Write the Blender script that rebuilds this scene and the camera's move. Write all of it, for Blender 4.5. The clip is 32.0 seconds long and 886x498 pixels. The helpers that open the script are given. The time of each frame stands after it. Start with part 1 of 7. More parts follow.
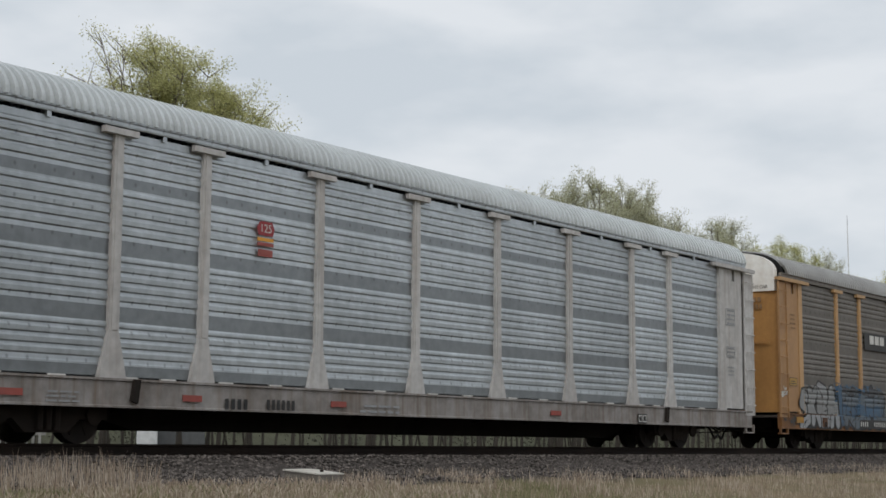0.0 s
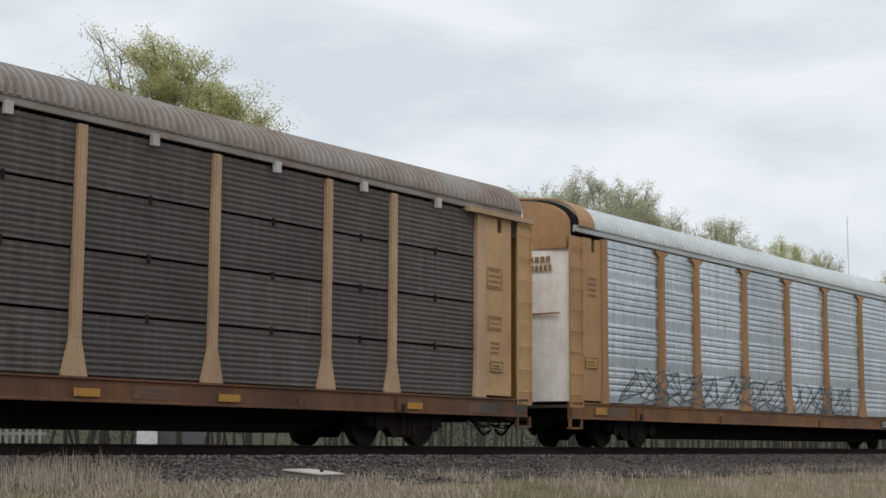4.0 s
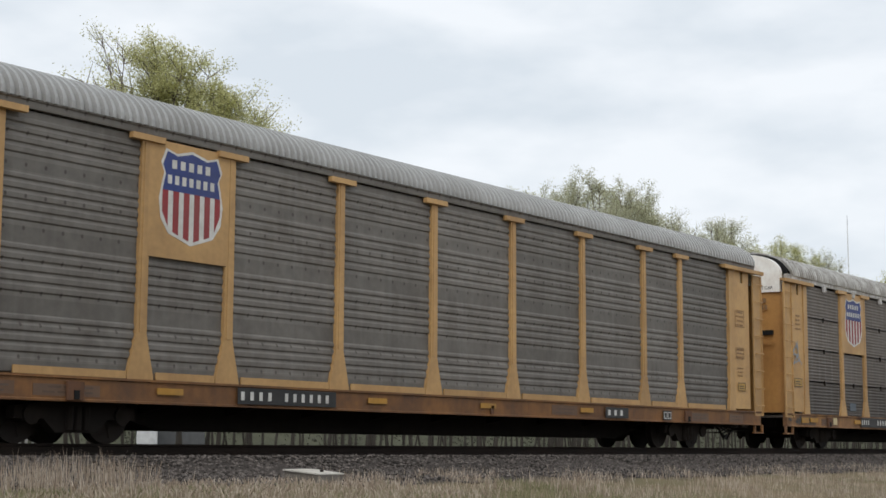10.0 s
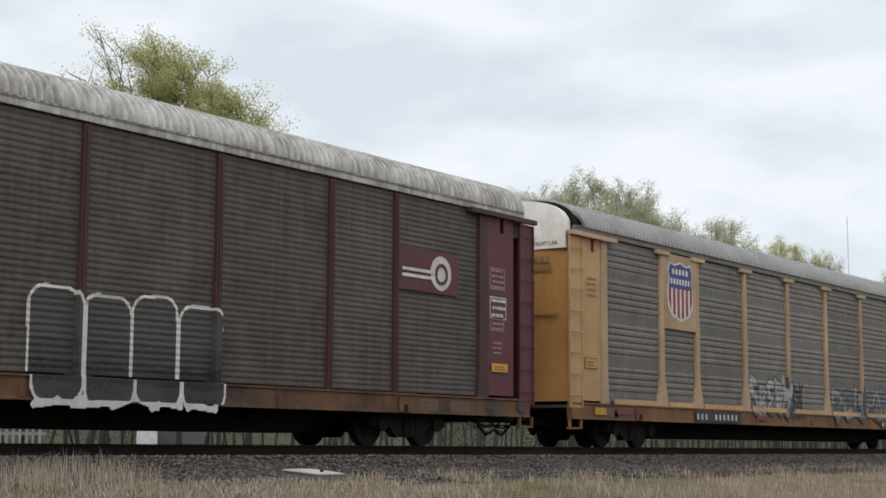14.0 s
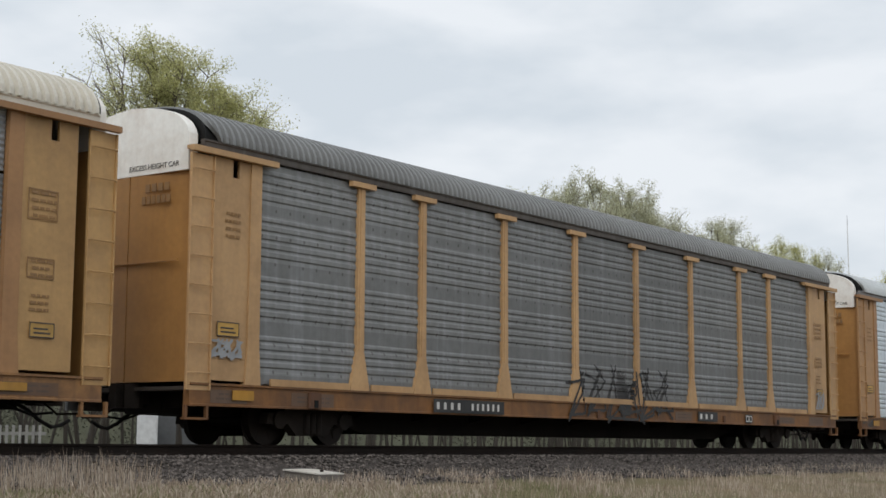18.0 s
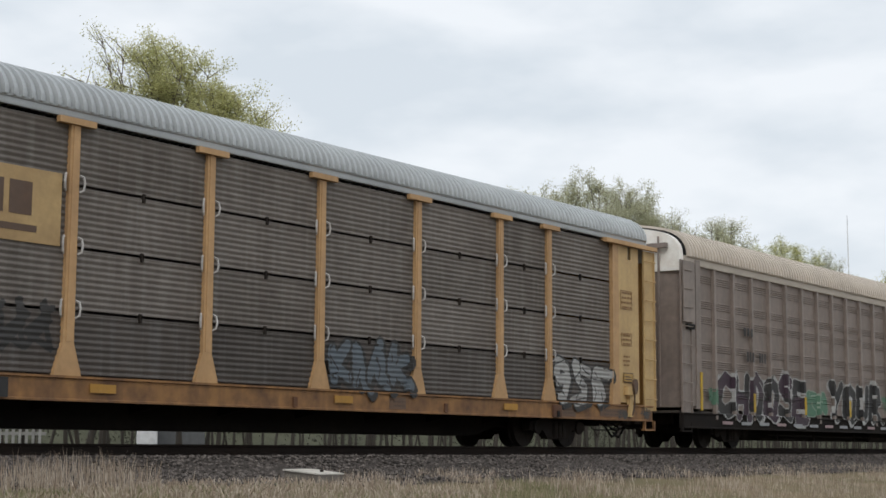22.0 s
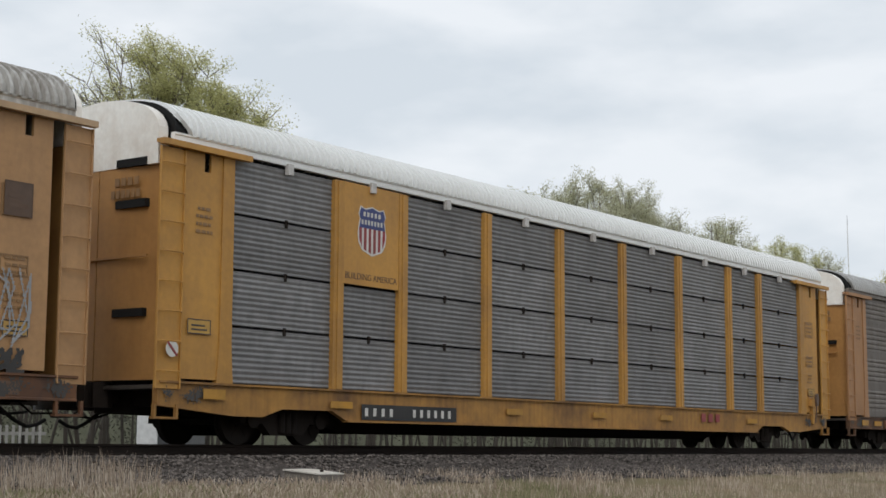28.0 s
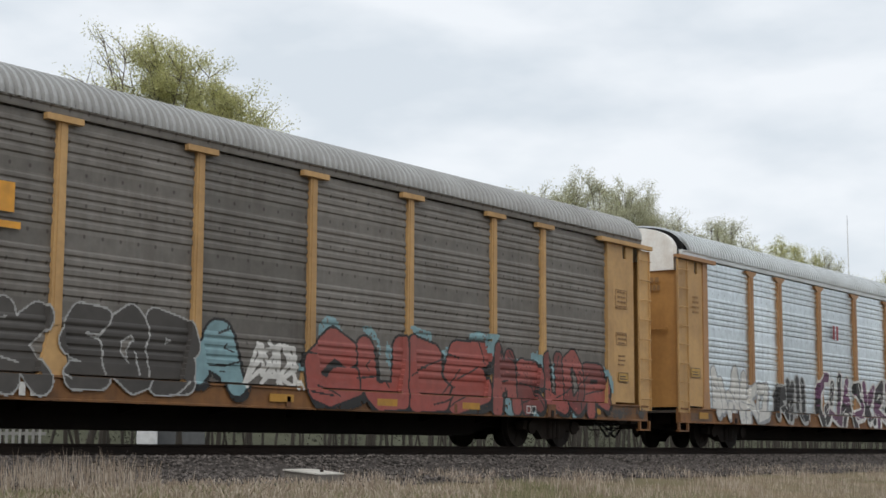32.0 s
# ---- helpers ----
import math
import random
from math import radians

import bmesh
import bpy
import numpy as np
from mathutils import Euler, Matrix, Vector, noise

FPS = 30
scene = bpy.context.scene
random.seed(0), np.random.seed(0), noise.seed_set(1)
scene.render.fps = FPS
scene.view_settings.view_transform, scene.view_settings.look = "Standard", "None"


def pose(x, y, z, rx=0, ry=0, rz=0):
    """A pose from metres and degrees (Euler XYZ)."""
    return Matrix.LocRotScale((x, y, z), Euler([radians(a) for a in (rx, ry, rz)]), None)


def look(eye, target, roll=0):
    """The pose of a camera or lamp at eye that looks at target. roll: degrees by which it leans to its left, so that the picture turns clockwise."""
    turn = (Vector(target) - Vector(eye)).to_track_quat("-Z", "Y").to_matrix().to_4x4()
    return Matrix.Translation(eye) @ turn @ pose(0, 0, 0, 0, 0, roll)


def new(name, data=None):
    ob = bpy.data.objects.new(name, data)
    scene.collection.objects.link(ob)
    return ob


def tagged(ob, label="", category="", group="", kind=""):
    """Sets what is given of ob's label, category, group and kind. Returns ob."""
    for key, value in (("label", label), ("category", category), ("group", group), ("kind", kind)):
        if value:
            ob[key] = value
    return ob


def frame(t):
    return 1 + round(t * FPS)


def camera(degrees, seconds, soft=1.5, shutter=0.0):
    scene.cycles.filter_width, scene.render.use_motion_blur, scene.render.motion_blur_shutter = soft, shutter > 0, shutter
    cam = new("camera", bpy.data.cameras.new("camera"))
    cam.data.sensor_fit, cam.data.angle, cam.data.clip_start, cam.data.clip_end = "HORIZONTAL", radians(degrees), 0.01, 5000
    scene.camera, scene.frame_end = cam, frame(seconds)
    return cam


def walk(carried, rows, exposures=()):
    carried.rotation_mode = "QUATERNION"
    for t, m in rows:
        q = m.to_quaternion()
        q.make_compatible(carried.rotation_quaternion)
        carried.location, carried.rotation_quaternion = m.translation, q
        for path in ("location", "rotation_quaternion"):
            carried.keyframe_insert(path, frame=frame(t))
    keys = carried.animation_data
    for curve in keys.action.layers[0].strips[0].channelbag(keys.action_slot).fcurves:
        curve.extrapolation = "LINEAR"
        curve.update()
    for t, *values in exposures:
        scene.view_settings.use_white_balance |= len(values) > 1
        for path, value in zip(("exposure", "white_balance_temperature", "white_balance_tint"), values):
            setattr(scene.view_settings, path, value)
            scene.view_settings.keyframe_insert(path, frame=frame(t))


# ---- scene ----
# still camera beside the line; the train runs along x at y = TRACK
cam = camera(32.38, 32.0, soft=1.6)
EYE = (0.0, 0.0, -0.024)
CAM_POSE = pose(*EYE, 90 + 7.401, 0, 36.014 - 90) @ pose(0, 0, 0, 0, 0, 0.306)
# the picture darkens a little while bright silver cars fill it
walk(cam, [(0.0, CAM_POSE), (32.0, CAM_POSE)],
     exposures=[(0.0, -0.24), (1.0, -0.2), (2.0, 0.0), (3.0, 0.02), (4.2, -0.1), (5.5, -0.2), (6.0, -0.18), (7.0, -0.07), (8.0, 0.02), (13.0, 0.04), (15.0, 0.0), (17.5, -0.1),
                (18.0, -0.08), (19.0, -0.1), (20.0, -0.25), (21.0, -0.24), (22.0, 0.0), (24.0, 0.0), (25.0, -0.06), (28.0, -0.06), (29.0, -0.08), (30.0, 0.0), (32.0, 0.0)])

PITCH = 28.61      # coupled length of one car
TRACK = 19.0       # centre line of the track
HALF = 13.4        # half of a car's length between its corner posts
WHEEL_R = 0.42


# small surges of the train about its steady run: seconds, metres
SURGE = ((0, 0.05), (0.5, 0.01), (1, -0.02), (1.5, 0.15), (2, 0.145), (3, 0.06), (6, -0.01), (7, -0.04), (8, 0.05), (9, 0), (10, 0.05), (11, 0.033), (12, 0.02), (13, 0), (14, 0.02), (15, -0.04), (17.5, -0.14), (18, -0.03), (19, -0.09), (20, 0.18), (21, 0.07), (21.5, -0.07), (22, -0.1), (23, -0.25), (24, -0.22), (25, -0.215), (28, -0.01), (29, 0.07), (29.5, -0.25), (30, -0.29), (31, -0.155), (32, 0.03))


def travelled(t):
    """Metres that the train has run since its zero mark."""
    return float(np.interp(t, *zip(*SURGE))) - 39.62 + 17.153 * t - 0.00819 * t ** 2 + 0.000856 * t ** 3 - 1.783e-5 * t ** 4


# ---- world, sun ----
world = bpy.data.worlds.new("overcast_sky")
scene.world = world
world.use_nodes = True
wn, wl = world.node_tree.nodes, world.node_tree.links
wn.clear()
w_out = wn.new("ShaderNodeOutputWorld")
w_bg = wn.new("ShaderNodeBackground")
sky = wn.new("ShaderNodeTexSky")
sky.sky_type = "NISHITA"
sky.sun_disc = False
sky.sun_elevation = radians(43)
sky.sun_rotation = radians(237)
sky.dust_density = 3.0
w_co = wn.new("ShaderNodeTexCoord")
w_map = wn.new("ShaderNodeMapping")
w_map.inputs["Scale"].default_value = (1.0, 1.0, 2.6)
w_noise = wn.new("ShaderNodeTexNoise")
w_noise.inputs["Scale"].default_value = 5.5
w_noise.inputs["Detail"].default_value = 5.0
w_noise.inputs["Roughness"].default_value = 0.48
w_ramp = wn.new("ShaderNodeValToRGB")
w_ramp.color_ramp.elements[0].position = 0.38
w_ramp.color_ramp.elements[0].color = (7.3, 7.95, 8.6, 1)
w_ramp.color_ramp.elements[1].position = 0.58
w_ramp.color_ramp.elements[1].color = (9.25, 9.65, 10.1, 1)
w_mix = wn.new("ShaderNodeMix")
w_mix.data_type = "RGBA"
w_mix.inputs["Factor"].default_value = 0.93
wl.new(w_co.outputs["Generated"], w_map.inputs["Vector"])
wl.new(w_map.outputs["Vector"], w_noise.inputs["Vector"])
wl.new(w_noise.outputs["Fac"], w_ramp.inputs["Fac"])
wl.new(sky.outputs["Color"], w_mix.inputs["A"])
wl.new(w_ramp.outputs["Color"], w_mix.inputs["B"])
wl.new(w_mix.outputs["Result"], w_bg.inputs["Color"])
w_bg.inputs["Strength"].default_value = 0.1
wl.new(w_bg.outputs["Background"], w_out.inputs["Surface"])

sun_data = bpy.data.lights.new("sun", "SUN")
sun_data.energy = 1.0
sun_data.angle = radians(40)
sun_data.color = (1.0, 0.97, 0.92)
sun = new("sun", sun_data)
sun.matrix_world = look((-34, -22, 38), (0, 0, 0))


# ---- materials ----
def node_mat(name):
    m = bpy.data.materials.new(name)
    m.use_nodes = True
    nt = m.node_tree
    return m, nt, nt.nodes["Principled BSDF"]


def surface(name, base, dirt=(0.05, 0.04, 0.03), dirt_amount=0.4, rough=0.6, metal=0.0, grain=6.0, streak=0.0,
            streak_col=None, bump=0.15, vary=0.12, dirt_scale=0.7, dots=0.0, bands=0.0, spec=0.4, grain_amp=0.13):
    """Painted or weathered sheet: base colour, blotchy grime, vertical streaks, fine bump, a shade of its own per piece."""
    m, nt, b = node_mat(name)
    N, L = nt.nodes, nt.links
    co = N.new("ShaderNodeTexCoord")
    info = N.new("ShaderNodeObjectInfo")
    off = N.new("ShaderNodeVectorMath")
    off.operation = "MULTIPLY_ADD"
    comb = N.new("ShaderNodeCombineXYZ")
    for i in range(3):
        L.new(info.outputs["Random"], comb.inputs[i])
    L.new(comb.outputs[0], off.inputs[0])
    off.inputs[1].default_value = (37.0, 11.0, 23.0)
    L.new(co.outputs["Object"], off.inputs[2])
    n1 = N.new("ShaderNodeTexNoise")
    n1.inputs["Scale"].default_value = dirt_scale
    n1.inputs["Detail"].default_value = 8
    n1.inputs["Roughness"].default_value = 0.65
    L.new(off.outputs[0], n1.inputs["Vector"])
    n2 = N.new("ShaderNodeTexNoise")
    n2.inputs["Scale"].default_value = grain
    n2.inputs["Detail"].default_value = 5
    L.new(off.outputs[0], n2.inputs["Vector"])
    r1 = N.new("ShaderNodeMapRange")
    r1.inputs["From Min"].default_value = 0.4
    r1.inputs["From Max"].default_value = 0.75
    r1.inputs["To Max"].default_value = dirt_amount
    L.new(n1.outputs["Fac"], r1.inputs["Value"])
    mix1 = N.new("ShaderNodeMix")
    mix1.data_type = "RGBA"
    mix1.inputs["A"].default_value = (*base, 1)
    mix1.inputs["B"].default_value = (*dirt, 1)
    L.new(r1.outputs["Result"], mix1.inputs["Factor"])
    last = mix1.outputs["Result"]
    if streak:
        mp = N.new("ShaderNodeMapping")
        mp.inputs["Scale"].default_value = (5.0, 5.0, 0.22)
        L.new(off.outputs[0], mp.inputs["Vector"])
        n3 = N.new("ShaderNodeTexNoise")
        n3.inputs["Scale"].default_value = 1.6
        n3.inputs["Detail"].default_value = 4
        L.new(mp.outputs[0], n3.inputs["Vector"])
        r3 = N.new("ShaderNodeMapRange")
        r3.inputs["From Min"].default_value = 0.47
        r3.inputs["From Max"].default_value = 0.72
        r3.inputs["To Max"].default_value = streak
        L.new(n3.outputs["Fac"], r3.inputs["Value"])
        mix3 = N.new("ShaderNodeMix")
        mix3.data_type = "RGBA"
        L.new(r3.outputs["Result"], mix3.inputs["Factor"])
        L.new(last, mix3.inputs["A"])
        mix3.inputs["B"].default_value = (*(streak_col or dirt), 1)
        last = mix3.outputs["Result"]
    if bands:       # the plain bands between the ribs: perforated sheet, with their darker ground reflection painted in
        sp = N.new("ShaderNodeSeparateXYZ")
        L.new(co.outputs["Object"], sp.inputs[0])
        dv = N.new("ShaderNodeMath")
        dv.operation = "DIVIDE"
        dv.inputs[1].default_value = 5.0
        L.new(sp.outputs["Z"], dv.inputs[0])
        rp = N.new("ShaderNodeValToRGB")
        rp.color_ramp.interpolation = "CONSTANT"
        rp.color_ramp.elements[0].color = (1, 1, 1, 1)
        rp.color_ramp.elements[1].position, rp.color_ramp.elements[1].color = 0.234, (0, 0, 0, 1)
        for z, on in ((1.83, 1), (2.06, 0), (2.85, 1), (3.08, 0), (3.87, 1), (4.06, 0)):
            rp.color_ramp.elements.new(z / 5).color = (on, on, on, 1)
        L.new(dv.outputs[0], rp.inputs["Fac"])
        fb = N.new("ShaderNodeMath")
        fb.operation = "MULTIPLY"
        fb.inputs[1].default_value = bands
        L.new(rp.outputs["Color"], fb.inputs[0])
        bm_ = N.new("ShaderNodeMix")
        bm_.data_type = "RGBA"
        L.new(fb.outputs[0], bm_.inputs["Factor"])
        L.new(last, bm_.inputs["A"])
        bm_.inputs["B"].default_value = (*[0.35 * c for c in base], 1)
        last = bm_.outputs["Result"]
    if dots:        # rows of rust-ringed fixings
        mp = N.new("ShaderNodeVectorMath")
        mp.operation = "MODULO"
        mp.inputs[1].default_value = (0.36, 100.0, 0.46)
        sh = N.new("ShaderNodeVectorMath")
        sh.inputs[1].default_value = (36.0, 50.0, 45.93)
        L.new(co.outputs["Object"], sh.inputs[0])
        L.new(sh.outputs[0], mp.inputs[0])
        ds = N.new("ShaderNodeVectorMath")
        ds.operation = "MULTIPLY_ADD"
        ds.inputs[1].default_value = (1, 0, 0.8)
        ds.inputs[2].default_value = (-0.18, 0, -0.184)
        L.new(mp.outputs[0], ds.inputs[0])
        ln = N.new("ShaderNodeVectorMath")
        ln.operation = "LENGTH"
        L.new(ds.outputs[0], ln.inputs[0])
        dr = N.new("ShaderNodeMapRange")
        dr.inputs["From Min"].default_value = 0.014
        dr.inputs["From Max"].default_value = 0.034
        dr.inputs["To Min"].default_value = dots
        dr.inputs["To Max"].default_value = 0
        L.new(ln.outputs["Value"], dr.inputs["Value"])
        dm = N.new("ShaderNodeMix")
        dm.data_type = "RGBA"
        L.new(dr.outputs["Result"], dm.inputs["Factor"])
        L.new(last, dm.inputs["A"])
        dm.inputs["B"].default_value = (0.045, 0.035, 0.03, 1)
        last = dm.outputs["Result"]
    # grain and a shade per piece
    g = N.new("ShaderNodeMapRange")
    g.inputs["From Min"].default_value = 0.3
    g.inputs["From Max"].default_value = 0.7
    g.inputs["To Min"].default_value = 1 - grain_amp
    g.inputs["To Max"].default_value = 1 + grain_amp
    L.new(n2.outputs["Fac"], g.inputs["Value"])
    v = N.new("ShaderNodeMapRange")
    v.inputs["To Min"].default_value = 1 - vary
    v.inputs["To Max"].default_value = 1 + vary
    L.new(info.outputs["Random"], v.inputs["Value"])
    mul = N.new("ShaderNodeMath")
    mul.operation = "MULTIPLY"
    L.new(g.outputs["Result"], mul.inputs[0])
    L.new(v.outputs["Result"], mul.inputs[1])
    hsv = N.new("ShaderNodeHueSaturation")
    L.new(last, hsv.inputs["Color"])
    L.new(mul.outputs[0], hsv.inputs["Value"])
    L.new(hsv.outputs["Color"], b.inputs["Base Color"])
    rr = N.new("ShaderNodeMapRange")
    rr.inputs["To Min"].default_value = max(rough - 0.12, 0.05)
    rr.inputs["To Max"].default_value = min(rough + 0.15, 1)
    L.new(n2.outputs["Fac"], rr.inputs["Value"])
    L.new(rr.outputs["Result"], b.inputs["Roughness"])
    b.inputs["Metallic"].default_value = metal
    b.inputs["Specular IOR Level"].default_value = spec
    if bump:
        bp = N.new("ShaderNodeBump")
        bp.inputs["Strength"].default_value = bump
        bp.inputs["Distance"].default_value = 0.01
        L.new(n2.outputs["Fac"], bp.inputs["Height"])
        L.new(bp.outputs["Normal"], b.inputs["Normal"])
    return m


MATS = {}


def mat(key):
    return MATS[key]


def paint(key, base, **kw):
    MATS[key] = surface(key, base, **kw)
    return MATS[key]


RUST = (0.13, 0.055, 0.022)
GRIME = (0.045, 0.04, 0.036)
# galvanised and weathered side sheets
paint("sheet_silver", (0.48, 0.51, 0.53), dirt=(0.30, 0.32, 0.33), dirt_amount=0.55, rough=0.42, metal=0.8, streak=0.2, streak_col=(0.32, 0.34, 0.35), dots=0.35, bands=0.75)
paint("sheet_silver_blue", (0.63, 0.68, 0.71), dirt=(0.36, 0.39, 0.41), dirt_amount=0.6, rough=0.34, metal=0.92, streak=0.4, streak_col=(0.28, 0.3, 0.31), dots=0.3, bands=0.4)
paint("sheet_pale_blue", (0.32, 0.342, 0.365), dirt=(0.22, 0.235, 0.25), dirt_amount=0.6, rough=0.4, metal=0.6, streak=0.3, streak_col=(0.24, 0.25, 0.26), vary=0.16)
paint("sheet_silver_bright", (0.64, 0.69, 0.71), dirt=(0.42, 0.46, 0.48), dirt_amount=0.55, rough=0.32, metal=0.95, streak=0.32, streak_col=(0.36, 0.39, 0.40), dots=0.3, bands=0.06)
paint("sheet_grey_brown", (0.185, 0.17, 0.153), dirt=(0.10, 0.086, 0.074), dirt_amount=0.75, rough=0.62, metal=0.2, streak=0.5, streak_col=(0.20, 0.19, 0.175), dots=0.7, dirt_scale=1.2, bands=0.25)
paint("sheet_grey", (0.20, 0.198, 0.20), dirt=(0.12, 0.117, 0.118), dirt_amount=0.75, dirt_scale=1.1, rough=0.6, metal=0.2, streak=0.5, streak_col=(0.15, 0.15, 0.155))
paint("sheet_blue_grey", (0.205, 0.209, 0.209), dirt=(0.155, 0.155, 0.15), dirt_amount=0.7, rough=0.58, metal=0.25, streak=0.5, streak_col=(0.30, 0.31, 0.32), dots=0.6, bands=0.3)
paint("sheet_dark", (0.092, 0.080, 0.072), dirt=(0.047, 0.038, 0.032), dirt_amount=0.6, rough=0.65, metal=0.15, streak=0.4, streak_col=(0.15, 0.142, 0.135))
paint("sheet_dark_brown", (0.155, 0.136, 0.121), dirt=(0.075, 0.06, 0.05), dirt_amount=0.7, rough=0.66, metal=0.15, streak=0.6, streak_col=(0.19, 0.175, 0.16))
paint("sheet_umber", (0.092, 0.077, 0.066), dirt=(0.036, 0.029, 0.025), dirt_amount=0.8, dirt_scale=1.3, rough=0.7, metal=0.1, streak=0.5, streak_col=(0.12, 0.108, 0.095))
paint("sheet_charcoal", (0.178, 0.152, 0.138), dirt=(0.088, 0.071, 0.063), dirt_amount=0.7, rough=0.6, metal=0.15, streak=0.5, streak_col=(0.17, 0.162, 0.155))
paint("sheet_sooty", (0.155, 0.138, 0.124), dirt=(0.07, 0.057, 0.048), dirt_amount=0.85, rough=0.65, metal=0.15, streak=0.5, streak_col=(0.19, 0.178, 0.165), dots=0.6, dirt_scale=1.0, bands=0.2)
paint("sill_sooty", (0.055, 0.034, 0.025), dirt=(0.27, 0.125, 0.05), dirt_amount=0.8, rough=0.75, streak=0.3, streak_col=(0.04, 0.03, 0.025), dirt_scale=0.8, vary=0.06)
paint("sill_orange", (0.36, 0.185, 0.045), dirt=(0.075, 0.04, 0.025), dirt_amount=0.9, rough=0.65, streak=0.4, streak_col=RUST, dirt_scale=0.9, vary=0.06)
paint("sheet_taupe", (0.212, 0.172, 0.15), dirt=(0.145, 0.118, 0.102), dirt_amount=0.6, rough=0.55, streak=0.35, vary=0.05)
# paints
for key, c in (("yellow", (0.49, 0.30, 0.125)), ("yellow_pale", (0.51, 0.355, 0.165)), ("yellow_strong", (0.47, 0.245, 0.055)), ("post_peach", (0.44, 0.305, 0.185)), ("rust_post", (0.35, 0.185, 0.085)),
               ("yellow_peach", (0.50, 0.31, 0.15)), ("orange_post", (0.36, 0.195, 0.088)), ("yellow_tan", (0.41, 0.235, 0.108))):
    paint(key, c, dirt=(0.17, 0.09, 0.045), dirt_amount=0.55, rough=0.55, streak=0.09, streak_col=RUST, vary=0.07, grain=11, grain_amp=0.07)
paint("yellow_end", (0.42, 0.215, 0.066), dirt=(0.2, 0.09, 0.03), dirt_amount=0.55, rough=0.5, streak=0.13, streak_col=(0.22, 0.1, 0.04), vary=0.05, grain=10, grain_amp=0.06)
paint("sill_yellow", (0.215, 0.098, 0.033), dirt=(0.06, 0.034, 0.024), dirt_amount=0.95, rough=0.65, streak=0.5, streak_col=RUST, dirt_scale=1.1, vary=0.06)
paint("sill_grey", (0.29, 0.272, 0.26), dirt=(0.10, 0.08, 0.065), dirt_amount=0.9, rough=0.7, streak=0.6, streak_col=(0.13, 0.085, 0.055), dirt_scale=1.0, vary=0.05)
paint("sill_patchy", (0.30, 0.155, 0.06), dirt=(0.08, 0.042, 0.03), dirt_amount=1.0, rough=0.7, streak=0.4, streak_col=(0.11, 0.06, 0.04), dirt_scale=1.7, vary=0.06)
paint("sill_rust", (0.155, 0.07, 0.032), dirt=(0.045, 0.028, 0.022), dirt_amount=0.95, rough=0.75, streak=0.6, streak_col=(0.08, 0.04, 0.028), dirt_scale=1.0, vary=0.06)
paint("white_end", (0.86, 0.845, 0.80), dirt=(0.42, 0.29, 0.19), dirt_amount=0.36, dirt_scale=2.2, grain=14, grain_amp=0.04, rough=0.55, streak=0.08, streak_col=(0.3, 0.2, 0.12), vary=0.05)
paint("pale_grey_paint", (0.49, 0.48, 0.47), dirt=(0.3, 0.27, 0.25), dirt_amount=0.5, rough=0.55, streak=0.35, streak_col=(0.25, 0.19, 0.15), vary=0.05)
paint("maroon", (0.10, 0.026, 0.032), dirt=(0.05, 0.02, 0.02), dirt_amount=0.6, rough=0.55, streak=0.3, streak_col=(0.15, 0.05, 0.05), vary=0.05)
paint("black_paint", (0.0145, 0.0125, 0.012), dirt=(0.033, 0.026, 0.023), dirt_amount=0.6, rough=0.6, spec=0.2, streak=0.3, streak_col=(0.05, 0.044, 0.04), vary=0.05)
paint("taupe_paint", (0.235, 0.192, 0.168), dirt=(0.13, 0.11, 0.095), dirt_amount=0.6, rough=0.5, streak=0.35, vary=0.04)
# roofs
paint("roof_silver", (0.60, 0.63, 0.64), dirt=(0.36, 0.37, 0.37), dirt_amount=0.5, rough=0.5, metal=0.3, grain=24, bump=0.04, grain_amp=0.05)
paint("roof_white", (0.74, 0.75, 0.745), dirt=(0.6, 0.6, 0.58), dirt_amount=0.25, rough=0.5, grain=24, bump=0.04, grain_amp=0.05)
paint("roof_cream", (0.60, 0.57, 0.50), dirt=(0.4, 0.36, 0.3), dirt_amount=0.5, rough=0.55, grain=24, bump=0.04, grain_amp=0.05)
paint("roof_grey", (0.37, 0.37, 0.365), dirt=(0.2, 0.195, 0.185), dirt_amount=0.6, rough=0.55, metal=0.2, grain=24, bump=0.04, grain_amp=0.05)
paint("roof_dark", (0.235, 0.24, 0.24), dirt=(0.15, 0.15, 0.15), dirt_amount=0.6, rough=0.55, metal=0.2, grain=24, bump=0.04, grain_amp=0.05)
paint("roof_blue_grey", (0.43, 0.45, 0.46), dirt=(0.25, 0.26, 0.27), dirt_amount=0.5, rough=0.5, metal=0.25, grain=24, bump=0.04, grain_amp=0.05)
paint("roof_rusty", (0.32, 0.295, 0.275), dirt=(0.17, 0.075, 0.04), dirt_amount=0.8, rough=0.65, grain=24, bump=0.04, grain_amp=0.05, dirt_scale=0.9)
paint("roof_patchy", (0.27, 0.25, 0.225), dirt=(0.66, 0.66, 0.64), dirt_amount=0.75, rough=0.6, grain=24, bump=0.04, grain_amp=0.07, dirt_scale=1.1, streak=0.6, streak_col=(0.74, 0.74, 0.72))
paint("roof_taupe", (0.50, 0.44, 0.375), dirt=(0.3, 0.26, 0.22), dirt_amount=0.5, rough=0.55, grain=24, bump=0.04, grain_amp=0.05)
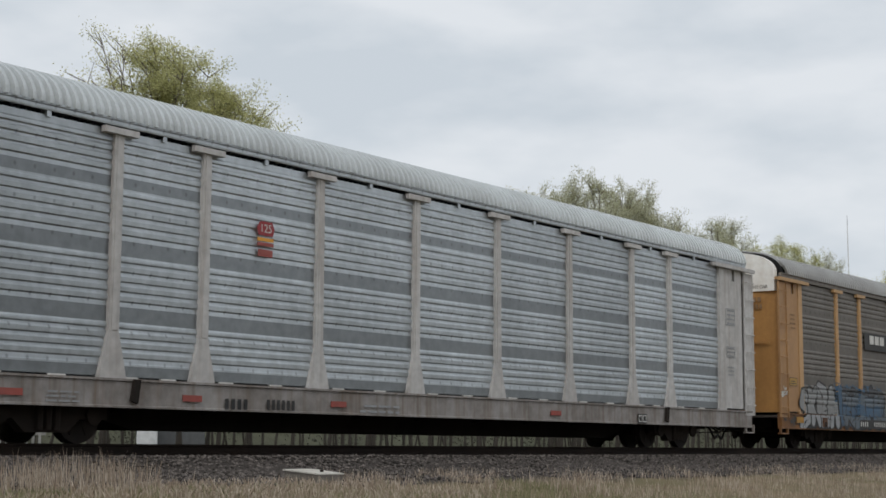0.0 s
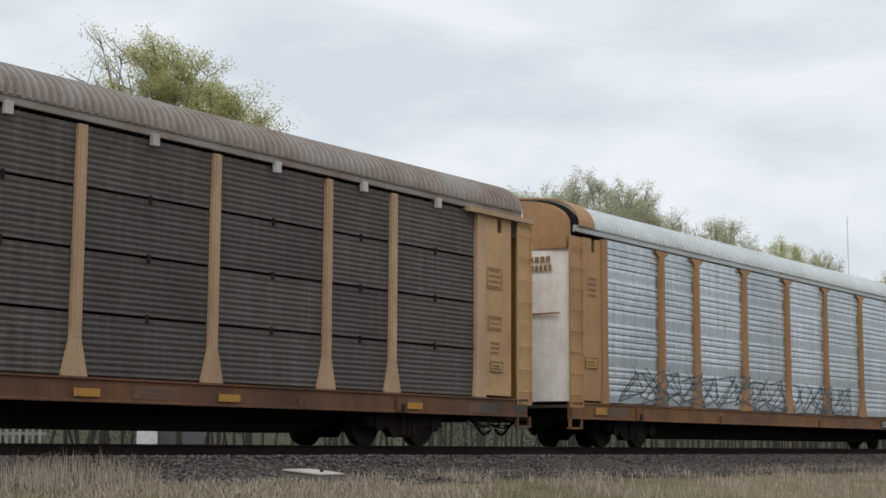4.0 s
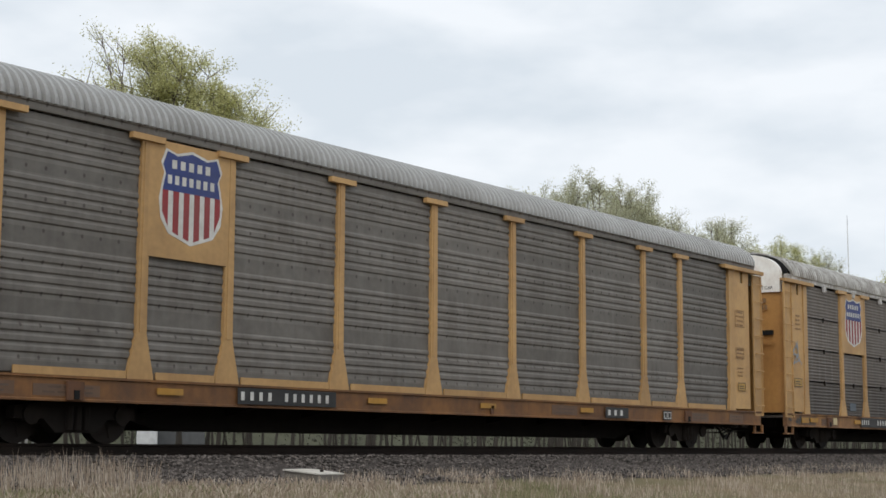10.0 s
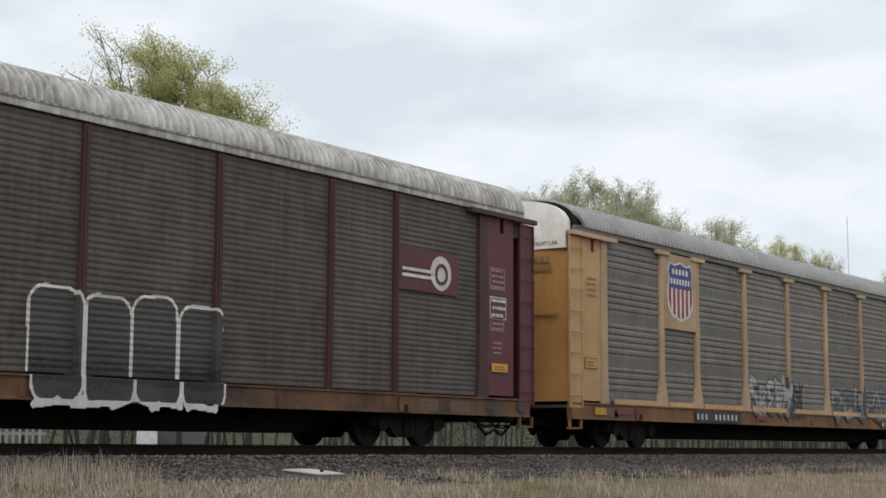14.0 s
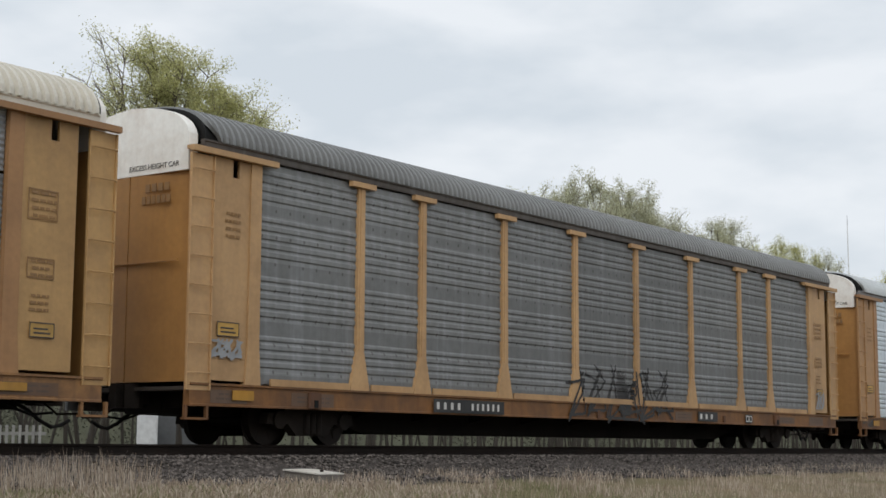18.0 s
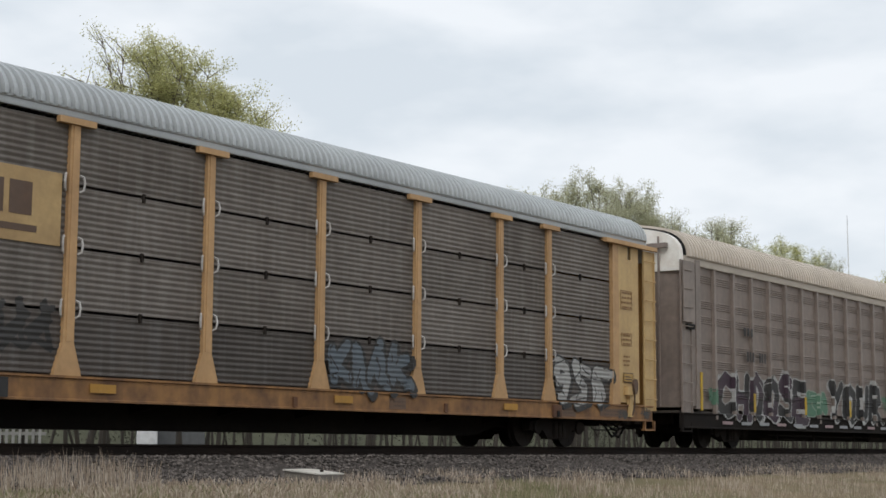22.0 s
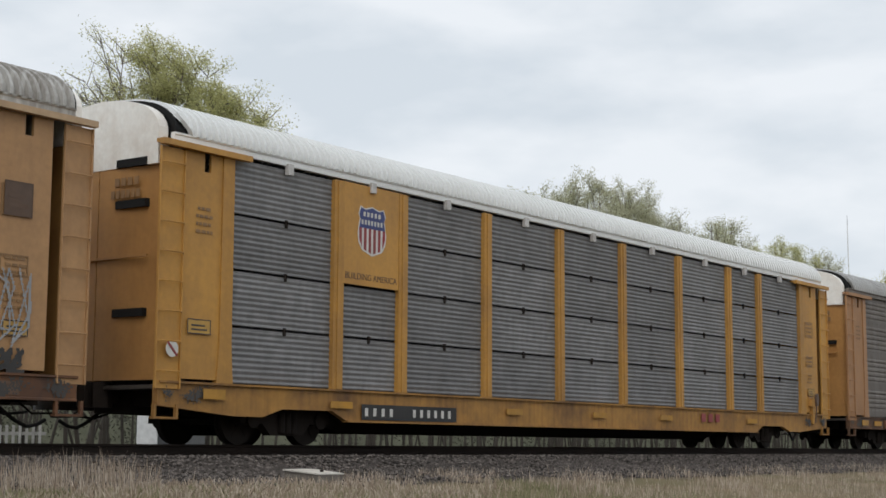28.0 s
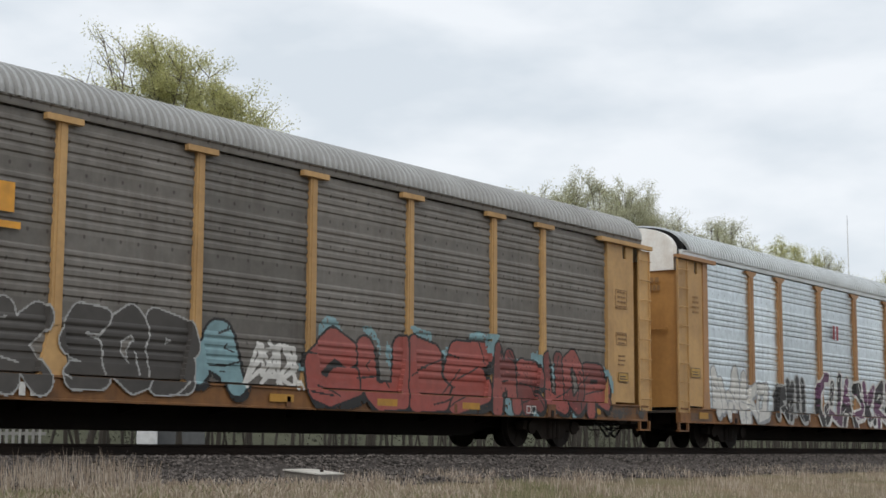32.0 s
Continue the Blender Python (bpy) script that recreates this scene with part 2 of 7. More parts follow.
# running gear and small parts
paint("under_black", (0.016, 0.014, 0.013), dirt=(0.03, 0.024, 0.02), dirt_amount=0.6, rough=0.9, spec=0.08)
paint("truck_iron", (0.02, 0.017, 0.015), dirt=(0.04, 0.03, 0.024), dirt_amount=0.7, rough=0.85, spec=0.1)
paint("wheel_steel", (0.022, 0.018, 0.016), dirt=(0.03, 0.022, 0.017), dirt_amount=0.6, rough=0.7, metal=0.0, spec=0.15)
paint("rubber", (0.015, 0.015, 0.015), dirt=(0.04, 0.036, 0.033), dirt_amount=0.4, rough=0.8, spec=0.15)
paint("seal_black", (0.012, 0.012, 0.012), dirt=(0.03, 0.03, 0.03), dirt_amount=0.3, rough=0.7, spec=0.15)
paint("maroon_dull", (0.06, 0.026, 0.027), dirt=(0.035, 0.022, 0.02), dirt_amount=0.7, rough=0.65, streak=0.4, streak_col=(0.09, 0.035, 0.035), vary=0.06)
paint("deck_wood", (0.06, 0.05, 0.042), dirt=(0.03, 0.025, 0.02), dirt_amount=0.5, rough=0.85)
# lettering and marks
for key, c in (("mark_white", (0.60, 0.59, 0.56)), ("mark_black", (0.02, 0.02, 0.021)), ("mark_blue", (0.035, 0.055, 0.20)),
               ("mark_red", (0.27, 0.035, 0.04)), ("mark_amber", (0.42, 0.215, 0.03)), ("mark_yellow", (0.52, 0.34, 0.03)),
               ("mark_teal", (0.08, 0.27, 0.25)), ("mark_green", (0.08, 0.18, 0.115)), ("mark_silver", (0.36, 0.36, 0.35)),
               ("mark_purple", (0.12, 0.045, 0.10)), ("mark_coral", (0.30, 0.065, 0.05)), ("mark_sky", (0.20, 0.33, 0.36)),
               ("mark_navy", (0.045, 0.10, 0.17)), ("mark_pink", (0.32, 0.23, 0.23)), ("mark_mint", (0.26, 0.33, 0.27)),
               ("mark_lilac", (0.25, 0.25, 0.33)), ("mark_brown", (0.10, 0.06, 0.04)), ("mark_grey", (0.3, 0.31, 0.32)),
               ("mark_stencil", (0.27, 0.15, 0.06)), ("mark_gold", (0.72, 0.33, 0.035)), ("label_yellow", (0.47, 0.28, 0.07)), ("mark_cream", (0.58, 0.47, 0.26)), ("mark_blue_grey", (0.10, 0.125, 0.15)), ("mark_deep_green", (0.10, 0.145, 0.12)), ("mark_sage", (0.19, 0.245, 0.20)), ("mark_ink", (0.012, 0.012, 0.013)), ("mark_soot", (0.055, 0.05, 0.046)), ("mark_brick", (0.30, 0.075, 0.062)), ("mark_plum", (0.035, 0.016, 0.03)), ("mark_slate", (0.03, 0.033, 0.038)), ("mark_rust_red", (0.17, 0.04, 0.035)), ("mark_dull", (0.24, 0.245, 0.245)), ("touch_up", (0.13, 0.075, 0.045)), ("mark_indigo", (0.03, 0.03, 0.095)), ("mark_violet", (0.105, 0.03, 0.08)), ("mark_blush", (0.47, 0.37, 0.34)), ("mark_fern", (0.075, 0.105, 0.08))):
    paint(key, c, dirt=(0.12, 0.11, 0.1), dirt_amount=0.35, rough=0.6, vary=0.04, bump=0.05)


# ---- mesh helpers ----
def mesh_of(name, verts, faces, materials=(), ids=None, smooth=False):
    me = bpy.data.meshes.new(name)
    me.from_pydata(verts, [], faces)
    for m in materials:
        me.materials.append(m)
    if ids is not None:
        me.polygons.foreach_set("material_index", ids)
    if smooth:
        me.polygons.foreach_set("use_smooth", [True] * len(me.polygons))
    me.update()
    return me


class Solid:
    """Collects boxes, prisms and tubes into one mesh."""

    def __init__(self):
        self.v, self.f = [], []

    def add(self, verts, faces):
        n = len(self.v)
        self.v += verts
        self.f += [tuple(i + n for i in f) for f in faces]
        return self

    def box(self, x0, x1, y0, y1, z0, z1, c=0.0):
        """A box; c chamfers its four edges along z."""
        if c:
            ring = [(x0 + c, y0), (x1 - c, y0), (x1, y0 + c), (x1, y1 - c), (x1 - c, y1), (x0 + c, y1), (x0, y1 - c), (x0, y0 + c)]
            return self.prism_z(ring, z0, z1)
        return self.add([(x0, y0, z0), (x1, y0, z0), (x1, y1, z0), (x0, y1, z0), (x0, y0, z1), (x1, y0, z1), (x1, y1, z1), (x0, y1, z1)],
                        [(3, 2, 1, 0), (4, 5, 6, 7), (0, 1, 5, 4), (1, 2, 6, 5), (2, 3, 7, 6), (3, 0, 4, 7)])

    def prism(self, ring, at0, at1):
        n = len(ring)
        self.add([at0(*p) for p in ring] + [at1(*p) for p in ring],
                 [tuple(range(n))[::-1], tuple(range(n, 2 * n))] + [(i, (i + 1) % n, n + (i + 1) % n, n + i) for i in range(n)])
        return self

    def prism_z(self, ring, z0, z1):
        return self.prism(ring, lambda x, y: (x, y, z0), lambda x, y: (x, y, z1))

    def prism_y(self, ring, y0, y1):
        """ring of (x, z), counter-clockwise as seen from -y."""
        return self.prism(ring, lambda x, z: (x, y0, z), lambda x, z: (x, y1, z))

    def prism_x(self, ring, x0, x1):
        return self.prism(ring, lambda y, z: (x0, y, z), lambda y, z: (x1, y, z))

    def tube(self, pts, r, n=6):
        pts = [Vector(p) for p in pts]
        rings = []
        for i, p in enumerate(pts):
            d = (pts[min(i + 1, len(pts) - 1)] - pts[max(i - 1, 0)]).normalized()
            a = d.orthogonal().normalized()
            if i and rings:
                a = (prev - d * prev.dot(d)).normalized()
            prev = a
            b = d.cross(a)
            rad = r[i] if isinstance(r, (list, tuple)) else r
            rings.append([tuple(p + rad * (math.cos(k * math.tau / n) * a + math.sin(k * math.tau / n) * b)) for k in range(n)])
        v = [q for ring in rings for q in ring]
        f = [(i * n + k, i * n + (k + 1) % n, (i + 1) * n + (k + 1) % n, (i + 1) * n + k) for i in range(len(pts) - 1) for k in range(n)]
        f += [tuple(range(n))[::-1], tuple(range((len(pts) - 1) * n, len(pts) * n))]
        return self.add(v, f)

    def disc(self, centre, r, y0, y1, n=24):
        cx, cz = centre
        return self.prism_y([(cx + r * math.cos(k * math.tau / n), cz + r * math.sin(k * math.tau / n)) for k in range(n)], y0, y1)

    def mesh(self, name, smooth=False):
        return mesh_of(name, self.v, self.f, smooth=smooth)


MESHES = {}


def shared(key, make):
    """One mesh per key, built once."""
    if key not in MESHES:
        MESHES[key] = make().mesh(key[0] if isinstance(key, tuple) else key)
        MESHES[key].materials.append(None)
    return MESHES[key]


def part(name, me, material, parent, label="", at=None):
    """Links a mesh (or a Solid) as one object under a thing or part, with its own material."""
    if isinstance(me, Solid):
        me = me.mesh(name)
    if not len(me.materials):
        me.materials.append(None)
    ob = new(name, me)
    if material is not None:
        ob.material_slots[0].link = "OBJECT"
        ob.material_slots[0].material = mat(material) if isinstance(material, str) else material
    ob.parent = parent
    if at is not None:
        ob.matrix_basis = at
    if label:
        ob["label"] = label
    if name.endswith("_print") or name == "stencilled_notice":      # fine lettering, too small to pick apart
        ob["kind"] = "stuff"
    return ob


# ---- the cars ----
# in a car's space: x along it (its head end at -HALF), near side at -y, rail top at z = 0
POSTS = (-9.0, -7.1, -4.25, -1.4, 1.4, 4.25, 7.1, 9.0)
EDGES = (-11.72,) + POSTS + (11.72,)
Z_LOW, Z_TOP = 1.01, 4.775
ROWS4 = (1.01, 1.96, 2.90, 3.83, 4.785)


def groove_profile():
    """Tall sheet: (z, depth) from bottom to top; groups of ribs with plain bands between."""
    pts = [(Z_LOW, 0.012), (1.20, 0.012)]
    for grooves in ((1.27, 1.42, 1.57, 1.72), (2.13, 2.28, 2.43, 2.58, 2.73), (3.15, 3.30, 3.45, 3.60, 3.75), (4.12, 4.27, 4.42, 4.56)):
        pts += [(grooves[0] - 0.05, 0.008)]
        for i, g in enumerate(grooves):
            if i:
                pts += [(g - 0.085, 0.027), (g - 0.05, 0.028)]
            pts += [(g - 0.018, 0.006), (g + 0.010, 0.004), (g + 0.034, 0.026)]
        pts += [(grooves[-1] + 0.06, 0.027), (grooves[-1] + 0.085, 0.025), (grooves[-1] + 0.11, 0.008)]
    pts += [(Z_TOP, 0.008)]
    return pts


def row_profile(height):
    """One of four stacked sheets: low corrugations all the way up, with a lip at both edges."""
    n, m, gap = 9, 0.03, 0.045
    p = (height - gap - 2 * m) / n
    pts = [(0.0, 0.014), (m - 0.01, 0.014)]
    for i in range(n):
        z = m + i * p
        pts += [(z + p * 0.06, 0.004), (z + p * 0.24, 0.0), (z + p * 0.42, 0.006), (z + p * 0.64, 0.015), (z + p * 0.82, 0.017), (z + p * 0.94, 0.011)]
    pts += [(height - gap - m + 0.012, 0.014), (height - gap, 0.014)]
    return pts


def taupe_profile():
    """Smooth sheet with narrow bands of fine ribs."""
    pts = [(0.98, 0.0)]
    for z0 in (1.30, 2.02, 2.45, 3.15, 3.55, 4.20):
        for i in range(4):
            z = z0 + i * 0.055
            pts += [(z, 0.0), (z + 0.012, 0.018), (z + 0.034, 0.018), (z + 0.046, 0.0)]
    pts += [(4.62, 0.0)]
    return pts


def fine_profile():
    """Tall sheet with one low, even corrugation all the way up."""
    pts = [(Z_LOW, 0.012), (1.04, 0.012)]
    for i in range(37):
        z = 1.05 + i * 0.1
        pts += [(z, 0.012), (z + 0.02, 0.004), (z + 0.045, 0.004), (z + 0.065, 0.014), (z + 0.09, 0.014)]
    return pts + [(Z_TOP, 0.012)]


TALL, TAUPE, FINE = groove_profile(), taupe_profile(), fine_profile()


def depth_at(profile, z):
    zs, ds = zip(*profile)
    return np.interp(z, zs, ds)


def sheet(width, profile, y0=-1.405, thick=0.012):
    """A ribbed sheet, centred on x = 0, that follows a profile of (z, depth)."""
    s = Solid()
    n = len(profile)
    v = [(x, y0 - d - o, z) for o in (0.0, -thick) for x in (-width / 2, width / 2) for z, d in profile]
    f = []
    for i in range(n - 1):
        f.append((i, n + i, n + i + 1, i + 1))
        f.append((2 * n + i, 2 * n + i + 1, 3 * n + i + 1, 3 * n + i))
        f.append((i + 1, 2 * n + i + 1, 2 * n + i, i))
        f.append((n + i, 3 * n + i, 3 * n + i + 1, n + i + 1))
    f += [(0, 2 * n, 3 * n, n), (n - 1, 2 * n - 1, 4 * n - 1, 3 * n - 1)]
    return s.add(v, f)


SHOULDER = ((1.47, 4.93), (1.465, 5.03), (1.42, 5.14), (1.33, 5.255), (1.19, 5.355), (1.05, 5.425), (0.90, 5.478), (0.70, 5.525), (0.40, 5.57), (0.0, 5.60))


def roof_arc(grow=0.0, rounded=False, n=9):
    """Half of the roof's section, from the near eave to the crown: (y, z). Most roofs slope straight to a shoulder; a few are one arc."""
    if not rounded:
        return [(-(y + grow * min(1.0, y / 0.9)), z + grow * min(1.0, (z - 4.93) / 0.5)) for y, z in SHOULDER]
    out = []
    for i in range(n + 1):
        a = i / n * math.pi / 2
        y = (1.47 + grow) * math.cos(a) ** 0.72
        out.append((-y, 4.80 + (0.745 + grow) * math.sin(a) ** 0.86 + 0.08 * max(0.0, 1 - y / 0.6)))
    return out


def roof_section(**kw):
    arc = roof_arc(**kw)
    return arc + [(-y, z) for y, z in arc[-2::-1]]


TAIL = 0.28      # the trailing end reaches this much further than the head end


def roof(pitch=0.16, rounded=False, length=26.1 + TAIL):
    """Sheet-metal roof with narrow ridges that run over it from eave to eave; its leading end is cut back towards the eaves."""
    s = Solid()
    depth, gap = 0.10 if rounded else 0.07, 0.42
    n = round(length / pitch)
    p = length / n
    sec = roof_section(rounded=rounded)
    stations = []
    for i in range(n):
        x = -length / 2 + i * p
        stations += [(x, 0.0), (x + p * gap, 0.0), (x + p * (gap + 0.12), depth), (x + p * 0.90, depth)]
    stations.append((length / 2, 0.0))
    stations = [(x + TAIL / 2, d) for x, d in stations]
    x0 = stations[0][0]
    normals = []
    for i, (y, z) in enumerate(sec):
        a, b = sec[max(i - 1, 0)], sec[min(i + 1, len(sec) - 1)]
        ty, tz = b[0] - a[0], b[1] - a[1]
        q = math.hypot(ty, tz)
        normals.append((-tz / q, ty / q))
    k = len(sec)
    cut = [0.0 if rounded else 0.30 * min(1.0, max(0.0, (5.30 - z) / 0.36)) for y, z in sec]
    v = [(max(x, x0 + c), y + d * ny, z + d * nz) for x, d in stations for (y, z), (ny, nz), c in zip(sec, normals, cut)]
    f = [(j * k + i, (j + 1) * k + i, (j + 1) * k + i + 1, j * k + i + 1) for j in range(len(stations) - 1) for i in range(k - 1)]
    return s.add(v, f)


def eave_rail(low=4.805, top=4.93, length=26.2):
    s = Solid()
    for y in (-1.0, 1.0):
        s.prism_x([(y * 1.40, low), (y * 1.475, low), (y * 1.48, low + 0.025), (y * 1.48, top - 0.03), (y * 1.50, top - 0.015), (y * 1.50, top + 0.015), (y * 1.40, top + 0.015)], -length / 2, length / 2 + TAIL)
    return s


def arch(x, w, grow, thick, rounded=False):
    """A strip that follows the roof's section at x."""
    s = Solid()
    a, b = roof_section(grow=grow, rounded=rounded), roof_section(grow=grow - thick, rounded=rounded)
    ring = a + b[::-1]
    n, m = len(ring), len(a)
    v = [(x + o, y, z) for o in (-w / 2, w / 2) for y, z in ring]
    f = []
    for i in range(m - 1):
        j = n - 1 - i
        f += [(i, i + 1, j - 1, j), (n + j, n + j - 1, n + i + 1, n + i), (i, n + i, n + i + 1, i + 1), (j, j - 1, n + j - 1, n + j)]
    return s.add(v, f)


def end_header(x, low=4.42, out=0.10, rounded=False):
    """White upper part of the end, filled to the roof's section."""
    k = 1.0 if rounded else 0.94      # the header stands inside the roof's edge
    arc = [(y * k, z) for y, z in roof_section(grow=-0.02, rounded=rounded)]
    sec = [(arc[0][0], low)] + arc + [(arc[-1][0], low)]
    s = Solid()
    d = out if x > 0 else -out
    return s.prism_x(sec, x - d, x + d)


def end_door(x, z1=4.42):
    """Two door leaves, bowed outwards a little, with a seam at the middle."""
    s = Solid()
    sg = 1 if x > 0 else -1
    for y0, y1 in ((-1.40, -0.012), (0.012, 1.40)):
        ring = []
        for i in range(7):
            y = y0 + (y1 - y0) * i / 6
            ring.append((x + sg * 0.12 * (1 - (y / 1.45) ** 2), y))
        ring += [(x - sg * 0.06, y1), (x - sg * 0.06, y0)]
        s.prism_z(ring, 1.0, z1)
    return s


def post(style):
    s = Solid()
    if style in ("flare", "short", "foot"):
        w, top, neck = {"flare": (0.265, 1.68, 0.105), "short": (0.245, 1.46, 0.102), "foot": (0.225, 1.54, 0.1)}[style]
        s.prism_y([(-w - 0.01, 0.97), (w + 0.01, 0.97), (w, 1.04), (neck, top), (neck - 0.013, 4.74), (0.013 - neck, 4.74), (-neck, top), (-w, 1.04)], -1.48, -1.40)
        s.prism_y([(-0.055, top + 0.02), (0.055, top + 0.02), (0.045, 4.70), (-0.045, 4.70)], -1.492, -1.48)
    elif style == "plain":
        s.prism_y([(-0.14, 0.97), (0.14, 0.97), (0.135, 4.75), (-0.135, 4.75)], -1.50, -1.40)
        s.prism_y([(-0.05, 1.0), (0.05, 1.0), (0.05, 4.73), (-0.05, 4.73)], -1.52, -1.50)
    elif style == "gusset":
        s.prism_y([(-0.27, 0.97), (0.27, 0.97), (0.25, 1.04), (0.13, 1.58), (0.12, 4.62), (0.30, 4.71), (0.32, 4.77), (-0.32, 4.77), (-0.30, 4.71), (-0.12, 4.62), (-0.13, 1.58), (-0.25, 1.04)], -1.485, -1.40)
        s.prism_y([(-0.06, 1.6), (0.06, 1.6), (0.05, 4.60), (-0.05, 4.60)], -1.497, -1.485)
    elif style == "slim":
        s.prism_y([(-0.06, 0.72), (0.06, 0.72), (0.055, 4.60), (-0.055, 4.60)], -1.50, -1.40)
    elif style == "narrow":
        s.prism_y([(-0.075, 0.97), (0.075, 0.97), (0.065, 4.76), (-0.065, 4.76)], -1.48, -1.40)
        s.prism_y([(-0.02, 1.0), (0.02, 1.0), (0.02, 4.72), (-0.02, 4.72)], -1.50, -1.48)
    return s


def ladder_panel():
    """Thin standing panel at a corner with folded lips, open to the dark end behind it. Centred on x = 0."""
    s = Solid()
    s.box(-0.27, -0.245, -1.525, -1.47, 0.86, 4.68, 0.006).box(0.24, 0.27, -1.53, -1.47, 0.86, 4.68, 0.006)
    s.box(-0.245, 0.24, -1.495, -1.473, 0.86, 4.68)
    return s


def rung():
    return Solid().tube([(-0.25, -1.52, 0), (-0.21, -1.575, 0), (0.20, -1.585, 0), (0.245, -1.53, 0)], 0.014, 5)


def side_plate(w):
    """Plain sheet beside the ladder with a slot at its head. Centred on x = 0."""
    s = Solid()
    h = w / 2
    ring = [(-h, 1.03), (h, 1.03), (h, 4.70), (0.15, 4.70), (0.15, 4.40), (0.0, 4.40), (0.0, 4.70), (-h, 4.70)]
    return s.prism_y(ring, -1.47, -1.42)


def sill(style):
    s = Solid()
    if style == "ribbed":
        s.prism_x([(-1.32, 0.54), (-1.32, 0.98), (-1.53, 0.98), (-1.53, 0.915), (-1.40, 0.905), (-1.40, 0.59), (-1.50, 0.58), (-1.50, 0.54)], -13.3, 13.3 + TAIL)
    elif style == "belly":
        ring = [(-13.3, 0.97), (-13.3, 0.60), (-11.6, 0.46), (-10.9, 0.46), (-10.4, 0.60), (-9.1, 0.60), (-8.7, 0.43), (8.7, 0.43),
                (9.1, 0.60), (10.4, 0.60), (10.9, 0.46), (11.6, 0.46), (13.3 + TAIL, 0.60), (13.3 + TAIL, 0.97)]
        s.prism_y(ring, -1.47, -1.36)
        s.box(-13.3, 13.3 + TAIL, -1.52, -1.36, 0.95, 0.985)
        s.box(-8.7, 8.7, -1.50, -1.36, 0.41, 0.445)
    elif style == "low":
        s.prism_x([(-1.36, 0.48), (-1.36, 0.865), (-1.52, 0.865), (-1.52, 0.83), (-1.49, 0.82), (-1.49, 0.52), (-1.505, 0.51), (-1.505, 0.48)], -13.3, 13.3 + TAIL)
    else:
        z = 0.54 if style == "deep" else 0.61
        s.prism_x([(-1.36, z), (-1.36, 0.98), (-1.52, 0.98), (-1.52, 0.945), (-1.49, 0.935), (-1.49, z + 0.04), (-1.505, z + 0.03), (-1.505, z)], -13.3, 13.3 + TAIL)
    return s


def far_side():
    """Plain closing side away from the line's near edge."""
    s = Solid()
    s.box(-13.3, 13.3 + TAIL, 1.40, 1.46, 0.56, 4.82)
    return s


def centre_sill():
    s = Solid()
    s.prism_y([(-12.9, 0.86), (-12.9, 0.50), (-8.4, 0.42), (-7.6, 0.22), (7.6, 0.22), (8.4, 0.42), (12.9, 0.50), (12.9, 0.86)], -0.42, 0.42)
    return s


def deck():
    return Solid().box(-13.3, 13.3 + TAIL, -1.36, 1.40, 0.86, 0.92)


def wheelset():
    s = Solid()
    for sg in (-1, 1):
        a, b = sorted((sg * 0.66, sg * 0.79))
        s.disc((0, 0), WHEEL_R, a, b, 28)
        a, b = sorted((sg * 0.64, sg * 0.672))
        s.disc((0, 0), WHEEL_R + 0.027, a, b, 28)
        a, b = sorted((sg * 0.79, sg * 0.815))
        s.disc((0, 0), 0.13, a, b, 14)
        for k in range(6):      # cast webs on the wheel's face
            an = k * math.tau / 6
            a, b = sorted((sg * 0.788, sg * 0.80))
            ca, sa = math.cos(an), math.sin(an)
            s.prism_y([(0.12 * ca - 0.02 * sa, 0.12 * sa + 0.02 * ca), (0.12 * ca + 0.02 * sa, 0.12 * sa - 0.02 * ca),
                       (0.33 * ca + 0.02 * sa, 0.33 * sa - 0.02 * ca), (0.33 * ca - 0.02 * sa, 0.33 * sa + 0.02 * ca)], a, b)
    s.disc((0, 0), 0.085, -1.02, 1.02, 12)
    return s


def side_frame():
    """Cast truck side frame, near side at y = 0."""
    s = Solid()
    s.prism_y([(-1.16, 0.36), (-0.62, 0.36), (-0.40, 0.16), (0.40, 0.16), (0.62, 0.36), (1.16, 0.36), (1.14, 0.54), (0.78, 0.58),
               (0.42, 0.70), (-0.42, 0.70), (-0.78, 0.58), (-1.14, 0.54)], -0.09, 0.09)
    for x in (-0.87, 0.87):
        s.disc((x, 0.42), 0.15, -0.14, -0.09, 12)
    for x in (-0.16, 0.0, 0.16):
        s.tube([(x, -0.05 - 0.06, 0.20), (x, -0.11, 0.55)], 0.065, 8)
    return s


def bolster():
    return Solid().prism_x([(-1.0, 0.34), (1.0, 0.34), (1.0, 0.60), (0.4, 0.68), (-0.4, 0.68), (-1.0, 0.60)], -0.22, 0.22).box(-0.3, 0.3, -0.3, 0.3, 0.6, 0.8)


def brake_beam():
    s = Solid()
    for x in (-0.38, 0.38):
        s.tube([(x, -0.75, 0.36), (x, 0.75, 0.36)], 0.05, 6)
    return s


def coupler():
    """Drawbar and knuckle at the trailing end (+x)."""
    s = Solid()
    s.box(12.9, 13.55, -0.16, 0.16, 0.66, 0.92).box(13.2, 13.3, -0.9, 0.9, 0.60, 0.92)
    s.prism_z([(13.5, -0.13), (13.85, -0.20), (14.05, -0.10), (14.02, 0.04), (13.86, 0.02), (13.86, 0.12), (13.98, 0.20), (13.7, 0.24), (13.5, 0.13)], 0.58, 0.98)
    return s


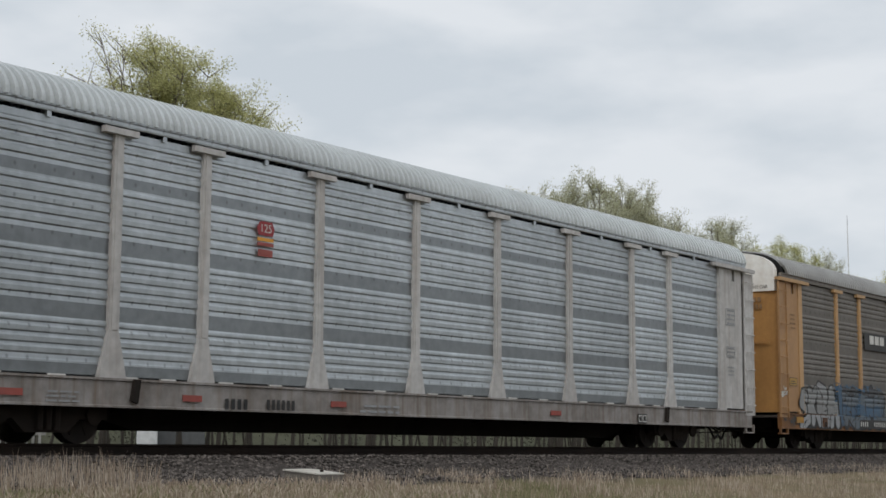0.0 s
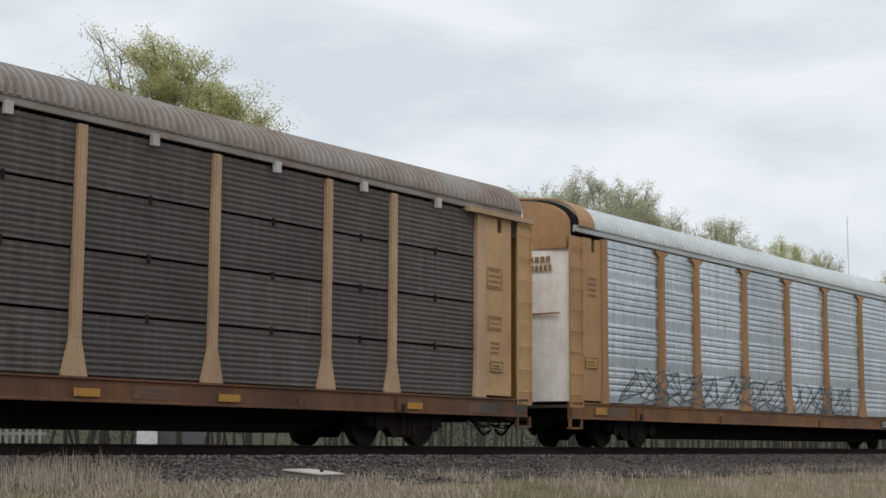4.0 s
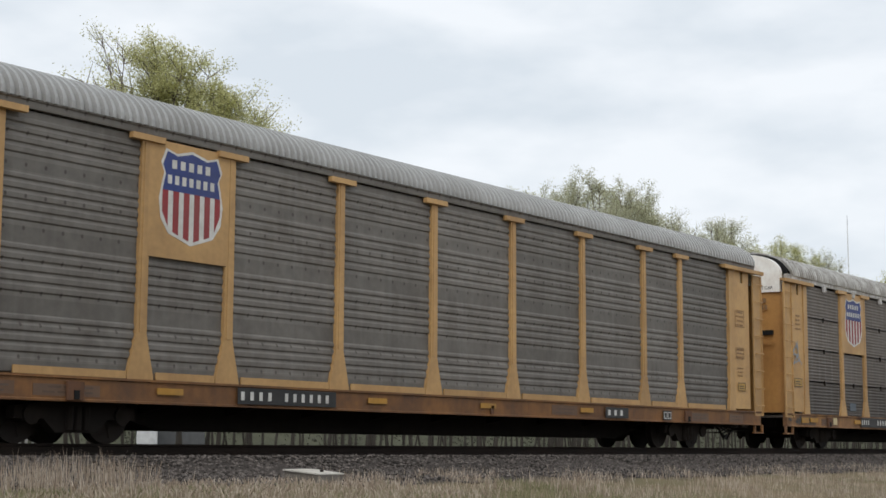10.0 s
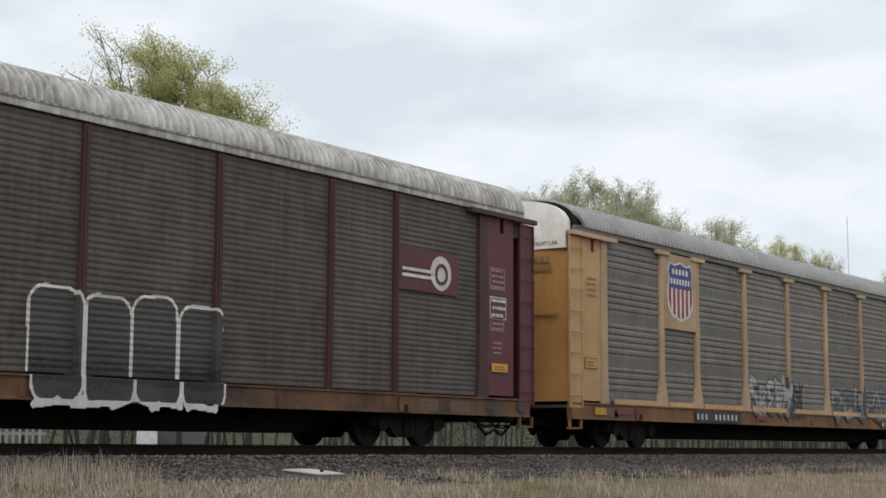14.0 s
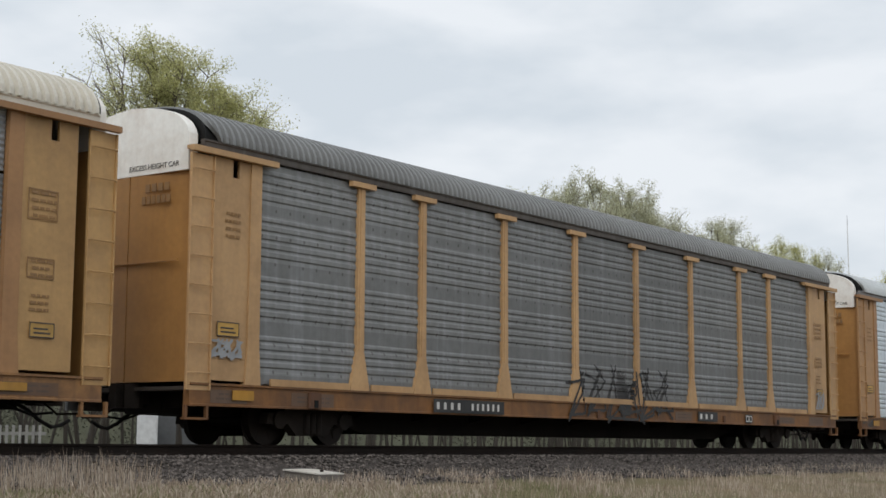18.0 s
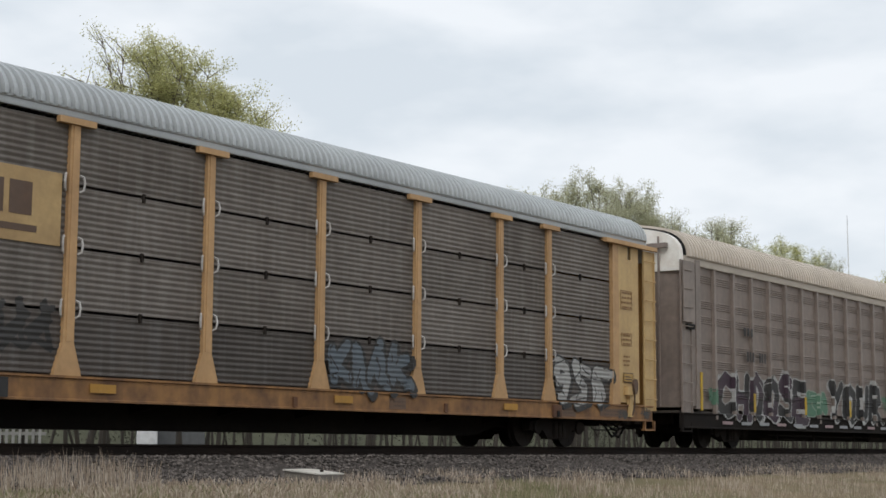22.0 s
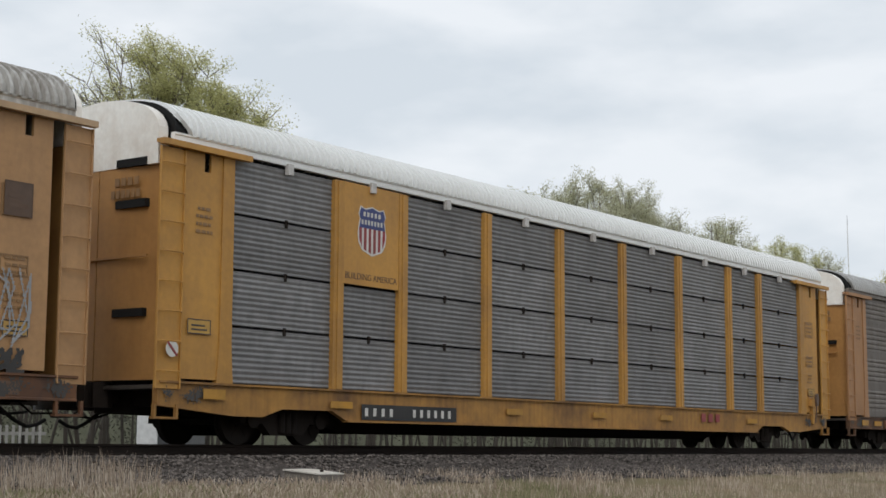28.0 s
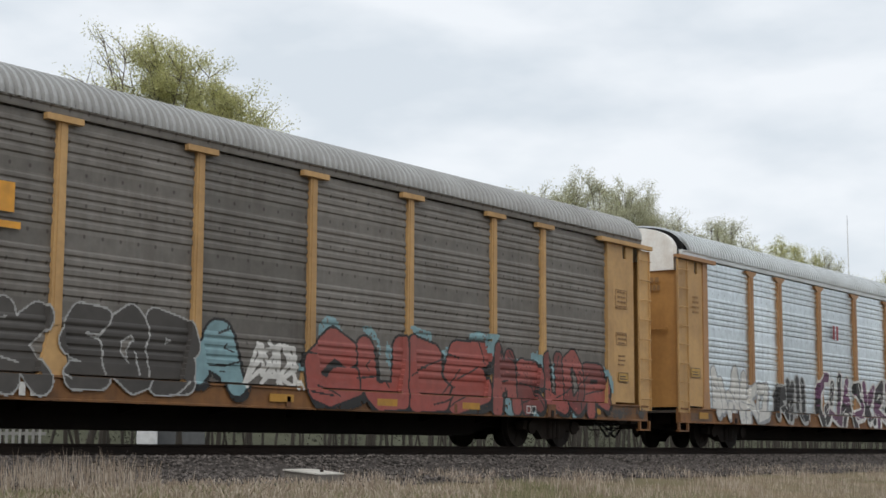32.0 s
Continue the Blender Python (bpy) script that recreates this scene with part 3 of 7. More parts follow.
def air_hose():
    """Brake hose that sags from the end sill to the coupling."""
    pts = [(12.75, -0.5, 0.62), (13.0, -0.52, 0.50), (13.3, -0.46, 0.34), (13.6, -0.36, 0.25), (13.85, -0.28, 0.28), (14.04, -0.25, 0.36)]
    s = Solid().tube(pts, 0.03, 6)
    s.tube([(12.3, -0.9, 0.55), (12.8, -0.85, 0.42), (13.25, -0.8, 0.46)], 0.022, 5)
    return s


def cut_lever():
    return Solid().tube([(13.38, -1.35, 0.58), (13.42, -1.2, 0.44), (13.42, -0.7, 0.44), (13.45, -0.2, 0.70)], 0.018, 5)


def stirrup():
    """Step under the corner."""
    s = Solid()
    s.box(-0.26, -0.21, -1.50, -1.44, 0.42, 0.62).box(0.21, 0.26, -1.50, -1.44, 0.42, 0.62).box(-0.26, 0.26, -1.50, -1.40, 0.39, 0.425)
    return s


def hand_brake():
    s = Solid()
    s.box(-0.26, 0.02, -1.60, -1.47, 1.20, 1.40, 0.02).box(-0.12, 0.02, -1.56, -1.47, 0.70, 1.25)
    return s


def brake_lever():
    return Solid().prism_y([(-0.05, 1.22), (0.04, 1.22), (0.09, 1.34), (0.10, 1.46), (0.07, 1.55), (0.0, 1.58), (-0.07, 1.55), (-0.10, 1.46), (-0.09, 1.34)], -1.66, -1.60).tube([(0.0, -1.62, 1.3), (0.02, -1.60, 0.95), (-0.03, -1.56, 0.72)], 0.018, 6)


def bracket():
    """Bent strap that ties two sheets together across their joint. Centred on x = 0, z = 0."""
    pts = [(0.0, -1.45, 0.13), (0.045, -1.49, 0.10), (0.06, -1.50, 0.0), (0.045, -1.49, -0.10), (0.0, -1.45, -0.13)]
    return Solid().tube(pts, 0.017, 5)


def eave_clip():
    return Solid().box(-0.07, 0.07, -1.54, -1.44, 4.64, 4.83, 0.01)


def slab(x0, x1, z0, z1, y=-1.52, t=0.006):
    return Solid().box(x0, x1, y, y + t, z0, z1)


# ---- marks painted on the sides ----
def base_depth(kind, x, z):
    """How far the painted surface stands out at (x, z) of a car's side: y = -value."""
    x, z = np.asarray(x, float), np.asarray(z, float)
    if kind["panels"] == "tall":
        d = 1.405 + depth_at(TALL, z)
    elif kind["panels"] == "taupe":
        d = 1.405 + depth_at(TAUPE, z)
    elif kind["panels"] == "fine":
        d = 1.405 + depth_at(FINE, z)
    else:
        d = np.full(x.shape, 1.405)
        for a, b in zip(ROWS4[:-1], ROWS4[1:]):
            zz, dd = zip(*row_profile(b - a))
            d = np.where((z >= a) & (z < b), 1.405 + np.interp(z - a, zz, dd), d)
    for p in kind["posts_at"]:
        w = (0.08 if kind["post"] in ("slim", "narrow") else 0.15) + (np.clip(1.68 - z, 0, 0.8) * 0.23 if kind["post"] in ("flare", "gusset", "foot", "short") else 0)
        d = np.where((np.abs(x - p) < w) & (z > 0.97), 1.53 if kind["post"] == "plain" else 1.505 if kind["post"] in ("slim", "narrow") else 1.498, d)
    d = np.where(z < (0.87 if kind["panels"] == "taupe" else 0.985), 1.522, d)
    d = np.where(np.abs(x) > 11.7, 1.50, d)
    return d


# stroke skeletons of letter-like figures in a unit cell; none spells a word
FIGURES = (
    ((0.1, 0), (0.1, 1), (0.8, 0.9), (0.85, 0.6), (0.2, 0.5), (0.9, 0.3), (0.8, 0.05), (0.1, 0)),
    ((0.9, 0.9), (0.3, 1), (0.1, 0.6), (0.8, 0.45), (0.85, 0.1), (0.1, 0)),
    ((0.05, 0), (0.4, 1), (0.6, 1), (0.95, 0), (0.7, 0.4), (0.25, 0.4)),
    ((0.1, 1), (0.15, 0.1), (0.5, 0), (0.85, 0.1), (0.9, 1)),
    ((0.9, 0.85), (0.5, 1), (0.1, 0.7), (0.1, 0.3), (0.5, 0), (0.9, 0.2), (0.6, 0.4)),
    ((0.1, 0), (0.1, 1), (0.1, 0.5), (0.85, 1), (0.3, 0.55), (0.9, 0)),
    ((0.1, 0), (0.15, 1), (0.5, 0.4), (0.85, 1), (0.9, 0)),
    ((0.1, 0.1), (0.1, 0.9), (0.5, 1), (0.9, 0.8), (0.9, 0.2), (0.5, 0), (0.1, 0.1)),
    ((0.1, 0), (0.1, 0.95), (0.85, 0.85), (0.8, 0.5), (0.15, 0.45), (0.9, 0)),
)


# plain letter strokes for the words that can be read, and two slab shapes
LETTER = {
    "C": ((0.9, 0.85), (0.5, 1), (0.1, 0.75), (0.1, 0.25), (0.5, 0), (0.9, 0.15)),
    "H": ((0.1, 0), (0.1, 1), (0.1, 0.5), (0.9, 0.5), (0.9, 1), (0.9, 0)),
    "O": ((0.5, 0), (0.1, 0.2), (0.1, 0.8), (0.5, 1), (0.9, 0.8), (0.9, 0.2), (0.5, 0)),
    "S": ((0.9, 0.9), (0.4, 1), (0.1, 0.75), (0.85, 0.35), (0.6, 0), (0.1, 0.1)),
    "E": ((0.9, 1), (0.15, 1), (0.15, 0.5), (0.7, 0.5), (0.15, 0.5), (0.15, 0), (0.9, 0)),
    "Y": ((0.05, 1), (0.5, 0.5), (0.95, 1), (0.5, 0.5), (0.4, 0)),
    "U": ((0.1, 1), (0.12, 0.15), (0.5, 0), (0.88, 0.15), (0.9, 1)),
    "R": ((0.1, 0), (0.1, 1), (0.8, 0.95), (0.85, 0.6), (0.15, 0.48), (0.95, 0)),
    "M": ((0.05, 0), (0.15, 1), (0.5, 0.35), (0.85, 1), (0.95, 0)),
    "A": ((0.0, 0), (0.5, 1), (1.0, 0), (0.8, 0.35), (0.25, 0.35)),
    "K": ((0.1, 1), (0.1, 0), (0.1, 0.45), (0.9, 1), (0.3, 0.55), (0.95, 0)),
    "!": ((0.5, 0.4), (0.7, 1)),
    "arch": ((0.12, 0.0), (0.12, 0.65), (0.3, 0.95), (0.7, 0.95), (0.88, 0.65), (0.88, 0.0)),
    "slab": ((0.28, 0.0), (0.28, 1.0), (0.72, 1.0), (0.72, 0.0), (0.5, 0.5)),
}


def spelled(word):
    return tuple(LETTER[c] for c in word)


def stroke_distance(px, pz, pts):
    best = np.full(px.shape, 9.0)
    for (ax, az), (bx, bz) in zip(pts[:-1], pts[1:]):
        dx, dz = bx - ax, bz - az
        q = max(dx * dx + dz * dz, 1e-9)
        u = np.clip(((px - ax) * dx + (pz - az) * dz) / q, 0, 1)
        best = np.minimum(best, np.hypot(px - ax - u * dx, pz - az - u * dz))
    return best


def paint_cells(name, car, kind, x0, z0, cell, ids, materials, lift, label):
    """A coat of paint that follows the ribs: one quad per cell of the grid whose id is 0 or more."""
    nz, nx = ids.shape
    gx, gz = np.meshgrid(x0 + np.arange(nx + 1) * cell, z0 + np.arange(nz + 1) * cell)
    gy = -(base_depth(kind, gx, gz) + lift + (0.016 if kind["panels"] == "fine" else 0.0))
    if kind["panels"] != "taupe":       # the open slot between the sill and the sheets stays bare
        mx, mz = np.meshgrid(x0 + (np.arange(nx) + 0.5) * cell, z0 + (np.arange(nz) + 0.5) * cell)
        on_post = np.min([np.abs(mx - q) for q in kind["posts_at"]], axis=0) < 0.25
        ids = np.where((mz > 0.978) & (mz < 1.014) & ~on_post & (np.abs(mx) < 11.7), -1, ids)
    jj, ii = np.nonzero(ids >= 0)
    if not len(jj):
        return None
    idx = np.stack([jj * (nx + 1) + ii, jj * (nx + 1) + ii + 1, (jj + 1) * (nx + 1) + ii + 1, (jj + 1) * (nx + 1) + ii], 1)
    used, inv = np.unique(idx, return_inverse=True)
    verts = np.stack([gx.ravel(), gy.ravel(), gz.ravel()], 1)[used]
    me = mesh_of(name, verts.tolist(), inv.reshape(-1, 4).tolist(), [mat(m) for m in materials], ids[jj, ii].astype(np.int32).tolist())
    ob = new(name, me)
    ob.parent = car
    if label:
        ob["label"] = label
    return ob


def graffiti(car, kind, x0, x1, z0, z1, n, fills, line, seed, back=None, fat=0.13, edge=0.05, slant=0.0, wild=0.09, inner=None, figures=None,
             label="sprayed graffiti lettering", cell=0.022, gaps=0.0, banded=False, halo=0.10, cover=-0.12, detail=3, shade=0.05, rim=None, speckle=0.05):
    """Fat sprayed figures with an outline, a second tone inside and an optional ground behind them."""
    rng = np.random.RandomState(seed)
    pad = 0.25
    nx, nz = int((x1 - x0 + 2 * pad) / cell), int((z1 - z0 + 2 * pad) / cell)
    gx, gz = np.meshgrid(x0 - pad + (np.arange(nx) + 0.5) * cell, z0 - pad + (np.arange(nz) + 0.5) * cell)
    mats = list(fills) + [line] + ([back] if back else []) + ([inner] if inner else []) + ([rim] if rim else [])
    ids = np.full(gx.shape, -1)
    w = (x1 - x0) / n
    dist = np.full(gx.shape, 9.0)
    owner = np.zeros(gx.shape, int)
    shadow = np.full(gx.shape, 9.0)
    second = np.full(gx.shape, 9.0)
    cuts = np.full(gx.shape, 9.0)
    for i in range(n):
        fig = figures[i % len(figures)] if figures else rng.randint(len(FIGURES))
        fig = FIGURES[fig] if isinstance(fig, (int, np.integer)) else fig
        lift, tall = rng.uniform(-0.06, 0.06), rng.uniform(0.9, 1.08)
        if gaps and rng.rand() < gaps:
            continue
        pts = []
        for u, v in fig:
            px = x0 + (i + 0.06 + 0.88 * u + rng.uniform(-wild, wild)) * w
            pz = z0 + fat + (v * tall + lift + rng.uniform(-wild, wild)) * (z1 - z0 - 2 * fat)
            pts.append((px + slant * (pz - z0), pz))
        d = stroke_distance(gx, gz, pts)
        near = d < dist
        second = np.minimum(second, np.maximum(d, dist))
        owner = np.where(near, i, owner)
        dist = np.minimum(dist, d)
        if shade:
            shadow = np.minimum(shadow, stroke_distance(gx, gz, [(a + shade, b - shade * 1.3) for a, b in pts]))
        for _ in range(detail):     # cuts, bars and arrow strokes inside the figure
            a, b = x0 + (i + rng.rand()) * w, rng.uniform(z0, z1)
            c, e = a + rng.normal(0, 0.35) * w, b + rng.normal(0, 0.22) * (z1 - z0)
            cuts = np.minimum(cuts, stroke_distance(gx, gz, [(a, b), ((a + c) / 2 + rng.normal(0, 0.06), (b + e) / 2), (c, e)]))
    rag = np.array([noise.noise((a * 1.7 + seed, 0.3, 2.0)) for a in gx[0]])[None, :] * 0.03
    if back:
        patch = np.array([[noise.noise((a * 1.9 + seed, b * 1.6, 7.0)) for a in gx[0][::3]] for b in gz[:, 0][::3]])
        patch = np.repeat(np.repeat(patch, 3, 0), 3, 1)[:nz, :nx]
        ids = np.where((dist < fat + edge + halo + patch * 0.22) & (patch > cover), len(fills) + 1, ids)
    if shade:
        ids = np.where(shadow < fat + edge * 0.9, len(fills), ids)
    if rim:
        ids = np.where(dist < fat + edge + 0.026 + rag * 0.4, len(mats) - 1, ids)
    ids = np.where(dist < fat + edge + rag * 0.4, len(fills), ids)
    tone = (owner + (gz > (z0 + z1) / 2 + rag * 6)) % len(fills)
    if banded:
        tone = np.clip((gz + rag * 4 - z0) / (z1 - z0) * len(fills), 0, len(fills) - 1).astype(int)
    ids = np.where(dist < fat, tone, ids)
    ids = np.where((second - dist < edge * 1.1) & (second < fat + edge), len(fills), ids)      # a line where two figures overlap
    ids = np.where((cuts < 0.016) & (dist < fat + edge), len(fills), ids)
    if inner:
        ids = np.where((dist < fat * 0.3), mats.index(inner), ids)
    coarse = np.repeat(np.repeat(rng.rand(nz // 2 + 1, nx // 2 + 1), 2, 0), 2, 1)[:nz, :nx]
    ids = np.where((ids >= 0) & (ids < len(fills)) & (coarse < speckle), (ids + 1) % len(fills) if len(fills) > 1 else ids, ids)
    ids = np.where((coarse > 0.93) & (dist > fat + edge) & (ids >= 0), -1, ids)
    ids = np.where((gz < kind["foot"]) | (gz > 4.5), -1, ids)
    return paint_cells("graffiti", car, kind, x0 - pad, z0 - pad, cell, ids, mats, 0.004 + 0.0016 * (seed % 5), label)


def scrawl(car, kind, x0, x1, z0, z1, n, material, seed, width=0.025, label="thin scrawled graffiti tag"):
    """Loose thin lines of a sprayed tag."""
    rng = np.random.RandomState(seed)
    cell = 0.02
    nx, nz = int((x1 - x0 + 0.3) / cell), int((z1 - z0 + 0.3) / cell)
    gx, gz = np.meshgrid(x0 - 0.15 + (np.arange(nx) + 0.5) * cell, z0 - 0.15 + (np.arange(nz) + 0.5) * cell)
    ids = np.full(gx.shape, -1)
    w = (x1 - x0) / n
    for i in range(n):
        # a loose looping line, no letter
        k = rng.randint(7, 11)
        pts = [(x0 + (i + 0.5 + 0.62 * math.sin(j * 2.2 + rng.uniform(-0.5, 0.5)) + 0.12 * (j - k / 2) / k) * w, z0 + (0.5 + 0.55 * math.cos(j * 1.7 + rng.uniform(-0.6, 0.6))) * (z1 - z0)) for j in range(k)]
        ids = np.where(stroke_distance(gx, gz, pts) < width, 0, ids)
    return paint_cells("graffiti_tag", car, kind, x0 - 0.15, z0 - 0.15, cell, ids, [material], 0.007, label)


def ragged_patch(car, kind, x0, x1, z0, z1, material, seed, name="overspray", label="", fade=0.12):
    cell = 0.025
    nx, nz = int((x1 - x0) / cell), int((z1 - z0) / cell)
    gx, gz = np.meshgrid(x0 + (np.arange(nx) + 0.5) * cell, z0 + (np.arange(nz) + 0.5) * cell)
    rng = np.random.RandomState(seed)
    e = np.minimum(np.minimum(gx - x0, x1 - gx), np.minimum(gz - z0, z1 - gz))
    cloud = np.array([[noise.noise((u * 2.3 + seed, w * 2.3, 3.0)) + 0.5 * noise.noise((u * 6 + seed, w * 6, 9.0)) for u in gx[0]] for w in gz[:, 0]])
    ids = np.where(e > fade * (0.9 + 1.4 * cloud) + rng.normal(0, 0.05, gx.shape), 0, -1)
    return paint_cells(name, car, kind, x0, z0, cell, ids, [material], 0.002, label)


def bars(s, x0, x1, z0, z1, n, y, t=0.004, fill=0.56):
    """Unreadable or withheld writing: plain bars, one per character."""
    w = (x1 - x0) / n
    for i in range(n):
        s.box(x0 + i * w, x0 + (i + fill) * w, y - t, y, z0, z1)
    return s


def plate_with_bars(car, x, z, w, h, words, ground="mark_black", ink="mark_white", y=-1.523):
    """A dark stencilled panel on the sill; each word is a row of plain bars. words: (start, end, characters), as shares of the width."""
    p = part("number_panel", slab(x, x + w, z, z + h, y - 0.006), ground, car, "black panel with pale stencilled marks")
    s = Solid()
    for a, b, n in words:
        bars(s, x + a * w, x + b * w, z + h * 0.24, z + h * 0.76, n, y - 0.007, 0.004, 0.36)
    part("stencil_print", s, ink, p)


def stencil(car, x, z, w, h, rows, ink="mark_brown", y=-1.483, frame_w=0.0, seed=1):
    """Small block of unreadable stencilled lines, with an optional border."""
    rng = random.Random(seed)
    s = Solid()
    for i in range(rows):
        zz = z + h * (i + 0.3) / rows
        xx = x + w * rng.uniform(0.08, 0.2)
        while xx < x + w * 0.86:
            l = w * rng.uniform(0.1, 0.3)
            s.box(xx, min(xx + l, x + w * 0.94), y - 0.003, y, zz, zz + h * 0.4 / rows)
            xx += l + w * 0.05
    if frame_w:
        f = frame_w
        s.box(x, x + w, y - 0.003, y, z, z + f).box(x, x + w, y - 0.003, y, z + h - f, z + h)
        s.box(x, x + f, y - 0.003, y, z + f, z + h - f).box(x + w - f, x + w, y - 0.003, y, z + f, z + h - f)
    return part("stencilled_notice", s, ink, car)


def label_plate(car, x, z, w, h, ground="label_yellow", ink="mark_soot", rows=2, y=-1.49):
    """Small notice with a dark border and unreadable lines."""
    p = part("label_plate", slab(x, x + w, z, z + h, y - 0.005), ground, car)
    s = Solid()
    f, y0, y1 = 0.016, y - 0.009, y - 0.006
    s.box(x, x + w, y0, y1, z, z + f).box(x, x + w, y0, y1, z + h - f, z + h).box(x, x + f, y0, y1, z + f, z + h - f).box(x + w - f, x + w, y0, y1, z + f, z + h - f)
    for i in range(rows):
        s.box(x + w * 0.16, x + w * (0.84 - 0.1 * (i % 2)), y0, y1, z + h * (0.25 + 0.55 * i / rows), z + h * (0.25 + 0.55 * i / rows) + h * 0.22 / rows)
    part("label_print", s, ink, p)


SHIELD = ((0.0, 0.0), (0.10, 0.03), (0.34, 0.10), (0.46, 0.25), (0.49, 0.45), (0.45, 0.62), (0.42, 0.72), (0.47, 0.82), (0.40, 0.97),
          (0.24, 0.93), (0.0, 0.985))


def shield_ring(cx, z, w, h, k=1.0):
    right = [(cx + a * w * k, z + h / 2 + (b - 0.5) * h * k) for a, b in SHIELD]
    left = [(cx - a * w * k, z + h / 2 + (b - 0.5) * h * k) for a, b in SHIELD[1:-1]][::-1]
    return right + left


def half_width(ring, cx, zz):
    pts = [p for p in ring if p[0] >= cx - 1e-6]
    pts.sort(key=lambda p: p[1])
    return float(np.interp(zz, [p[1] for p in pts], [p[0] - cx for p in pts]))


def shield(car, cx, z, w, h, y):
    """Shield emblem: blue head with two plain pale bars, red and white stripes below."""
    s = part("shield_emblem", Solid().prism_y(shield_ring(cx, z, w, h), y - 0.004, y), "mark_white", car, "shield emblem with blue head and red stripes")
    ring = shield_ring(cx, z, w, h, 0.94)
    zm = z + h * 0.54
    head = [p for p in ring if p[1] > zm]
    hw = half_width(ring, cx, zm)
    right = [p for p in ring[:len(SHIELD)] if p[1] > zm and p[0] > cx + 1e-6]
    top = [p for p in head if abs(p[0] - cx) < 1e-6]
    left = [(2 * cx - a, b) for a, b in right][::-1]
    part("shield_head", Solid().prism_y([(cx - hw, zm), (cx + hw, zm)] + right + top + left, y - 0.008, y - 0.004), "mark_blue", s)
    b = Solid()
    bars(b, cx - w * 0.31, cx + w * 0.33, z + h * 0.77, z + h * 0.86, 5, y - 0.008)
    bars(b, cx - w * 0.37, cx + w * 0.39, z + h * 0.61, z + h * 0.70, 7, y - 0.008)
    part("shield_print", b, "mark_white", s)
    for i in range(6):
        xa, xb = cx + w * (-0.44 + i * 0.16), cx + w * (-0.44 + i * 0.16 + 0.085)
        lo = []
        for xx in (xa, xb):
            zz = [q for q in np.linspace(z, zm, 60) if half_width(ring, cx, q) > abs(xx - cx)]
            lo.append(min(zz) if zz else zm - 0.1)
        part("shield_stripe", Solid().prism_y([(xa, lo[0]), (xb, lo[1]), (xb, zm), (xa, zm)], y - 0.008, y - 0.004), "mark_red", s)


def ribbon(s, pts, w, y, t=0.005):
    """Flat painted line along (x, z) points."""
    for i, ((ax, az), (bx, bz)) in enumerate(zip(pts[:-1], pts[1:])):
        y -= 0.0008
        d = math.hypot(bx - ax, bz - az)
        ux, uz = (bx - ax) / d * w / 2, (bz - az) / d * w / 2
        s.prism_y([(ax - ux + uz, az - uz - ux), (bx + ux + uz, bz + uz - ux), (bx + ux - uz, bz + uz + ux), (ax - ux - uz, az - uz + ux)], y - t, y)
    return s


def words(text, size, x, z, y, material, parent, label="", turn=0):
    """Readable words, flat on the near side, or turned to face along the line."""
    cu = bpy.data.curves.new("lettering", "FONT")
    cu.body, cu.size, cu.extrude = text, size, 0.002
    tmp = bpy.data.objects.new("lettering", cu)
    scene.collection.objects.link(tmp)
    bpy.context.view_layer.update()
    me = bpy.data.meshes.new_from_object(tmp.evaluated_get(bpy.context.evaluated_depsgraph_get()))
    bpy.data.objects.remove(tmp)
    me.transform(pose(x, y, z, 90, 0, turn))
    me.materials.clear()
    me.materials.append(None)
    return part("lettering", me, material, parent, label)


TRUCKS = []


def truck(car, x):
    t = new("truck")
    t.parent = car
    t.matrix_basis = pose(x, 0, 0)
    t["label"] = "grimy cast two-axle truck"
    t.empty_display_size = 0.2
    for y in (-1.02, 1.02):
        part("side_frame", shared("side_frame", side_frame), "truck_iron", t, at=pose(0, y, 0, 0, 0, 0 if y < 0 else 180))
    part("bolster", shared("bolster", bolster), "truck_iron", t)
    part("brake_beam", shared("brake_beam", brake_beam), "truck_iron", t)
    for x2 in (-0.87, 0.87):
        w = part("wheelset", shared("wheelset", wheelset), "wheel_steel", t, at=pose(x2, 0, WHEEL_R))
        TRUCKS.append((w, x2))
    return t


CARS = []


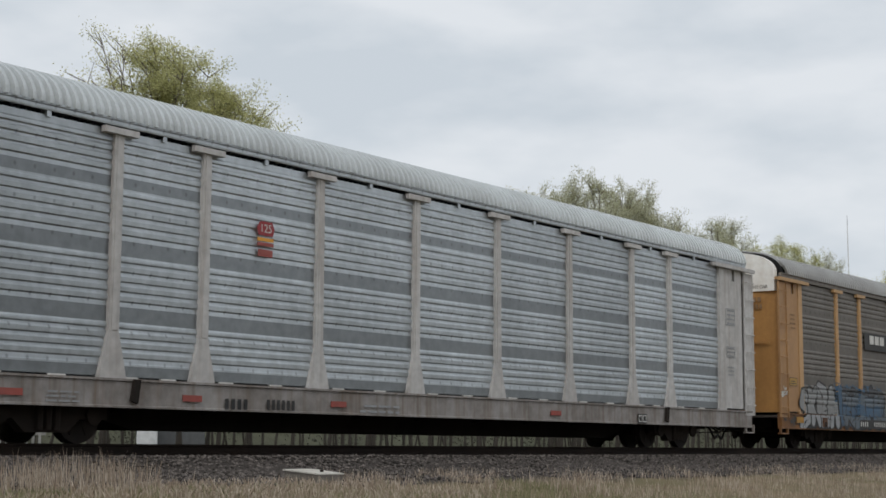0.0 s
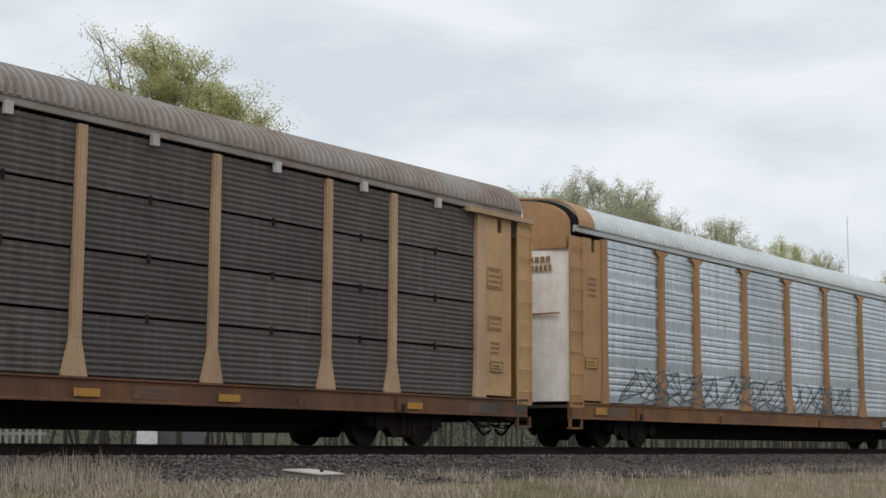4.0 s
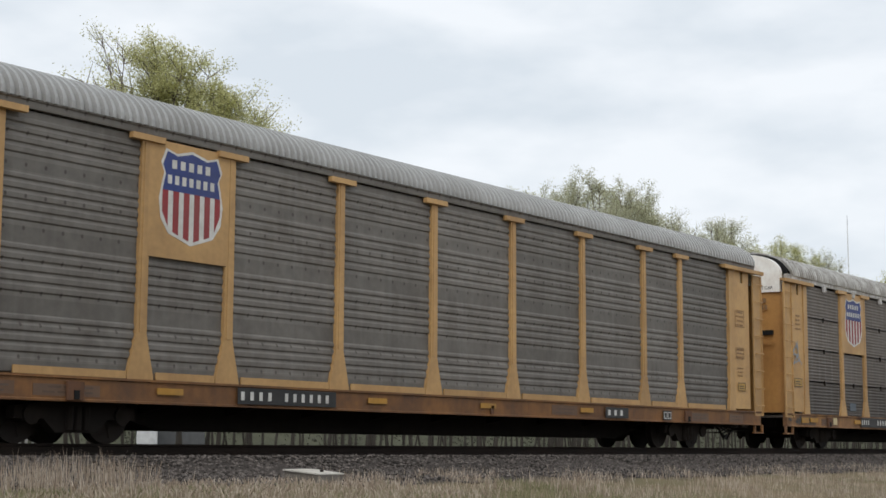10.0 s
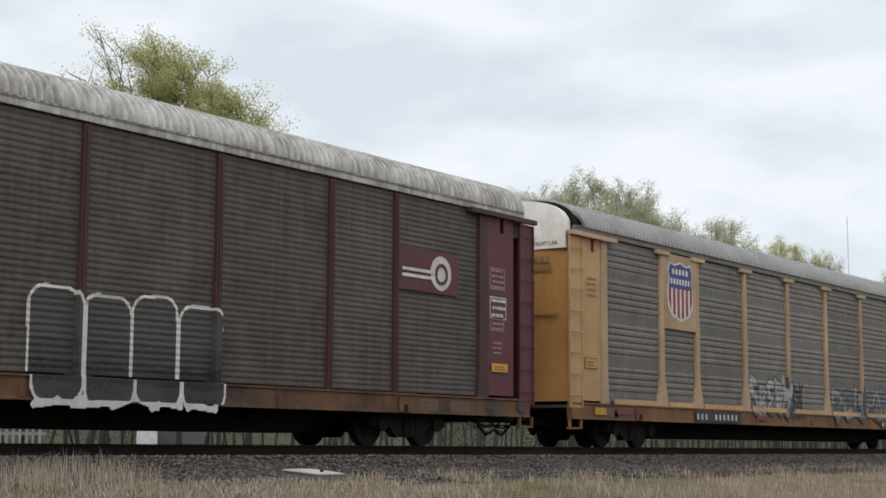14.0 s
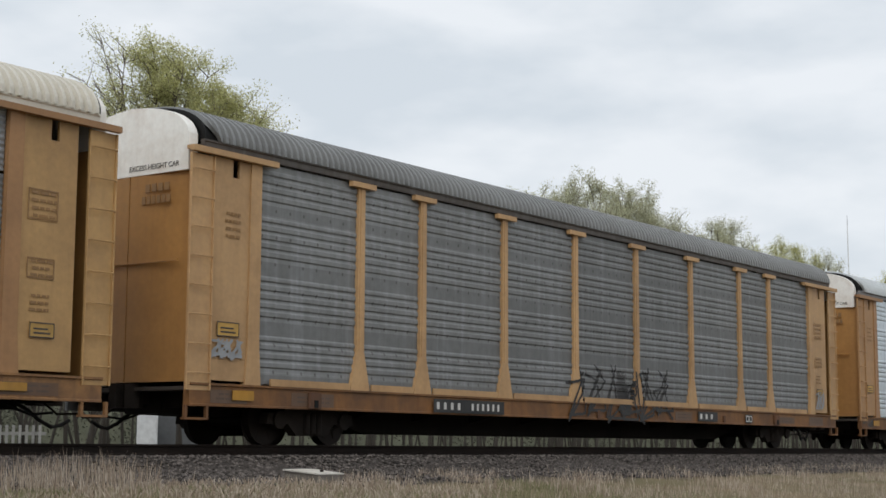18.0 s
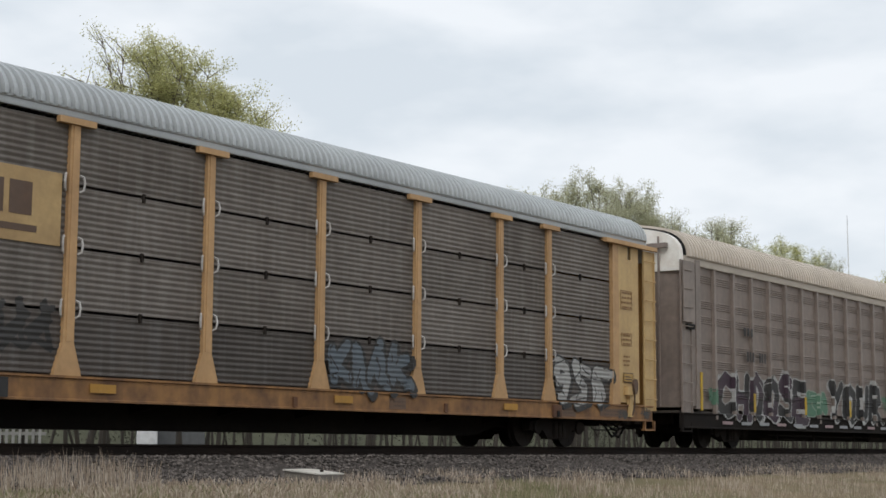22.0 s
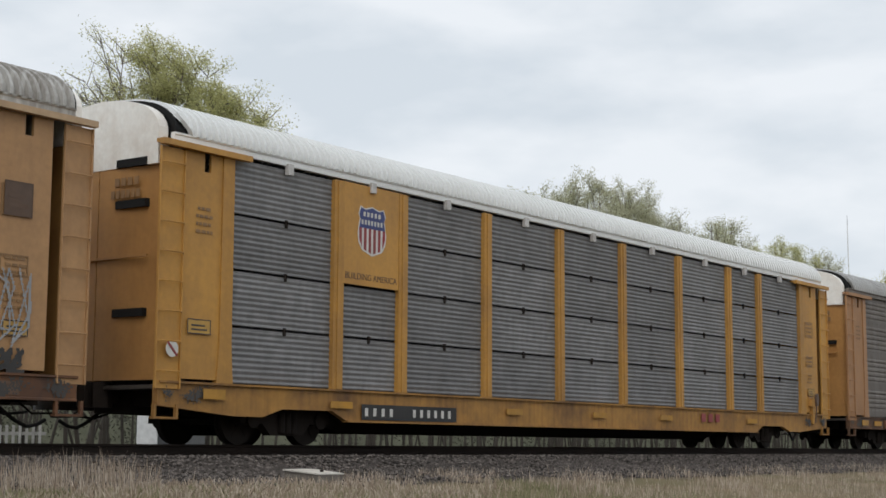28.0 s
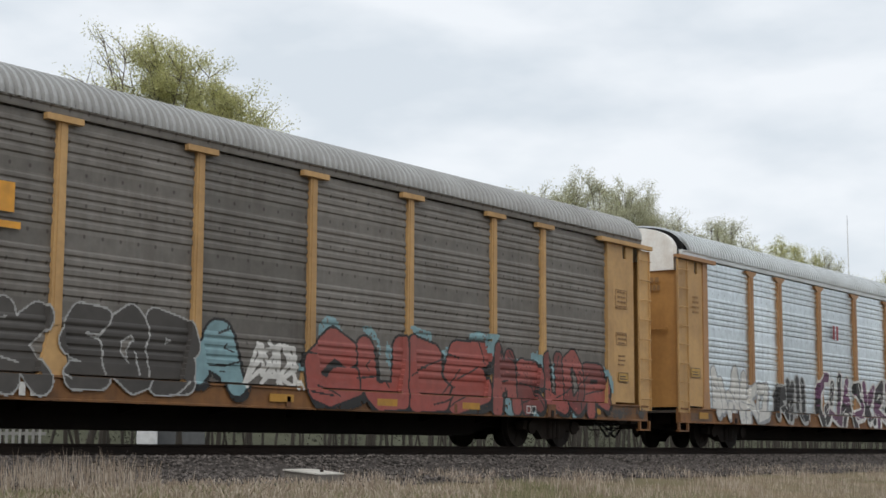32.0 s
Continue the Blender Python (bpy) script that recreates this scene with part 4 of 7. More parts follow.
def autorack(number, label, panels="tall", sheet_mat="sheet_grey", post_style="flare", paint_mat="yellow", end_mat="yellow_end", sill_mat="sill_yellow",
             roof_mat="roof_grey", sill_style="flat", caps=True, header="white_end", header_low=4.42, shift=0.0, brackets=False, clips=False,
             slots=(), brake=False, top_bar=True, post_mat=None, ladder_mat=None, plain_bay=None, bay_low=2.90, rail_mat=None, posts=POSTS, inner=11.72, kick=None, hood=None, rib_pitch=0.16, sooty_rows=0, rounded=False, tabs=False, end_gap=0.19):
    """One covered car carrier with its running gear; number counts from the head of the shot."""
    post_mat, ladder_mat = post_mat or paint_mat, ladder_mat or paint_mat
    car = new("autorack_car")
    tagged(car, label, "rail car", "autorack cars of the train")
    car.empty_display_size = 0.5
    kind = {"panels": panels, "post": post_style, "posts_at": posts, "foot": 0.64 if sill_style == "flat" else 0.56}
    CARS.append((car, number, shift))
    # frame and running gear
    part("side_sill", shared(("side_sill", sill_style), lambda: sill(sill_style)), sill_mat, car)
    if sill_style == "ribbed":
        for i in range(11):
            part("sill_rib", shared("sill_rib", lambda: Solid().prism_y([(-0.03, 0.582), (0.03, 0.582), (0.05, 0.91), (-0.05, 0.91)], -1.51, -1.402)), sill_mat, car, at=pose((-11.85, *POSTS, 11.85, 12.9)[i], 0, 0))
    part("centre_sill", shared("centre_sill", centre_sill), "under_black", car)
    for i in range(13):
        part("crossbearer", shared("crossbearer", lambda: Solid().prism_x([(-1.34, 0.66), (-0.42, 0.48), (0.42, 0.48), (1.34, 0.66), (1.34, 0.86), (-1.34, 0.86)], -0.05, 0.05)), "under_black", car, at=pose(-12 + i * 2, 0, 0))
    part("deck", shared("deck", deck), "deck_wood", car)
    part("far_side", shared("far_side", far_side), sheet_mat, car)
    for x in (-9.9, 9.9):
        truck(car, x)
    for rz in (0, 180):
        part("coupler", shared("coupler", coupler), "truck_iron", car, at=pose(rz / 180 * 0.5 - (0 if rz else 0.03), 0, 0, 0, 0, rz))
        h = shared("air_hose", air_hose)
        part("air_hose", h, "rubber", car, at=pose(rz / 180 * TAIL, 0, 0, 0, 0, rz))
        part("cut_lever", shared("cut_lever", cut_lever), "truck_iron", car, at=pose(rz / 180 * TAIL, 0, 0, 0, 0, rz))
    # roof
    part("roof", shared(("roof", rib_pitch, rounded), lambda: roof(rib_pitch, rounded)), roof_mat, car)
    part("eave_rail", shared(("eave_rail", tabs, rounded), lambda: eave_rail(4.605, 4.80) if rounded else eave_rail(4.83 if tabs else 4.80)), rail_mat or roof_mat, car)
    for x in (-13.07, 13.07 + TAIL):
        if x > 0 or rounded:
            part("roof_end_seal", shared(("roof_end_seal", x, rounded), lambda: arch(x, 0.05, 0.03, 0.08, rounded)), "seal_black", car)
        else:
            part("roof_end_seal", shared("roof_end_seal", lambda: arch(-13.06, 0.04, 0.02, 0.08)), "seal_black", car)
            part("end_gasket", shared("end_gasket", lambda: arch(-12.88, 0.36, -0.035, 0.09)), "seal_black", car)
        part("end_header", shared(("end_header", x, header_low, rounded), lambda: end_header(x * 1.012, header_low, rounded=rounded)), header, car, "white upper end panel" if header == "white_end" else "")
        d = part("end_door", shared(("end_door", x, header_low), lambda: end_door(x * 1.01, header_low)), end_mat, car)
        for z in slots:
            sg = 1 if x > 0 else -1
            for y in (-1.12, 0.42):
                part("door_slot", shared(("door_slot", x, z, y), lambda: Solid().box(*sorted((x * 1.01 + sg * 0.0, x * 1.01 + sg * 0.145)), y, y + 0.7, z, z + 0.13)), "seal_black", d)
    # corners
    for x, gap in ((-13.13, 0.05), (13.17 + TAIL, end_gap)):
        lad = part("ladder_panel", shared("ladder_panel", ladder_panel), ladder_mat, car, at=pose(x, 0, 0))
        for i in range(8):
            part("rung", shared("rung", rung), ladder_mat, lad, at=pose(0, 0, 1.13 + i * 0.47))
        part("stirrup_step", shared("stirrup", stirrup), sill_mat, car, at=pose(x, 0, 0))
        a = abs(x) - 0.27 - gap
        w = a - inner - 0.26
        c = math.copysign(inner + 0.26 + w / 2, x)
        part("side_plate", shared(("side_plate", round(w, 3)), lambda: side_plate(w)), paint_mat, car, at=pose(c, 0, 0))
        part("corner_post", shared("corner_post", lambda: Solid().prism_y([(-0.19, 0.97), (0.19, 0.97), (0.14, 1.6), (0.13, 4.74), (-0.13, 4.74), (-0.14, 1.6)], -1.50, -1.40)), post_mat, car,
             at=pose(math.copysign(inner + 0.13, x), 0, 0))
        if top_bar:
            xa, xb = (-13.42, -11.4) if x < 0 else (11.3, 13.45 + TAIL)
            part("top_bar", shared(("top_bar", xa), lambda: Solid().box(xa, xb, -1.60, -1.50, 4.70, 4.795).box(xa + 0.02, xb - 0.02, -1.52, -1.40, 4.735, 4.80)), post_mat, car)
    # side sheets and posts
    edges = (-inner,) + tuple(posts) + (inner,)
    for i, (a, b) in enumerate(zip(edges[:-1], edges[1:])):
        w, c = b - a, (a + b) / 2
        if tabs:
            part("rail_clip", shared("rail_clip", lambda: Solid().box(-0.04, 0.04, -1.465, -1.42, 4.74, 4.86)), sheet_mat, car, at=pose(c, 0, 0))
            for o in (-0.3, 0.12):
                part("foot_tab", shared("foot_tab", lambda: Solid().box(-0.16, 0.16, -1.46, -1.43, 0.983, 1.006)), "mark_white", car, at=pose(c + o * w, 0, 0))
        if panels == "fine":
            part("side_sheet", shared(("side_sheet_fine", round(w, 3)), lambda: sheet(w, FINE)), sheet_mat, car, at=pose(c, 0, 0))
        elif panels == "tall":
            part("side_sheet", shared(("side_sheet", round(w, 3)), lambda: sheet(w, TALL)), sheet_mat, car, at=pose(c, 0, 0))
        elif panels == "taupe":
            part("side_sheet", shared(("side_sheet_taupe", round(w, 3)), lambda: sheet(w, TAUPE)), sheet_mat, car, at=pose(c, 0, 0))
        else:
            for r, (z0, z1) in enumerate(zip(ROWS4[:-1], ROWS4[1:])):
                if plain_bay == i and z0 >= bay_low - 0.01:
                    continue
                part("side_sheet", shared(("side_sheet_row", round(w, 3), round(z1 - z0, 3)), lambda: sheet(w - 0.04, row_profile(z1 - z0))), "sheet_dark" if r < sooty_rows else sheet_mat, car, at=pose(c, 0, z0))
        if panels == "rows":
            for z in ROWS4[1:-1]:
                if not (plain_bay == i and z > bay_low - 0.01):
                    part("joint_clip", shared("joint_clip", lambda: Solid().box(-0.024, 0.024, -1.455, -1.40, -0.11, 0.025)), "truck_iron", car, at=pose(c, 0, z))
        if plain_bay == i:
            part("plain_panel", Solid().box(a + 0.05, b - 0.05, -1.485, -1.45, bay_low, 4.76), post_mat, car)
    for x in posts:
        p = part("side_post", shared(("side_post", post_style), lambda: post(post_style)), post_mat, car, at=pose(x, 0, 0))
        if caps:
            part("post_cap", shared("post_cap", lambda: Solid().box(-0.35, 0.35, -1.545, -1.44, 4.695, 4.79, 0.01)), post_mat, p)
        if brackets:
            for z in ROWS4[1:-1]:
                for sg in (-1, 1):
                    part("bracket", shared("bracket", bracket), "pale_grey_paint", p, at=pose(sg * 0.13, 0, z) @ Matrix.Diagonal((sg, 1, 1, 1)))
    if kick:
        for a, b in zip(edges[:-1], edges[1:]):
            w = b - a - 0.62
            part("kick_strip", shared(("kick_strip", round(w, 2)), lambda: Solid().box(-w / 2, w / 2, -1.50, -1.47, 0.985, 1.10)), kick, car, at=pose((a + b) / 2, 0, 0))
    if hood:
        for x in (-12.72, 12.72 + TAIL):
            part("end_hood", shared(("end_hood", x), lambda: arch(x, 0.66, 0.085, 0.03)), hood, car, "rounded yellow roof end")
    if clips:
        for a, b in zip(edges[:-1], edges[1:]):
            part("eave_clip", shared("eave_clip", eave_clip), "pale_grey_paint", car, at=pose((a + b) / 2, 0, 0))
    if brake:
        hb = part("hand_brake", shared("hand_brake", hand_brake), paint_mat, car, at=pose(12.5, 0, 0))
        part("brake_lever", shared("brake_lever", brake_lever), "mark_brown", hb)
    return car, kind


def reflectors(car, xs, z=0.66, w=0.6, h=0.1, material="mark_amber"):
    for x in xs:
        part("reflector", shared(("reflector", w, h), lambda: Solid().box(-w / 2, w / 2, -1.53, -1.518, -h / 2, h / 2)), material, car, at=pose(x, 0, z + 0.09))


def two_box_sign(car, x, z=0.56, w=0.42, h=0.22):
    """Small consolidated lubrication stencil: black box with a pale frame."""
    p = part("stencil_box", slab(x, x + w, z, z + h, -1.528), "mark_black", car)
    s = Solid()
    for a, b in ((0.06, 0.46), (0.54, 0.94)):
        s.box(x + a * w, x + a * w + 0.02, -1.533, -1.529, z + 0.03, z + h - 0.03).box(x + b * w - 0.02, x + b * w, -1.533, -1.529, z + 0.03, z + h - 0.03)
        s.box(x + a * w + 0.02, x + b * w - 0.02, -1.533, -1.529, z + 0.03, z + 0.05).box(x + a * w + 0.02, x + b * w - 0.02, -1.533, -1.529, z + h - 0.05, z + h - 0.03)
    part("stencil_frame", s, "mark_white", p)


# ---- ground, track ----
def ground_z(y):
    """Height of the ground across the line, from the camera's side to the far fields."""
    return float(np.interp(y, (-60, 0, 8, 13.5, 14.8, 15.8, 16.5, 17.3, 20.7, 22.2, 24, 42, 47, 60, 120, 3000), (-1.6, -1.5, -0.92, -0.68, -0.60, -0.52, -0.42, -0.21, -0.21, -0.6, -0.75, -0.6, 1.7, 2.4, 3.0, 3.0)))


def ground_sheet():
    m, nt, b = node_mat("ground_soil")
    N, L = nt.nodes, nt.links
    co = N.new("ShaderNodeTexCoord")
    sep = N.new("ShaderNodeSeparateXYZ")
    L.new(co.outputs["Object"], sep.inputs[0])
    n1 = N.new("ShaderNodeTexNoise")
    n1.inputs["Scale"].default_value = 0.5
    n1.inputs["Detail"].default_value = 8
    n2 = N.new("ShaderNodeTexNoise")
    n2.inputs["Scale"].default_value = 26
    n2.inputs["Detail"].default_value = 6
    n2.inputs["Roughness"].default_value = 0.7
    L.new(co.outputs["Object"], n1.inputs["Vector"])
    L.new(co.outputs["Object"], n2.inputs["Vector"])
    ramp = N.new("ShaderNodeValToRGB")
    e = ramp.color_ramp.elements
    e[0].position, e[0].color = 0.3, (0.25, 0.195, 0.125, 1)
    e[1].position, e[1].color = 0.72, (0.175, 0.155, 0.09, 1)
    L.new(n1.outputs["Fac"], ramp.inputs["Fac"])
    grit = N.new("ShaderNodeValToRGB")
    g = grit.color_ramp.elements
    g[0].position, g[0].color = 0.3, (0.028, 0.024, 0.022, 1)
    g[1].position, g[1].color = 0.7, (0.125, 0.11, 0.10, 1)
    L.new(n2.outputs["Fac"], grit.inputs["Fac"])
    # gravel from the foot of the ballast to the far side of the line
    add = N.new("ShaderNodeMath")
    add.operation = "MULTIPLY_ADD"
    add.inputs[1].default_value = 1.6
    L.new(n1.outputs["Fac"], add.inputs[0])
    L.new(sep.outputs["Y"], add.inputs[2])
    edge = N.new("ShaderNodeMapRange")
    edge.inputs["From Min"].default_value = 15.1
    edge.inputs["From Max"].default_value = 15.8
    L.new(add.outputs[0], edge.inputs["Value"])
    far = N.new("ShaderNodeMapRange")
    far.inputs["From Min"].default_value = 22.5
    far.inputs["From Max"].default_value = 23.5
    far.inputs["To Min"].default_value = 1
    far.inputs["To Max"].default_value = 0
    L.new(sep.outputs["Y"], far.inputs["Value"])
    both = N.new("ShaderNodeMath")
    both.operation = "MULTIPLY"
    L.new(edge.outputs["Result"], both.inputs[0])
    L.new(far.outputs["Result"], both.inputs[1])
    mix = N.new("ShaderNodeMix")
    mix.data_type = "RGBA"
    L.new(both.outputs[0], mix.inputs["Factor"])
    L.new(ramp.outputs["Color"], mix.inputs["A"])
    L.new(grit.outputs["Color"], mix.inputs["B"])
    # rough green pasture beyond the line
    past = N.new("ShaderNodeMapRange")
    past.inputs["From Min"].default_value = 22.5
    past.inputs["From Max"].default_value = 25.0
    L.new(sep.outputs["Y"], past.inputs["Value"])
    green = N.new("ShaderNodeValToRGB")
    green.color_ramp.elements[0].color, green.color_ramp.elements[1].color = (0.06, 0.063, 0.042, 1), (0.13, 0.13, 0.09, 1)
    L.new(n1.outputs["Fac"], green.inputs["Fac"])
    mix2 = N.new("ShaderNodeMix")
    mix2.data_type = "RGBA"
    L.new(past.outputs["Result"], mix2.inputs["Factor"])
    L.new(mix.outputs["Result"], mix2.inputs["A"])
    L.new(green.outputs["Color"], mix2.inputs["B"])
    L.new(mix2.outputs["Result"], b.inputs["Base Color"])
    b.inputs["Specular IOR Level"].default_value = 0.1
    b.inputs["Roughness"].default_value = 0.95
    bp = N.new("ShaderNodeBump")
    bp.inputs["Strength"].default_value = 0.8
    bp.inputs["Distance"].default_value = 0.04
    L.new(n2.outputs["Fac"], bp.inputs["Height"])
    L.new(bp.outputs["Normal"], b.inputs["Normal"])
    xs = [-3000, -400, -60] + [x * 0.6 for x in range(-15, 150)] + [100, 130, 200, 400, 1000, 3000]
    ys = [-3000, -300, -60, -20, -8, 0, 4, 7, 9, 11] + [12 + i * 0.25 for i in range(49)] + [26, 30, 36, 42, 43, 44, 45, 46, 47, 48, 50, 54, 60, 90, 150, 300, 900, 3000]
    v, f = [], []
    for x in xs:
        for y in ys:
            z = ground_z(y)
            if 10 < y < 17.2 or 20.8 < y < 60:
                z += 0.05 * noise.noise((x * 0.7, y * 0.7, 3.1)) + 0.02 * noise.noise((x * 2.1, y * 2.1, 0.4))
            v.append((x, y, z))
    n = len(ys)
    for i in range(len(xs) - 1):
        for j in range(n - 1):
            f.append((i * n + j, (i + 1) * n + j, (i + 1) * n + j + 1, i * n + j + 1))
    ob = new("ground", mesh_of("ground", v, f, [m], smooth=True))
    return tagged(ob, "dry grassy verge and grey gravel beside the track", "ground", kind="structure")


ground_sheet()
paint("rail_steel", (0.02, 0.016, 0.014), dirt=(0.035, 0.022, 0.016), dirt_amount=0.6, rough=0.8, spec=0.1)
paint("sleeper_wood", (0.06, 0.048, 0.04), dirt=(0.03, 0.025, 0.02), dirt_amount=0.6, rough=0.9)
# one concrete in two tones: dim for the pad's front, bright for its top
paint("concrete_stained", (0.20, 0.18, 0.155), dirt=(0.12, 0.10, 0.085), dirt_amount=0.7, rough=0.9, grain=16)
paint("concrete", (0.56, 0.53, 0.48), dirt=(0.3, 0.27, 0.23), dirt_amount=0.6, rough=0.85, grain=20)

track = tagged(new("railway_track"), "rusty steel rails on dark wooden sleepers in ballast", "track", kind="structure")
RAIL = ((-0.07, -0.175), (0.07, -0.175), (0.07, -0.162), (0.012, -0.135), (0.010, -0.045), (0.036, -0.035), (0.036, -0.004), (0.03, 0.0), (-0.03, 0.0), (-0.036, -0.004), (-0.036, -0.035), (-0.010, -0.045), (-0.012, -0.135), (-0.07, -0.162))
for y in (TRACK - 0.7535, TRACK + 0.7535):
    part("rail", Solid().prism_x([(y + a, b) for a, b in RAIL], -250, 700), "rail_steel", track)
for i in range(150):
    part("sleeper", shared("sleeper", lambda: Solid().box(-0.115, 0.115, TRACK - 1.3, TRACK + 1.3, -0.36, -0.18)), "sleeper_wood", track, at=pose(8 + i * 0.54 + random.uniform(-0.03, 0.03), random.uniform(-0.04, 0.04), 0))


def gravel():
    """Loose ballast stones on the shoulder, one joined sheet of small faceted lumps."""
    rng = np.random.RandomState(7)
    v, f = [], []
    base = np.array([(1, 0, 0), (0, 1, 0), (-1, 0, 0), (0, -1, 0), (0, 0, 1), (0, 0, -1)], float)
    tri = ((0, 1, 4), (1, 2, 4), (2, 3, 4), (3, 0, 4), (1, 0, 5), (2, 1, 5), (3, 2, 5), (0, 3, 5))
    count = 26000
    xs = 9.5 + 58 * rng.rand(count) ** 1.7
    ys = 14.4 + 3.2 * rng.rand(count) ** 0.8
    for x, y in zip(xs, ys):
        if y < 15.3 and (noise.noise((x * 0.6, y * 0.9, 5.0)) < 0.05 or x < 13):
            continue
        r = rng.uniform(0.018, 0.045) * (1.2 if y < 16.2 else 1.0)
        p = base * rng.uniform(0.55, 1.25, (6, 1)) * (r, r, r * 0.75)
        a = rng.rand() * 6.28
        ca, sa = math.cos(a), math.sin(a)
        q = np.stack([p[:, 0] * ca - p[:, 1] * sa + x, p[:, 0] * sa + p[:, 1] * ca + y, p[:, 2] + ground_z(y) + r * 0.35 + rng.uniform(-0.01, 0.015)], 1)
        n = len(v)
        v += q.tolist()
        f += [(n + i, n + j, n + k) for i, j, k in tri]
    m, nt, b = node_mat("ballast_stone")
    N, L = nt.nodes, nt.links
    geo = N.new("ShaderNodeNewGeometry")
    ramp = N.new("ShaderNodeValToRGB")
    e = ramp.color_ramp.elements
    e[0].color, e[1].color = (0.035, 0.031, 0.028, 1), (0.19, 0.166, 0.152, 1)
    L.new(geo.outputs["Random Per Island"], ramp.inputs["Fac"])
    L.new(ramp.outputs["Color"], b.inputs["Base Color"])
    b.inputs["Specular IOR Level"].default_value = 0.15
    b.inputs["Roughness"].default_value = 0.9
    return tagged(new("ballast_gravel", mesh_of("ballast_gravel", v, f, [m])), "loose grey crushed stone along the track shoulder", "gravel", kind="stuff")


def blades(name, label, count, where, tall, colours, seed, lean=0.25, w=0.006):
    """Grass: one narrow bent blade after another. where(rng) gives x, y or None."""
    rng = np.random.RandomState(seed)
    v, f = [], []
    for _ in range(count):
        at = where(rng)
        if at is None:
            continue
        x, y = at
        h = rng.uniform(*tall)
        a, l = rng.rand() * 6.28, rng.normal(0, lean) * h
        ex, ey = math.cos(a) * l, math.sin(a) * l * 0.6
        z = ground_z(y) - 0.02
        ww = w * rng.uniform(0.6, 1.5)
        n = len(v)
        v += [(x - ww, y, z), (x + ww, y, z), (x + ex * 0.4 + ww * 0.8, y + ey * 0.4, z + h * 0.6), (x + ex * 0.4 - ww * 0.8, y + ey * 0.4, z + h * 0.6), (x + ex, y + ey, z + h)]
        f += [(n, n + 1, n + 2, n + 3), (n + 3, n + 2, n + 4)]
    m, nt, b = node_mat(name)
    N, L = nt.nodes, nt.links
    geo = N.new("ShaderNodeNewGeometry")
    ramp = N.new("ShaderNodeValToRGB")
    ramp.color_ramp.elements[0].color, ramp.color_ramp.elements[1].color = (*colours[0], 1), (*colours[-1], 1)
    if len(colours) > 2:
        ramp.color_ramp.elements.new(0.5).color = (*colours[1], 1)
    L.new(geo.outputs["Random Per Island"], ramp.inputs["Fac"])
    L.new(ramp.outputs["Color"], b.inputs["Base Color"])
    b.inputs["Roughness"].default_value = 0.8
    return tagged(new(name, mesh_of(name, v, f, [m])), label, "grass", kind="stuff")


def clumped(rng, x0, x1, y0, y1, need, scale=0.8, power=1.0):
    x, y = x0 + (x1 - x0) * rng.rand() ** power, rng.uniform(y0, y1)
    return (x, y) if noise.noise((x * scale, y * scale, 1.7)) + 0.5 * noise.noise((x * scale * 3, y * scale * 3, 4.2)) + rng.uniform(-0.25, 0.25) > need else None


gravel()
DRY = ((0.22, 0.16, 0.11), (0.39, 0.31, 0.23), (0.60, 0.51, 0.41))
GREEN = ((0.12, 0.13, 0.055), (0.23, 0.22, 0.11), (0.35, 0.30, 0.18))
blades("tall_dry_grass", "tall bleached dry grass beside the ballast", 3600, lambda r: clumped(r, 8.5, 14.8, 14.6, 16.35, 0.0, 1.3), (0.08, 0.46), DRY, 11, 0.26, 0.0042)
blades("dry_grass", "low tan dead grass on the verge", 40000, lambda r: clumped(r, 12, 62, 7.5, 14.5, 0.1, 0.75, 1.25), (0.08, 0.24), DRY, 12, 0.5, 0.009)
blades("fringe_grass", "thin dry grass tufts growing through the gravel", 9000, lambda r: clumped(r, 18, 60, 14.3, 15.9, 0.16, 0.8, 1.3), (0.07, 0.22), DRY, 14, 0.45)
blades("green_grass", "short green grass on the verge", 30000, lambda r: clumped(r, 7.5, 22, 9, 14.7, -0.15, 0.45, 1.8), (0.05, 0.15), GREEN, 13, 0.5, 0.007)
blades("straw", "low bleached straw and stubble beside the gravel", 12000, lambda r: clumped(r, 8, 18.5, 12.2, 15.4, -0.25, 0.9), (0.04, 0.15), DRY, 15, 0.6, 0.009)

pad = tagged(new("concrete_pad"), "pale weathered concrete block half sunk in gravel", "concrete block")
pad.matrix_basis = pose(17.87, 15.45, -0.585, 6, 0, 4)
# shade on the front and light on the top are put into the colours
part("block", Solid().prism_z([(-0.22, -0.30), (0.36, -0.32), (0.38, 0.26), (0.3, 0.30), (-0.34, 0.27)], -0.1, 0.17), "concrete_stained", pad)
part("lip", Solid().prism_z([(-0.24, -0.31), (0.37, -0.33), (0.39, 0.27), (0.3, 0.31), (-0.38, 0.28)], 0.17, 0.19), "concrete", pad)
part("bolt", Solid().tube([(0.1, -0.1, 0.18), (0.1, -0.1, 0.22)], 0.03, 8), "rail_steel", pad)

# ---- behind the line ----
paint("bark", (0.17, 0.145, 0.12), dirt=(0.09, 0.075, 0.06), dirt_amount=0.7, rough=0.9, grain=9)
paint("dark_bark", (0.05, 0.042, 0.034), dirt=(0.025, 0.02, 0.016), dirt_amount=0.7, rough=0.9, grain=9)
paint("fence_wood", (0.34, 0.335, 0.32), dirt=(0.2, 0.19, 0.17), dirt_amount=0.6, rough=0.8)
paint("cabinet_white", (0.72, 0.73, 0.74), dirt=(0.45, 0.44, 0.42), dirt_amount=0.4, rough=0.5)
